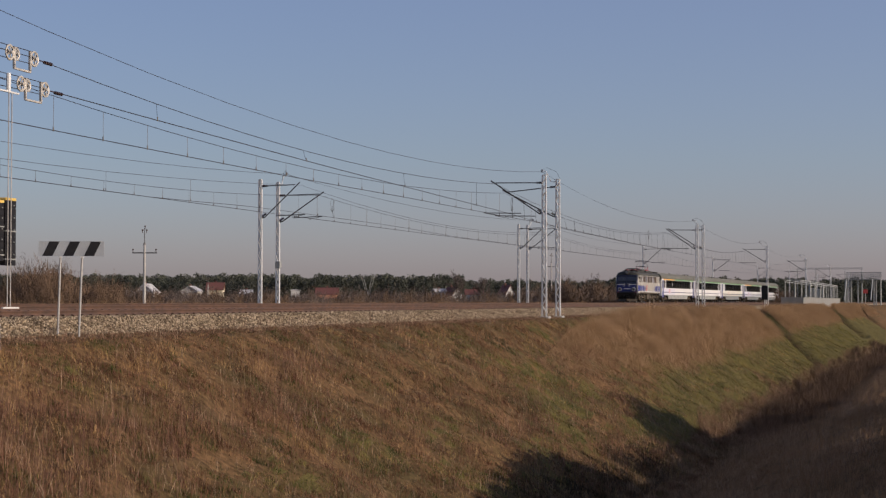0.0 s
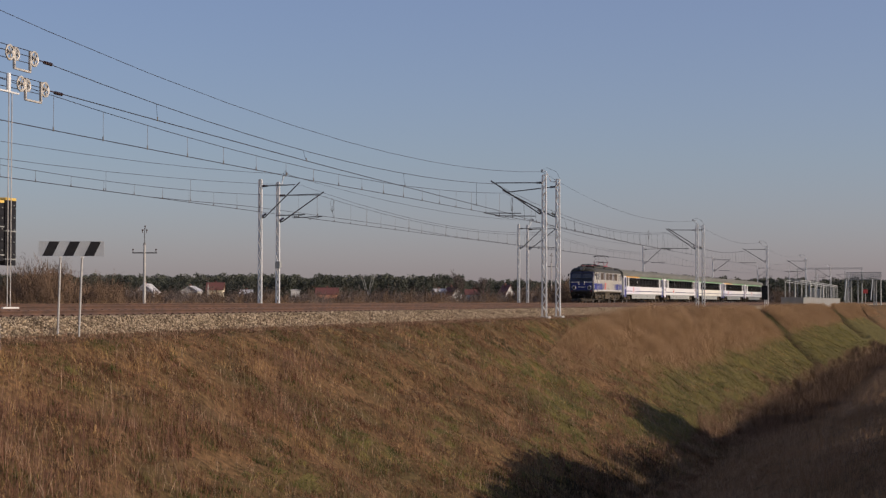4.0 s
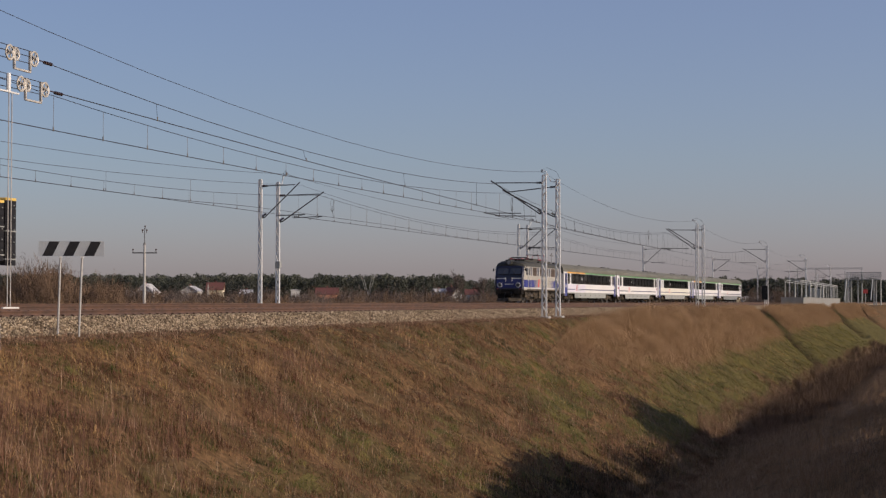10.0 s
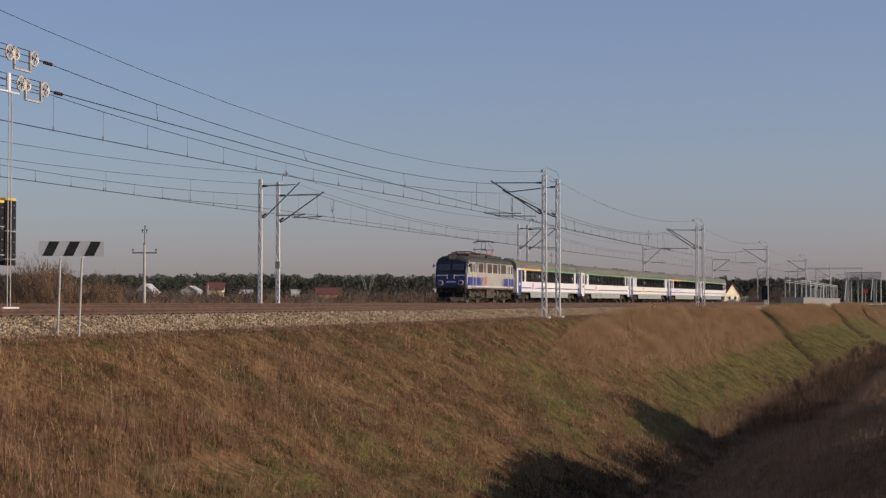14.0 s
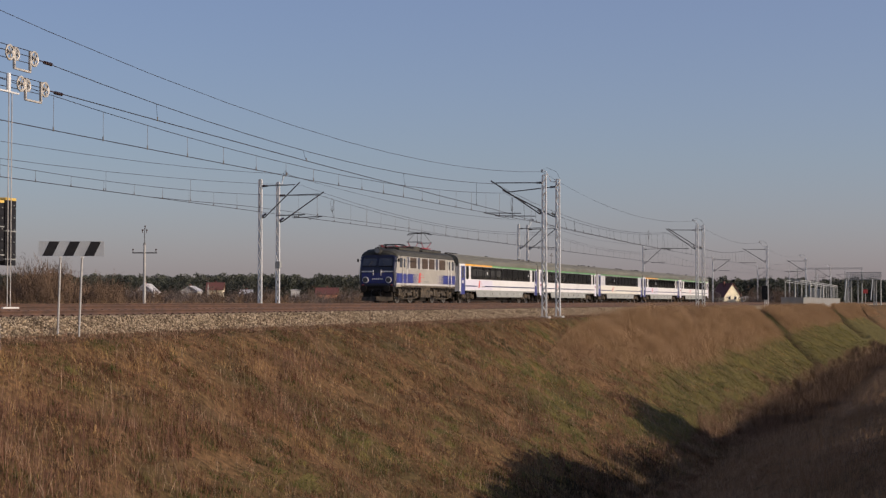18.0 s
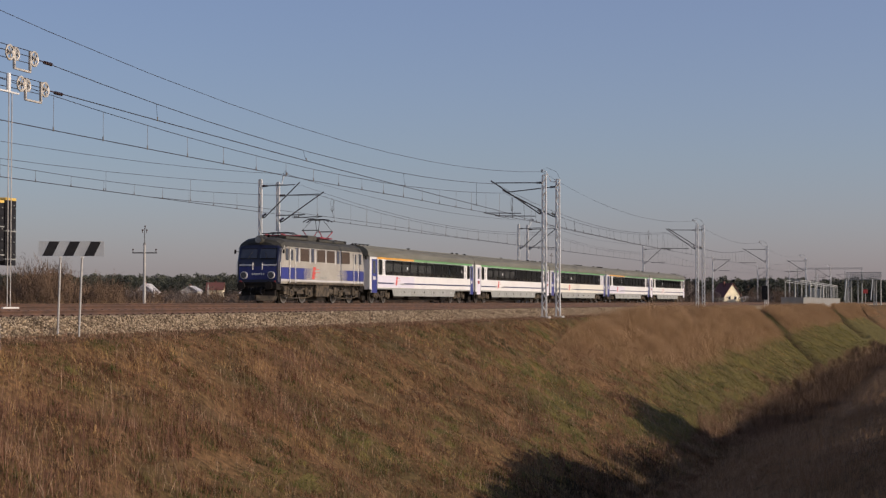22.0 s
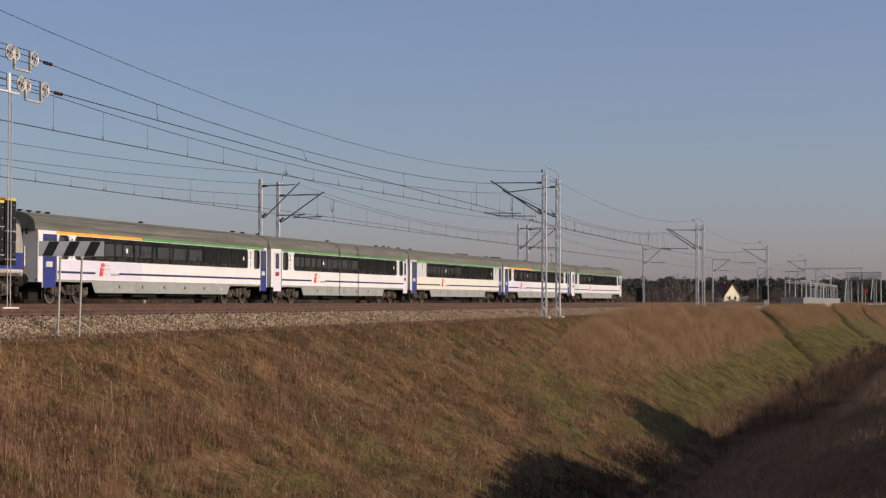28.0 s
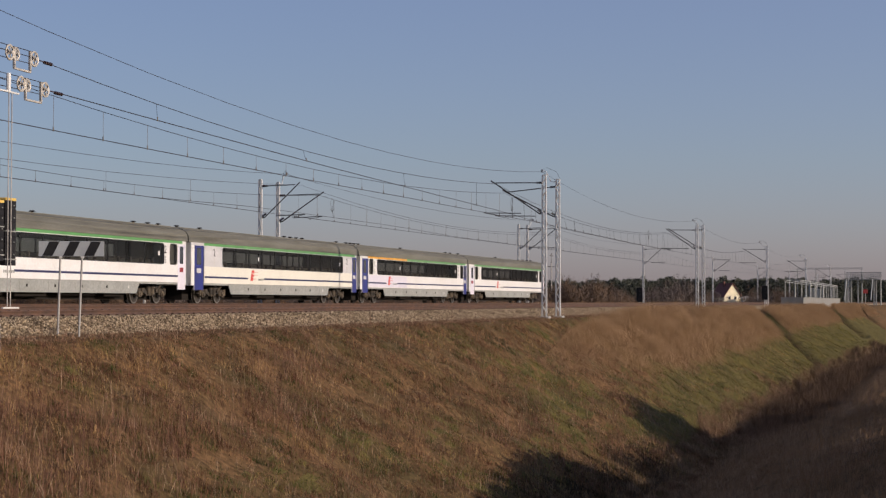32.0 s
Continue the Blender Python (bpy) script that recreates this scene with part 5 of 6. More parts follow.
    for sy in (-1, 1):
        part("roof_cable", tube(B(), [(g(-14), sy * 0.6, ZT + 0.14), (g(-11), sy * 0.62, ZT + 0.2), (g(-7), sy * 0.6, ZT + 0.16), (g(-2), sy * 0.55, ZT + 0.12)], 0.03), "under", t)
    for q in (-13.4, -10.2, -7.7, -4.0):
        for sy in (-1, 1):
            bm = B()
            for i in range(3):
                cyl(bm, (g(q), sy * 0.55, ZT + 0.03 + 0.07 * i), (g(q), sy * 0.55, ZT + 0.07 + 0.07 * i), 0.09, 8)
            part("insulator", bm, "insul", t)

    def panto(xc, raised):
        bm = B()
        zb = ZT + (0.22 if raised else 0.14)
        for sy in (-0.55, 0.55):
            box(bm, xc - 1.15, xc + 1.15, sy - 0.04, sy + 0.04, zb, zb + 0.08)
        for dx in (-1.1, 0, 1.1):
            box(bm, xc + dx - 0.04, xc + dx + 0.04, -0.55, 0.55, zb, zb + 0.08)
        p = part("pantograph", bm, "pantored", t, "raised diamond pantograph" if raised else "folded diamond pantograph")
        zk, zh, xk = (4.72, 5.44, 1.28) if raised else (zb + 0.14, zb + 0.22, 1.7)
        for sx in (-1, 1):
            for sy in (-0.5, 0.5):
                part("lower_arm", cyl(B(), (xc + sx * 0.42, sy, zb + 0.06), (xc + sx * xk, sy * 1.1, zk), 0.03, 6), "pantored", p)
                part("upper_arm", cyl(B(), (xc + sx * xk, sy * 1.1, zk), (xc + sx * 0.3, sy * 0.55, zh), 0.017, 5), "arm", p)
            part("cross_tube", cyl(B(), (xc + sx * xk, -0.6, zk), (xc + sx * xk, 0.6, zk), 0.03, 6), "arm", p)
            bm = tube(B(), [(xc + sx * 0.32, -0.9, zh - 0.14), (xc + sx * 0.32, -0.62, zh + 0.02), (xc + sx * 0.32, 0.62, zh + 0.02), (xc + sx * 0.32, 0.9, zh - 0.14)], 0.035)
            part("collector_strip", bm, "arm", p)
        part("head_frame", box(B(), xc - 0.34, xc + 0.34, -0.05, 0.05, zh - 0.05, zh - 0.01), "arm", p)

    panto(g(-12.0), False)
    panto(g(-5.9), True)
    # running gear
    for xc in (g(-12.2), g(-3.7)):
        bm = B()
        for sy in (-1, 1):
            y = sy * 1.12
            pts = [(-2.4, 0.78), (-2.2, 1.0), (-1.0, 1.06), (-0.6, 0.98), (0.6, 0.98), (1.0, 1.06), (2.2, 1.0), (2.4, 0.78), (2.1, 0.8), (1.0, 0.88), (0.5, 0.72), (-0.5, 0.72), (-1.0, 0.88), (-2.1, 0.8)]
            loft(bm, [[(xc + a, y - 0.08, b) for a, b in pts], [(xc + a, y + 0.08, b) for a, b in pts]])
        box(bm, xc - 0.5, xc + 0.5, -1.0, 1.0, 0.5, 1.0)
        bg = part("bogie", bm, "bogiedark", t, "dusty dark locomotive bogie")
        for dx in (-1.52, 1.52):
            for sy in (-1, 1):
                b2 = box(B(), xc + dx - 0.22, xc + dx + 0.22, min(sy * 1.2, sy * 1.34), max(sy * 1.2, sy * 1.34), 0.42, 0.84, 0.04)
                cyl(b2, (xc + dx, sy * 1.34, 0.62), (xc + dx, sy * 1.39, 0.62), 0.13, 10)
                for d2 in (-0.42, 0.42):
                    cyl(b2, (xc + dx + d2, sy * 1.22, 0.5), (xc + dx + d2, sy * 1.22, 0.98), 0.12, 10)
                part("axle_box", b2, "bogie", bg)
            wheelset(bg, xc + dx, 0.62)
        for sy in (-1, 1):
            part("brake_rigging", tube(B(), [(xc - 2.3, sy * 1.18, 0.45), (xc - 0.8, sy * 1.18, 0.32), (xc + 0.8, sy * 1.18, 0.32), (xc + 2.3, sy * 1.18, 0.45)], 0.04), "bogie", bg)
            part("sand_box", box(B(), xc - 2.75, xc - 2.35, min(sy * 1.05, sy * 1.38), max(sy * 1.05, sy * 1.38), 0.55, 1.05, 0.04), "bogie", bg)
            part("leaf_spring", box(B(), xc - 0.55, xc + 0.55, min(sy * 1.2, sy * 1.32), max(sy * 1.2, sy * 1.32), 0.56, 0.74, 0.04), "bogie", bg)
    bt = part("battery_box", box(B(), g(-9.6), g(-7.3), -1.35, 1.35, 0.42, 1.18, 0.04), "bogie", t, "dusty brown equipment box")
    for sy in (-1, 1):
        for a, b in ((-9.5, -8.45), (-8.4, -7.95), (-7.9, -7.4)):
            part("lid", side_plate(B(), g(a), g(b), 0.5, 1.1, sy * 1.35, sy * 0.012, 0.03), "bogie", bt)
        for k in range(9):
            q = -14.2 + 1.5 * k
            part("pipe", tube(B(), [(g(q), sy * 1.3, 1.14), (g(q + 0.2), sy * 1.34, 0.95), (g(q + 0.5), sy * 1.32, 0.86), (g(q + 0.8), sy * 1.34, 1.02), (g(q + 0.9), sy * 1.3, 1.14)], 0.03), "under", t)
    part("air_tank", cyl(B(), (g(-7.2), -1.1, 0.75), (g(-6.3), -1.1, 0.75), 0.22, 12), "bogie", t)
    part("underframe", box(B(), xf + 0.3, xr - 0.3, -1.2, 1.2, 0.95, 1.2), "under", t)
    part("traction_motor_casing", box(B(), xf + 1.0, xr - 1.0, -0.5, 0.5, 0.16, 1.0), "under", t)
    return t


LOCO = loco()
TRAIN = [coach(c) for c in COACHES]


# ---- striped marker board beside the track ----
def marker_board():
    a, b = at(-38.7, 15.3, 0), at(-35.15, 15.3, 0)
    mid = (a + b) / 2
    d = (b - a).normalized()
    # faces the camera rather more squarely than the track
    ang = math.degrees(math.atan2(0.33, 0.944))
    t = thing("marker_board", "grey signal marker board with black slanting stripes on two thin posts", "track sign", pose(-10.33, 45.7, -0.78, 0, 0, ang * 0.25))
    bm = B()
    box(bm, -0.89, 0.9, -0.012, 0.012, 2.13, 2.55, 0.004)
    part("panel", bm, "board_grey", t)
    for x in (-0.79, -0.225, 0.35):
        bm = B()
        slab(bm, [(x, -0.013, 2.14), (x + 0.28, -0.013, 2.14), (x + 0.47, -0.013, 2.54), (x + 0.19, -0.013, 2.54)], (0, -1, 0), 0.004)
        part("stripe", bm, "black", t)
    for x0, x1 in ((-0.36, -0.29), (0.22, 0.305)):
        bm = B()
        cyl(bm, (x0, 0.03, -0.15), (x1, 0.03, 2.5), 0.03, 8)
        part("post", bm, "concrete", t)
        bm = B()
        box(bm, x1 - 0.04, x1 + 0.04, -0.02, 0.06, 2.08, 2.13)
        part("bracket", bm, "galv", t)


marker_board()


# ---- tensioning mast with pulleys and weights at the left edge ----
def tension_mast():
    ma = lattice_mast(6.6, -1.25, label="galvanised tensioning mast with guide rods and weights", m=along(-41.68, 15.5, 0.0))
    for x, y in ((0.82, -0.06), (0.97, -0.06)):
        bm = B()
        cyl(bm, (x, y, -0.05), (x, y, 5.45), 0.015, 6)
        part("guide_rod", bm, "concrete", ma)
    bm = B()
    box(bm, 0.0, 1.3, -0.08, -0.02, 5.44, 5.48)
    cyl(bm, (0.9, 0.0, 5.48), (0.9, 0.0, 5.95), 0.06, 8)
    part("top_bracket", bm, "galv", ma)
    bm = B()
    box(bm, 0.6, 1.38, -0.08, -0.02, -0.09, -0.05)
    part("foot_bracket", bm, "galv", ma)
    for x0, x1, z0, z1 in ((0.25, 0.7, 1.12, 2.6), (0.78, 1.3, 1.02, 2.68)):
        k = 9
        w = None
        for i in range(k):
            za, zb = z0 + (z1 - z0) * i / k, z0 + (z1 - z0) * (i + 0.98) / k
            w = part("tension_weight", box(B(), x0, x1, -0.02, 0.24, za, zb, 0.012), "black", ma, "black cast weight disc")
        for zz in (z0 + 0.14, z0 + 0.86):
            part("strap", box(B(), x0 - 0.008, x1 + 0.008, -0.03, 0.25, zz, zz + 0.03), "skirt", ma)
        for k2 in range(5):
            zz = z0 + 0.28 + (z1 - z0 - 0.4) * k2 / 4
            part("bolt", cyl(B(), (x0 + (x1 - x0) * 0.78, -0.02, zz), (x0 + (x1 - x0) * 0.78, -0.035, zz), 0.018, 6), "skirt", ma)
        bm = B()
        box(bm, x0 - 0.005, x1 + 0.005, -0.025, 0.245, z1, z1 + 0.07, 0.01)
        part("weight_cap", bm, "yellow", w, "yellow painted cap")


tension_mast()


def pulley_set(s, o, z):
    """Block and tackle that tightens a wire."""
    t = thing("wire_tensioner", "grey cast pulley tensioner hanging in the wires", "tensioner", along(s, o, z), "wire tensioners")
    for x, r in ((0.0, 0.21), (-1.05, 0.17), (-1.4, 0.21)):
        bm = B()
        ring = [(x + r * math.cos(a), 0, r * math.sin(a)) for a in [math.pi * k / 10 for k in range(21)]]
        tube(bm, ring, 0.035, 6)
        for k in range(5):
            a = 2 * math.pi * k / 5
            cyl(bm, (x, 0, 0), (x + r * math.cos(a), 0, r * math.sin(a)), 0.022, 5)
        wh = part("pulley", bm, "pulley", t)
        bm = B()
        cyl(bm, (x, -0.09, 0), (x, 0.09, 0), 0.05, 8)
        part("hub", bm, "pulley", wh)
    bm = B()
    for x in (-0.25, -1.15):
        box(bm, x - 0.03, x + 0.03, -0.04, 0.04, -0.42, 0.2, 0.01)
    box(bm, -1.18, -0.22, -0.03, 0.03, -0.46, -0.4, 0.01)
    part("yoke", bm, "pulley", t)
    bm = B()
    for z1, z2 in ((0.2, 0.2), (-0.18, -0.17), (0.04, 0.03)):
        tube(bm, [(-4.0, 0, z1), (-2.0, 0, z1), (0, 0, z2)], 0.012, 4)
    part("cable", bm, "wire", t)
    bm = B()
    for i in range(4):
        cyl(bm, (0.6 + 0.12 * i, 0, -0.02), (0.66 + 0.12 * i, 0, -0.02), 0.055, 8)
    cyl(bm, (0.2, 0, 0), (0.75, 0, -0.01), 0.02, 5)
    part("insulator", bm, "insul", t)


pulley_set(-34.35, 12.6, 7.34)
pulley_set(-33.7, 12.6, 6.5)
def jumper(s, o, z0, z1):
    t = thing("jumper_cable", "thin looped jumper cable between overhead wires", "overhead wires", along(s, o, 0.0), "jumper cables")
    for dx, k in ((-0.12, 1.0), (0.12, 0.9)):
        part("loop", tube(B(), [(dx, 0, z1), (dx * 2.2, 0, z1 - 0.3), (dx * 2.0, 0, z1 - 0.75), (dx * 0.4, 0, z1 - 0.9), (0.0, 0, z1 - 0.5), (0.05, 0, z0 + 0.4 * k), (0.3, 0, z0)], 0.012, 4), "wire", t)


jumper(25.6, 0.1, 5.78, 7.0)
jumper(26.8, 12.2, 5.65, 6.9)
jumper(80.5, 11.6, 5.47, 7.0)


def ground_post(s, o, z, h):
    t = thing("marker_post", "short white concrete marker post", "post", along(s, o, z))
    bm = B()
    box(bm, -0.05, 0.05, -0.05, 0.05, -0.2, h, 0.015)
    part("stem", bm, "concrete", t)
    bm = B()
    box(bm, -0.055, 0.055, -0.055, 0.055, h, h + 0.04, 0.01)
    part("head", bm, "concrete", t)


ground_post(-42.4, 16.2, -0.9, 0.4)


# ---- utility pole beyond the tracks ----
def utility_pole(x, y, z, top):
    t = thing("utility_pole", "grey concrete utility pole with a crossarm and insulators", "utility pole", pose(x, y, z))
    bm = B()
    cyl(bm, (0, 0, 0), (0, 0, top - 1.9), 0.2, 10, 0.13)
    part("shaft", bm, "concrete", t)
    bm = B()
    cyl(bm, (0, 0, top - 2.6), (0, 0, top), 0.05, 6)
    box(bm, -0.12, 0.12, -0.12, 0.12, top - 2.1, top - 1.85)
    part("head_post", bm, "arm", t)
    bm = B()
    box(bm, -1.5, 1.5, -0.06, 0.06, top - 3.12, top - 2.98)
    part("crossarm", bm, "arm", t)
    for xx, zz in ((-1.4, top - 2.98), (1.4, top - 2.98), (0.05, top - 0.15), (-0.25, top - 0.6), (0.25, top - 0.6)):
        bm = B()
        cyl(bm, (xx, 0, zz), (xx, 0, zz + 0.45), 0.06, 6, 0.03)
        cyl(bm, (xx, 0, zz + 0.25), (xx, 0, zz + 0.4), 0.11, 8)
        part("insulator", bm, "insul", t)


utility_pole(-36.3, 200.0, -2.4, 11.5)
utility_pole(26.6, 404.0, -2.4, 14.2)
utility_pole(-71.4, 500.0, -2.8, 10.2)


# ---- signals ----
def signal(s, o, z, h):
    t = thing("railway_signal", "dark railway light signal on a short post", "signal", along(s, o, z))
    bm = B()
    cyl(bm, (0, 0, 0), (0, 0, h), 0.06, 8)
    part("post", bm, "galv", t)
    bm = B()
    box(bm, -0.14, 0.14, -0.42, 0.42, h - 1.7, h + 0.3, 0.05)
    part("screen", bm, "black", t)
    for i in range(3):
        bm = B()
        cyl(bm, (-0.14, 0, h - 1.3 + 0.55 * i), (-0.34, 0, h - 1.3 + 0.55 * i), 0.12, 10)
        part("lamp_hood", bm, "black", t)
    bm = B()
    box(bm, -0.3, 0.3, -0.3, 0.3, -0.4, 0.05)
    part("footing", bm, "concrete", t)


signal(149.6, -2.9, -0.9, 2.7)
signal(156.6, 13.45, -0.9, 3.0)


# ---- houses beyond ----
def house(name_label, x, y, w, d, h, rh, wall, roofm, turn=0.0, windows=2, base=-3.2, chimney=True):
    """Gable end towards -y. w across, d deep, h to the eaves, rh the roof's rise."""
    t = thing("house", name_label, "house", pose(x, y, base, 0, 0, turn), "houses beyond the line")
    bm = B()
    prof = [(-w / 2, 0), (w / 2, 0), (w / 2, h), (0, h + rh), (-w / 2, h)]
    loft(bm, [[(a, 0, b) for a, b in prof], [(a, d, b) for a, b in prof]])
    part("wall", bm, wall, t)
    for sx in (-1, 1):
        bm = B()
        e = 0.5
        k = (w / 2 + e) / (w / 2)
        p0, p1 = (sx * w / 2 * k, h - rh * (k - 1)), (0, h + rh)
        slab(bm, [(p0[0], -e, p0[1] + 0.05), (p1[0], -e, p1[1] + 0.05), (p1[0], d + e, p1[1] + 0.05), (p0[0], d + e, p0[1] + 0.05)], (0, 0, 1), 0.2)
        rf = part("roof", bm, roofm, t)
    if chimney:
        bm = B()
        box(bm, -w * 0.12 - 0.35, -w * 0.12 + 0.35, d * 0.5 - 0.35, d * 0.5 + 0.35, h + rh * 0.6, h + rh + 0.9, 0.04)
        part("chimney", bm, "rooftile", t)
    for r in range(2):
        for i in range(windows):
            xx = (i - (windows - 1) / 2) * w * 0.36
            zz = 1.2 + r * 2.9
            if zz + 1.4 > h + rh * (1 - abs(xx) / (w / 2)) - 0.4:
                continue
            bm = B()
            box(bm, xx - 0.55, xx + 0.55, -0.03, 0.06, zz, zz + 1.35)
            wdw = part("window", bm, "housewhite", t)
            bm = B()
            box(bm, xx - 0.45, xx + 0.45, -0.05, 0.0, zz + 0.1, zz + 1.25)
            part("pane", bm, "pane", wdw)
    for r in range(2):
        bm = B()
        zz = 1.2
        yy = d * (0.3 + 0.4 * r)
        box(bm, w / 2 - 0.03, w / 2 + 0.04, yy - 0.55, yy + 0.55, zz, zz + 1.3)
        part("window", bm, "pane", t)
    return t


house("pale yellow house with a dark red gable roof", 109.0, 620.0, 7.2, 8.5, 5.6, 4.6, "houseyellow", "rooftile", 24, 2)
house("low white annex beside the yellow house", 114.0, 613.0, 4.6, 5.0, 4.8, 0.5, "housewhite", "rooflight", 0, 1, -3.2, False)
house("white house with a snow-pale metal roof", -125.3, 690.0, 8.0, 7.0, 7.4, 3.4, "housewhite", "rooflight", -14, 2)
house("narrow pale rendered outbuilding with flat roof", -131.0, 683.0, 3.0, 4.0, 7.6, 0.3, "housewhite", "rooflight", 0, 1, -3.2, False)
house("white house with a low pale gable", -107.0, 694.0, 7.0, 8.0, 7.9, 2.0, "housewhite", "rooflight", -8, 2)
house("yellow house under a broad red roof", -103.0, 720.0, 6.0, 7.0, 8.8, 2.8, "houseyellow", "rooftile", -90, 2)
house("blue-grey house with a light roof", -86.0, 700.0, 5.0, 4.8, 7.0, 1.3, "housegrey", "rooflight", -90, 2)
house("flat white building by the trees", -62.8, 700.0, 3.8, 6.0, 8.2, 0.3, "housewhite", "rooflight", 5, 2, -3.2, False)
house("salmon house under a broad brown roof", -53.0, 690.0, 6.5, 8.8, 6.6, 2.5, "housered", "rooftile", -90, 2)
house("small white shed beside the salmon house", -40.6, 680.0, 2.4, 3.0, 5.2, 0.8, "housewhite", "rooflight", 20, 1, -3.2, False)
house("blue-grey house with a pale roof edge", -4.0, 705.0, 4.2, 5.0, 7.8, 1.0, "housegrey", "rooflight", -70, 1)
house("white gabled house with tiled roof", 6.0, 700.0, 4.8, 9.0, 6.2, 3.4, "housewhite", "rooftile", 26, 1)
house("long grey house with a red roof", 9.8, 712.0, 6.0, 7.4, 6.6, 2.0, "housegrey", "rooftile", -90, 2)
house("white house with a steep gable", 28.6, 700.0, 4.2, 8.0, 6.8, 3.6, "housewhite", "rooftile", 22, 1)
house("low white annex with a pale roof", 28.2, 690.0, 5.2, 4.0, 4.4, 1.3, "housewhite", "rooflight", 0, 1, -3.2, False)


# ---- high-voltage tower far off ----
def power_tower(x, y, base, h):
    t = thing("power_tower", "grey steel lattice power tower with a forked head", "power tower", pose(x, y, base))
    bm = B()
    for sx in (-1, 1):
        for sy in (-1, 1):
            cyl(bm, (sx * 1.6, sy * 1.0, 0), (sx * 0.4, sy * 0.4, h * 0.45), 0.08, 4)
    part("legs", bm, "skirt", t)
    for sx in (-1, 1):
        bm = B()
        cyl(bm, (0, 0, h * 0.45), (sx * 2.0, 0, h), 0.08, 4)
        cyl(bm, (sx * 0.6, 0, h * 0.42), (sx * 2.9, 0, h * 0.98), 0.06, 4)
        for i in range(6):
            f = i / 6
            cyl(bm, (sx * 2.0 * f, 0, h * (0.45 + 0.55 * f)), (sx * (0.6 + 2.3 * (f + 0.12)), 0, h * (0.42 + 0.56 * (f + 0.12))), 0.05, 4)
        part("fork_arm", bm, "skirt", t)
    bm = B()
    cyl(bm, (-2.9, 0, h * 0.99), (2.9, 0, h * 0.99), 0.06, 4)
    part("crossbeam", bm, "skirt", t)


power_tower(-32.0, 700.0, -3.0, 14.4)


# ---- trees ----
def branchy(seed, h, spread, trunk_r, levels=3, kids=5, low=0.2):
    rnd = random.Random(seed)
    wood, fine = B(), []

    def grow(p, d, length, r, lv):
        q = p + d * length
        mid = (p + q) / 2 + Vector((rnd.uniform(-1, 1), rnd.uniform(-1, 1), 0)) * length * 0.06
        if lv >= 2:
            cyl(wood, p, mid, r, 5, r * 0.85)
            cyl(wood, mid, q, r * 0.85, 5, r * 0.6)
        else:
            sd = d.cross(Vector((rnd.uniform(-1, 1), rnd.uniform(-1, 1), rnd.uniform(-1, 1)))).normalized() * r
            fine.extend([p - sd, p + sd, q])
        if lv == 0:
            return
        for i in range(kids + (lv == 1) * 2):
            f = rnd.uniform(low if lv == levels else 0.15, 1.0)
            a = rnd.uniform(0, 6.283)
            tilt = rnd.uniform(0.35, 0.95) * spread
            side = d.orthogonal().normalized()
            nd = (Matrix.Rotation(a, 3, d) @ (d * math.cos(tilt) + side * math.sin(tilt)))
            nd = (nd + Vector((0, 0, 0.25))).normalized()
            grow(p + d * (length * f), nd, length * rnd.uniform(0.4, 0.62), max(r * 0.45, 0.006), lv - 1)

    grow(Vector((0, 0, -0.2)), Vector((rnd.uniform(-0.06, 0.06), rnd.uniform(-0.06, 0.06), 1)).normalized(), h * 0.62, trunk_r, levels)
    return wood, fine


def bare_tree(name, label, seed, h, spread, trunk_r, twig, m, levels=4, kids=5, low=0.2, group="bare trees", twigs="twig"):
    t = thing(name, label, "tree" if h > 3 else "shrub", m, group)
    wood, fine = branchy(seed, h, spread, trunk_r, levels, kids, low)
    part("trunk", wood, "bark", t)
    v = np.array([p[:] for p in fine], np.float32)
    # widen the twigs so that they keep some substance far off
    v = v.reshape(-1, 3, 3)
    w = v[:, 1] - v[:, 0]
    k = twig / np.maximum(np.linalg.norm(w, axis=1, keepdims=True), 1e-5)
    v[:, 1] = v[:, 0] + w * k
    ob = raw("crown", v, 3, twigs, "bare brown twigs" if twigs == "twig" else "bare grey twigs", "", "")
    ob.parent = t
    return t


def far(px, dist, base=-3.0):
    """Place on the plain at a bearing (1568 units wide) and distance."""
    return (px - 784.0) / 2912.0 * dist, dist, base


protos = {}
for key, seed, h, sp, tr, tw in (("tall_a", 3, 9.6, 1.0, 0.16, 0.06), ("tall_b", 8, 8.6, 1.1, 0.14, 0.055), ("bush_a", 5, 4.0, 1.15, 0.06, 0.05), ("bush_b", 12, 3.4, 1.2, 0.05, 0.05), ("bush_c", 15, 3.8, 1.15, 0.06, 0.05)):
    nm = "bare_tree" if h > 5 else "bare_bush"
    lb = "leafless grey-brown tree with a fine twig crown" if h > 5 else "leafless brown bush of dense twigs"
    protos[key] = bare_tree(nm, lb, seed, h, sp, tr, tw, pose(0, 900 + 3 * seed, -3), 4, 6 if h > 5 else 7, 0.25 if h > 5 else 0.02, twigs="greytwig" if h > 5 or key == "bush_c" else "twig")



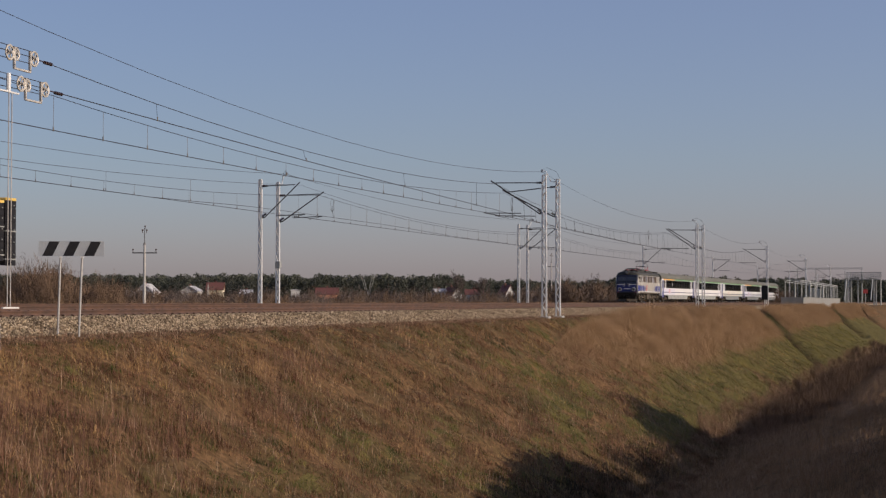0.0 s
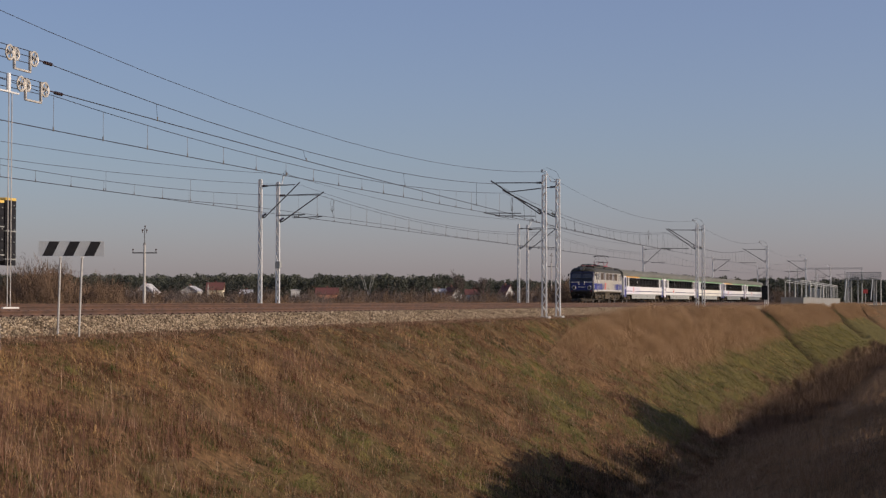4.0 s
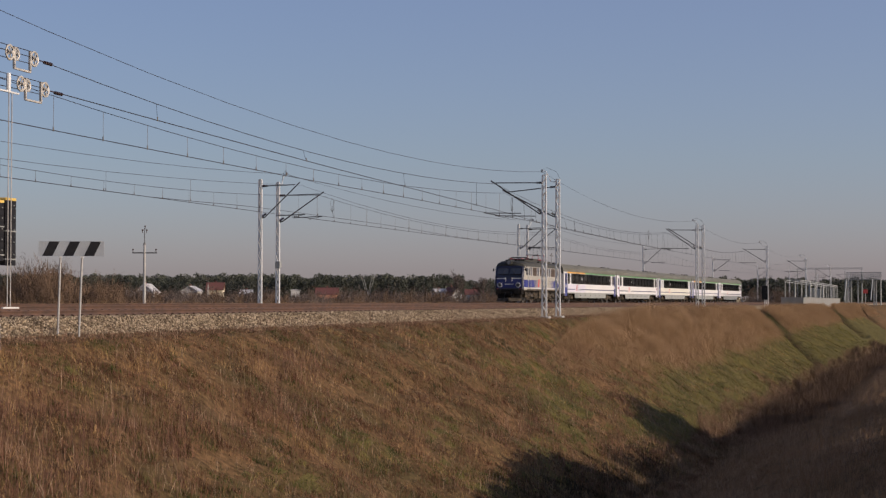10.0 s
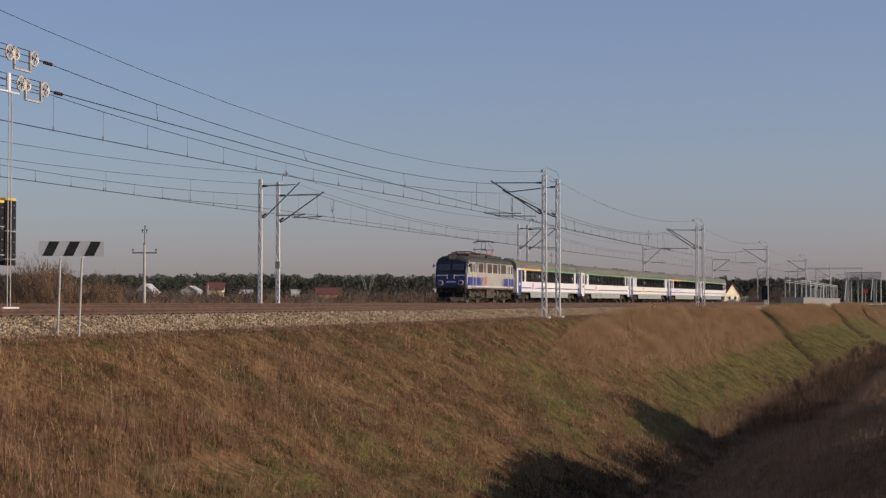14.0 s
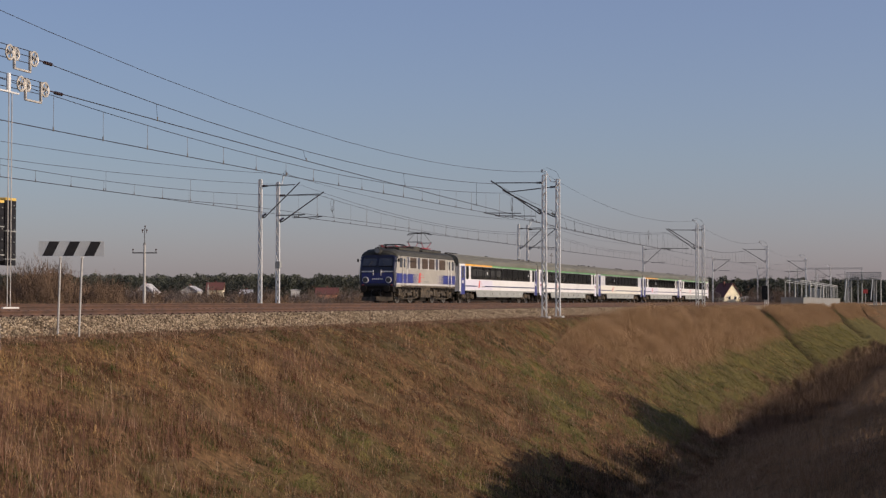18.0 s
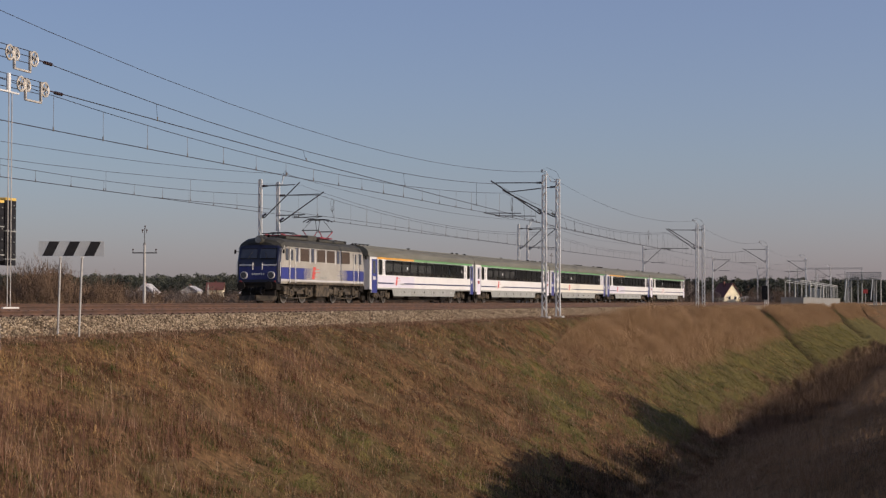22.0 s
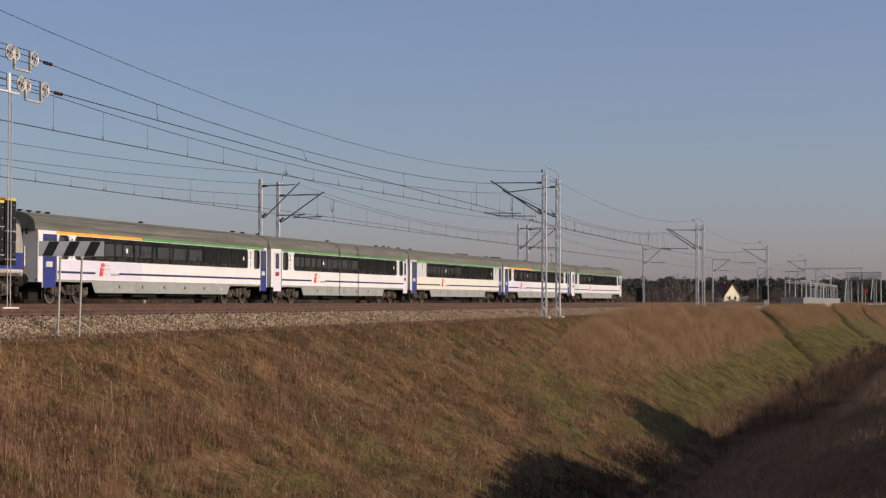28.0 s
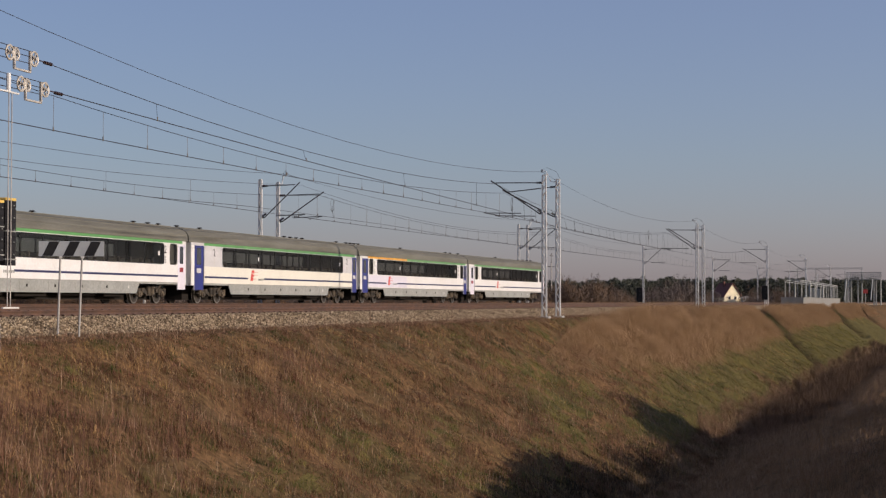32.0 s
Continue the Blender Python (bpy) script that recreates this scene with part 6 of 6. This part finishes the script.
def thicket(seed, h, r, m, twigs="thicket", n=3400, wide=(0.009, 0.019)):
    """A dense bush of fine upright twigs on several stems."""
    t = thing("thicket_bush", "dense leafless %s thicket of fine twigs" % ("brown" if twigs == "thicket" else "grey-brown"), "shrub", m, "thicket bushes")
    rs = np.random.RandomState(seed)
    k = 60
    a, q = rs.uniform(0, 6.283, k), np.sqrt(rs.rand(k))
    root = np.stack([0.35 * r * q * np.cos(a), 0.35 * r * q * np.sin(a), 0 * a - 0.2], -1)
    hh = h * rs.uniform(0.55, 1.0, k) * (1 - 0.35 * q ** 2)
    tip = np.stack([r * q * np.cos(a), r * q * np.sin(a), hh], -1)
    bm = B()
    for i in range(14):
        cyl(bm, root[i], root[i] * 0.4 + tip[i] * 0.6, 0.03, 4, 0.012)
    part("stem", bm, "bark", t)
    i = rs.randint(0, k, n)
    f = rs.uniform(0.12, 1.0, n) ** 0.8
    p = root[i] * (1 - f)[:, None] + tip[i] * f[:, None] + rs.normal(0, 0.05, (n, 3)) * r
    d = rs.normal(0, 0.45, (n, 3)) + np.array([0, 0, 0.75])
    ln = rs.uniform(0.25, 0.7, n) * (1.15 - 0.55 * f) * h * 0.19
    e = p + d * ln[:, None]
    w = np.stack([np.cos(a[i] + 1.57), np.sin(a[i] + 1.57), 0 * ln], -1) * rs.uniform(wide[0], wide[1], (n, 1))
    raw("crown", np.stack([p - w, p + w, e], 1), 3, twigs, "fine bare twigs", "", "").parent = t
    return t


def fir(m):
    t = thing("evergreen_shrub", "dense dark green evergreen shrub on the bank crest", "shrub", m, "evergreen shrubs")
    part("trunk", cyl(B(), (0, 0, -0.2), (0, 0, 4.2), 0.08, 7, 0.02), "bark", t)
    rs = np.random.RandomState(5)
    k = 3600
    f = rs.rand(k)
    a = rs.uniform(0, 2 * np.pi, k)
    rr = 1.5 * (1.02 - f ** 2.2) ** 0.8 * np.sqrt(rs.uniform(0.05, 1, k)) * (0.85 + 0.15 * np.sin(5 * a + 3 * f))
    c = np.stack([rr * np.cos(a), rr * np.sin(a), 0.15 + 4.1 * f - 0.12 * rr], -1)
    tri = c[:, None] + rs.normal(0, 0.11, (k, 3, 3))
    raw("crown", tri, 3, "pine", "dark green needles", "", "").parent = t
    return t


protos["th_a"] = thicket(41, 4.0, 2.2, pose(-20, 905, -3.2))
protos["th_b"] = thicket(42, 3.4, 2.0, pose(-60, 905, -3.2))
protos["th_c"] = thicket(43, 4.0, 2.3, pose(-90, 905, -3.2), "greytwig")
FAR_A = thicket(51, 4.0, 2.3, pose(-120, 905, -3.2), "thicket", 1300, (0.02, 0.036))
FAR_C = thicket(52, 4.0, 2.3, pose(-150, 905, -3.2), "greytwig", 1300, (0.02, 0.036))
protos["fir"] = fir(pose(-260.0, 880.0, -3.4))
rt = random.Random(31)


FAR_BRUSH = {"thicket": [], "greytwig": []}


def brush(key, px, dist, size, base=-3.0):
    """A far thicket, joined into the brushwood of its colour."""
    tw = "greytwig" if key == "th_c" else "thicket"
    me = next(c for c in (FAR_C if key == "th_c" else FAR_A).children if c.name.startswith("crown")).data
    v = np.empty(len(me.vertices) * 3, np.float32)
    me.vertices.foreach_get("co", v)
    a, k = rt.uniform(0, 6.283), size * rt.uniform(0.9, 1.25)
    v = v.reshape(-1, 3)
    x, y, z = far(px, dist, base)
    FAR_BRUSH[tw].append(np.stack([x + k * (v[:, 0] * math.cos(a) - v[:, 1] * math.sin(a)), y + k * (v[:, 0] * math.sin(a) + v[:, 1] * math.cos(a)), z + size * v[:, 2]], -1))


def plant(key, px, dist, size, base=-3.0):
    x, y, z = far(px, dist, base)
    c = copy_thing(protos[key], pose(x, y, z, 0, 0, rt.uniform(0, 360)))
    c.scale = (size * rt.uniform(0.9, 1.25),) * 2 + (size,)
    return c


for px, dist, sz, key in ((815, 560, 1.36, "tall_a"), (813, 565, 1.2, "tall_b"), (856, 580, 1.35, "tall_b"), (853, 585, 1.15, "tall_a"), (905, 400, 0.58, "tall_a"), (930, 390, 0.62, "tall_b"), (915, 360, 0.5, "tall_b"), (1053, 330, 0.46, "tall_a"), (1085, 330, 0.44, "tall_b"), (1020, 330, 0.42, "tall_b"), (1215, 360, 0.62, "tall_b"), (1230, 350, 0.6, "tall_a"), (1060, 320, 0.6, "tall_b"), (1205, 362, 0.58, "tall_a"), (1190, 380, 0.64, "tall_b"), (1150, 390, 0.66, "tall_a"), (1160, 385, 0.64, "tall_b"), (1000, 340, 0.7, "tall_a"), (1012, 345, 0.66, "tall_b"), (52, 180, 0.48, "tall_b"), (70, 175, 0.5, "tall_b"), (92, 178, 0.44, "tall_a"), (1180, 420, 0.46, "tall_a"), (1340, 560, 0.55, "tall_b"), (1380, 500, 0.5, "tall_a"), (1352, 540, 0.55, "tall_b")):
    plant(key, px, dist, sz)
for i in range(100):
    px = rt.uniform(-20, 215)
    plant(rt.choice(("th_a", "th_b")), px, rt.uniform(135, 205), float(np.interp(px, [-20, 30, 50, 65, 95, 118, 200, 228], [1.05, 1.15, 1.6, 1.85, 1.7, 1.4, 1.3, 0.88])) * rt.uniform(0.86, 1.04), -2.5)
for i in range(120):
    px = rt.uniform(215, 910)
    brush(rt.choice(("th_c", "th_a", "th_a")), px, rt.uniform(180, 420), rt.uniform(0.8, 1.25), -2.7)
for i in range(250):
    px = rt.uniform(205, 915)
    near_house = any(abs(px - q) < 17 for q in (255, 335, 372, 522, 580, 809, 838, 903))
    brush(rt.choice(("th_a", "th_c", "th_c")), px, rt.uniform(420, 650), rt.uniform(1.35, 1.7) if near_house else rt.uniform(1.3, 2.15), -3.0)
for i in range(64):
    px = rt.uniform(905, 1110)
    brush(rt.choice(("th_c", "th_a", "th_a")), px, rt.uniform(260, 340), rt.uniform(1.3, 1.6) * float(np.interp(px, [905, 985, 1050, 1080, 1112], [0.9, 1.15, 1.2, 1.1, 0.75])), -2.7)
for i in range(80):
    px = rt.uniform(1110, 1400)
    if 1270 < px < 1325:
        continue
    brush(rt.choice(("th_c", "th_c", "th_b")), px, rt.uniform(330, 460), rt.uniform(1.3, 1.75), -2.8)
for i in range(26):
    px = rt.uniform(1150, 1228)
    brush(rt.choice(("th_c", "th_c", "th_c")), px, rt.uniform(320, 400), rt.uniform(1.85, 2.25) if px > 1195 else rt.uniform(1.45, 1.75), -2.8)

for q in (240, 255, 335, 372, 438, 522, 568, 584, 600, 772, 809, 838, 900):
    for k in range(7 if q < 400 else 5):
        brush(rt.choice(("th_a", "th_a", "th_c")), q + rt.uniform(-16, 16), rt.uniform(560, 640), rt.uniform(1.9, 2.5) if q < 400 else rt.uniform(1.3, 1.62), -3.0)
for tw, label in (("thicket", "brown leafless brushwood beyond the line"), ("greytwig", "grey-brown leafless brushwood beyond the line")):
    raw("brushwood", np.concatenate(FAR_BRUSH[tw]), 3, tw, label, "brushwood", "stuff")

# shrubs on the crest of the shaded bank, whose shadows reach across the ditch
crest = [(-34.5 + 0.55 * i, 38.0 + 0.5 * (i % 3), float(np.interp(i * 0.55, [0, 4, 11, 14, 17, 19, 22], [0.32, 0.48, 0.6, 0.65, 0.56, 0.34, 0.2])) + 0.03 * math.sin(i * 2.1), "fir") for i in range(40)]
crest += [(8.0, 38.6, 0.86, "fir"), (8.6, 38.2, 0.78, "fir"), (7.0, 38.4, 0.78, "fir"), (9.0, 38.6, 0.7, "fir"), (10.0, 38.8, 0.56, "fir"), (11.0, 38.8, 0.44, "fir"), (5.6, 38.4, 0.8, "fir"), (4.4, 38.8, 0.74, "fir"), (3.2, 38.3, 0.68, "fir"), (2.2, 38.2, 0.61, "fir"), (1.2, 38.4, 0.52, "fir"), (0.2, 38.2, 0.42, "fir"), (60.0, 40.0, 0.3, "tall_b"), (61.0, 40.5, 0.29, "tall_a"), (88.0, 41.0, 0.3, "tall_a")]
crest += [(-10.5 + 1.0 * i, 38.3 + 0.3 * (i % 2), float(np.interp(i, [0, 3, 7, 10], [0.4, 0.36, 0.3, 0.26])) + 0.04 * math.sin(i * 1.7), "fir") for i in range(11)]
crest += [(-34 + 3.2 * i + rt.uniform(-0.8, 0.8), rt.uniform(37.5, 39.5), rt.uniform(0.25, 0.4), "bush_a") for i in range(10)]
for i in range(46):
    s = 16 + 190 * rt.random() ** 1.5
    crest.append((s, rt.uniform(27.6, 30.5), rt.uniform(0.2, 0.36) * (1.0 + 0.002 * s), rt.choice(("th_a", "th_b"))))
for i in range(44):
    s = 24 + 170 * rt.random() ** 1.2
    crest.append((s, 26.2 + 2.2 * rt.random(), rt.uniform(0.12, 0.3) * (1.0 + 0.003 * s), rt.choice(("th_a", "th_b"))))
for s, o, sz, key in crest:
    p = at(s, o, float(ground_z(s, o)))
    c = copy_thing(protos[key], pose(p.x, p.y, p.z, 0, 0, rt.uniform(0, 360)))
    c.scale = (sz, sz, sz)


# ---- pine woods on the skyline ----
def woods(name, px0, px1, dist0, dist1, count, h0, h1, seed):
    rs = np.random.RandomState(seed)
    tris = []
    for i in range(count):
        px = rs.uniform(px0, px1)
        d = rs.uniform(dist0, dist1)
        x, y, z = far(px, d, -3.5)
        h = rs.uniform(h0, h1)
        w = h * rs.uniform(0.26, 0.42)
        k = 300
        a = rs.uniform(0, 2 * np.pi, k)
        f = rs.rand(k) ** 0.8
        rr = w * np.sqrt(rs.rand(k)) * np.interp(f, [0, 0.15, 0.6, 1], [0.8, 1.1, 0.9, 0.2])
        c = np.stack([x + rr * np.cos(a), y + rr * np.sin(a), z + h * (0.16 + 0.84 * f)], -1)
        t = c[:, None] + rs.normal(0, 0.36, (k, 3, 3))
        tris.append(t)
        zt = h * 0.5
        tris.append(np.array([[(x - 0.15, y, z), (x + 0.15, y, z), (x, y, z + zt)]]))
    raw(name, np.concatenate(tris), 3, "pine", "dark green pine wood on the horizon", "woods", "stuff")


woods("pine_woods", -60, 480, 820, 1000, 620, 15.6, 18.2, 1)
woods("pine_woods", 440, 820, 760, 940, 540, 13.6, 16.8, 2)
woods("pine_woods", 780, 1130, 900, 1050, 420, 13.0, 16.5, 3)
woods("pine_woods", 1080, 1700, 700, 900, 800, 11.0, 14.5, 4)


# ---- station beyond ----
def station():
    pl = thing("platform", "weathered concrete island platform of the station", "platform", None, "", "structure")
    def spot(s, o, z):
        return at(s, o + float(draw_in(s)) + 2.75, z)

    for name, prof in (("slab", ((11.0, -0.9), (14.6, -0.9), (14.6, 0.76), (11.0, 0.76))), ("edge", ((10.9, 0.76), (14.7, 0.76), (14.7, 0.86), (10.9, 0.86)))):
        bm = loft(B(), [[spot(s, o, z) for o, z in prof] for s in (197, 215, 240, 270, 303)])
        part(name, bm, "platform", pl)
    cn = thing("platform_canopy", "open pale steel canopy frame along the platform", "canopy")
    for i, s in enumerate((199, 208, 218, 229, 233, 246, 252, 262, 268, 276, 284, 290, 296, 301)):
        for o in (11.5, 14.0)[i % 2:]:
            wide = 0.08 + 0.08 * (i % 4 == 2)
            part("post", cyl(B(), spot(s + (o > 12) * 1.7, o, 0.86), spot(s + (o > 12) * 1.7, o, 3.6), wide, 6), "skirt", cn)
    for o in (11.5, 14.0):
        for z in (3.35, 3.65):
            bm = loft(B(), [[spot(s, o + a, z + b) for a, b in ((-0.06, 0), (0.06, 0), (0.06, 0.1), (-0.06, 0.1))] for s in (198, 230, 270, 303)])
            part("beam", bm, "skirt", cn)
    for i in range(9):
        s = 199 + i * 12.0
        part("crossbeam", cyl(B(), spot(s, 11.5, 3.7), spot(s, 14.0, 3.7), 0.06, 5), "skirt", cn)
    # footbridge over both tracks, with mesh sides and open stair towers
    fb = thing("footbridge", "pale steel footbridge with mesh parapets over the tracks", "footbridge", along(408.0, 0.0, 0.0))
    part("deck", box(B(), -1.4, 1.4, -14.6, -5.0, 6.4, 6.62), "skirt", fb)
    for x in (-1.4, 1.4):
        pr = part("parapet", box(B(), x - 0.05, x + 0.05, -14.6, -5.0, 8.45, 8.6), "skirt", fb)
        for k in range(20):
            y = -5.05 - k * 0.5
            part("stanchion", box(B(), x - 0.04, x + 0.04, y - 0.04, y + 0.04, 6.62, 8.45), "skirt", pr)
        for z in (7.0, 7.35, 7.7, 8.05):
            part("rail", box(B(), x - 0.03, x + 0.03, -14.6, -5.0, z, z + 0.05), "skirt", pr)
    for y in (-5.1, -6.3, -8.2, -9.3, -12.6, -13.2, -14.5):
        for x in (-1.2, 1.2):
            part("pier", cyl(B(), (x, y, -0.9), (x, y, 6.4), 0.13, 6), "skirt", fb)
    for z in (9.5, 9.8):
        part("roof_rail", box(B(), -0.1, 0.1, -9.5, 9.0, z, z + 0.12), "skirt", fb)
    for y in (8.8, 6.6, 3.6, -0.4, -4.6, -9.3):
        part("roof_post", cyl(B(), (0, y, 6.6 if y < -5.0 else -1.0), (0, y, 9.6), 0.1, 6), "skirt", fb)
    for y0 in (-4.8, -12.0):
        part("stair", tube(B(), [(-1.5, y0 - 0.3, 6.5), (-9.0, y0 - 0.3, 0.6)], 0.18, 4), "skirt", fb)
    for i, (s, o) in enumerate(((236, 13.2), (262, 12.6))):
        sh = thing("station_cabinet", "pale box cabinet on the platform", "cabinet", along(s, o + float(draw_in(s)) + 2.75, 0.86))
        part("body", box(B(), -0.6, 0.6, -0.4, 0.4, 0, 1.7, 0.05), "skirt", sh)
        part("lid", box(B(), -0.7, 0.7, -0.5, 0.5, 1.7, 1.78), "galv", sh)
    sg = thing("red_sign", "small red station sign on a post", "sign", along(398.0, 10.9, -0.9))
    part("post", cyl(B(), (0, 0, 0), (0, 0, 3.4), 0.05, 6), "galv", sg)
    part("panel", box(B(), -0.04, 0.04, -0.6, 0.6, 3.4, 4.5, 0.02), "red", sg)


station()


# ---- what moves: the train along the far track ----
RUN = [(0, 142.75), (3, 123.95), (6, 106.65), (10, 87.6), (14, 69.12), (16, 60.22), (18, 50.82), (20, 40.62), (22, 29.1), (24, 16.28), (25.5, 5.58), (28, -14.77), (30, -32.58), (32, -52.05)]


def run(t):
    """Smooth place of the gap behind the locomotive along the line."""
    ts, ps = [a for a, _ in RUN], [b for _, b in RUN]
    i = min(max(sum(1 for a in ts if a <= t) - 1, 0), len(ts) - 2)

    def slope(k):
        if k == 0 or k == len(ts) - 1:
            a, b = (0, 1) if k == 0 else (k - 1, k)
            return (ps[b] - ps[a]) / (ts[b] - ts[a]) * (1.04 if k else 1.06)
        d0 = (ps[k] - ps[k - 1]) / (ts[k] - ts[k - 1])
        d1 = (ps[k + 1] - ps[k]) / (ts[k + 1] - ts[k])
        w = (ts[k] - ts[k - 1]) / (ts[k + 1] - ts[k - 1])
        return d0 * (1 - w) + d1 * w

    h = ts[i + 1] - ts[i]
    u = (t - ts[i]) / h
    return ((2 * u ** 3 - 3 * u ** 2 + 1) * ps[i] + (u ** 3 - 2 * u ** 2 + u) * h * slope(i) + (3 * u ** 2 - 2 * u ** 3) * ps[i + 1] + (u ** 3 - u ** 2) * h * slope(i + 1))


def motions():
    times = [0.5 * i for i in range(65)]
    walk(LOCO, [(t, along(run(t) - 7.95)) for t in times])
    for j, c in enumerate(TRAIN):
        walk(c, [(t, along(run(t) + 26.4 * j + 13.2)) for t in times])
    for w, x, r in WHEELS:
        rows, last = [], None
        for k in range(0, 32 * FPS + 1):
            t = k / FPS
            a = math.degrees((run(t) - run(0)) / r)
            nxt = math.degrees((run(min(t + 1 / FPS, 32)) - run(0)) / r)
            if last is None or abs(nxt - last) > 78 or k == 32 * FPS:
                rows.append((t, pose(x, 0, r, 0, a, 0)))
                last = a
        walk(w, rows)


motions()
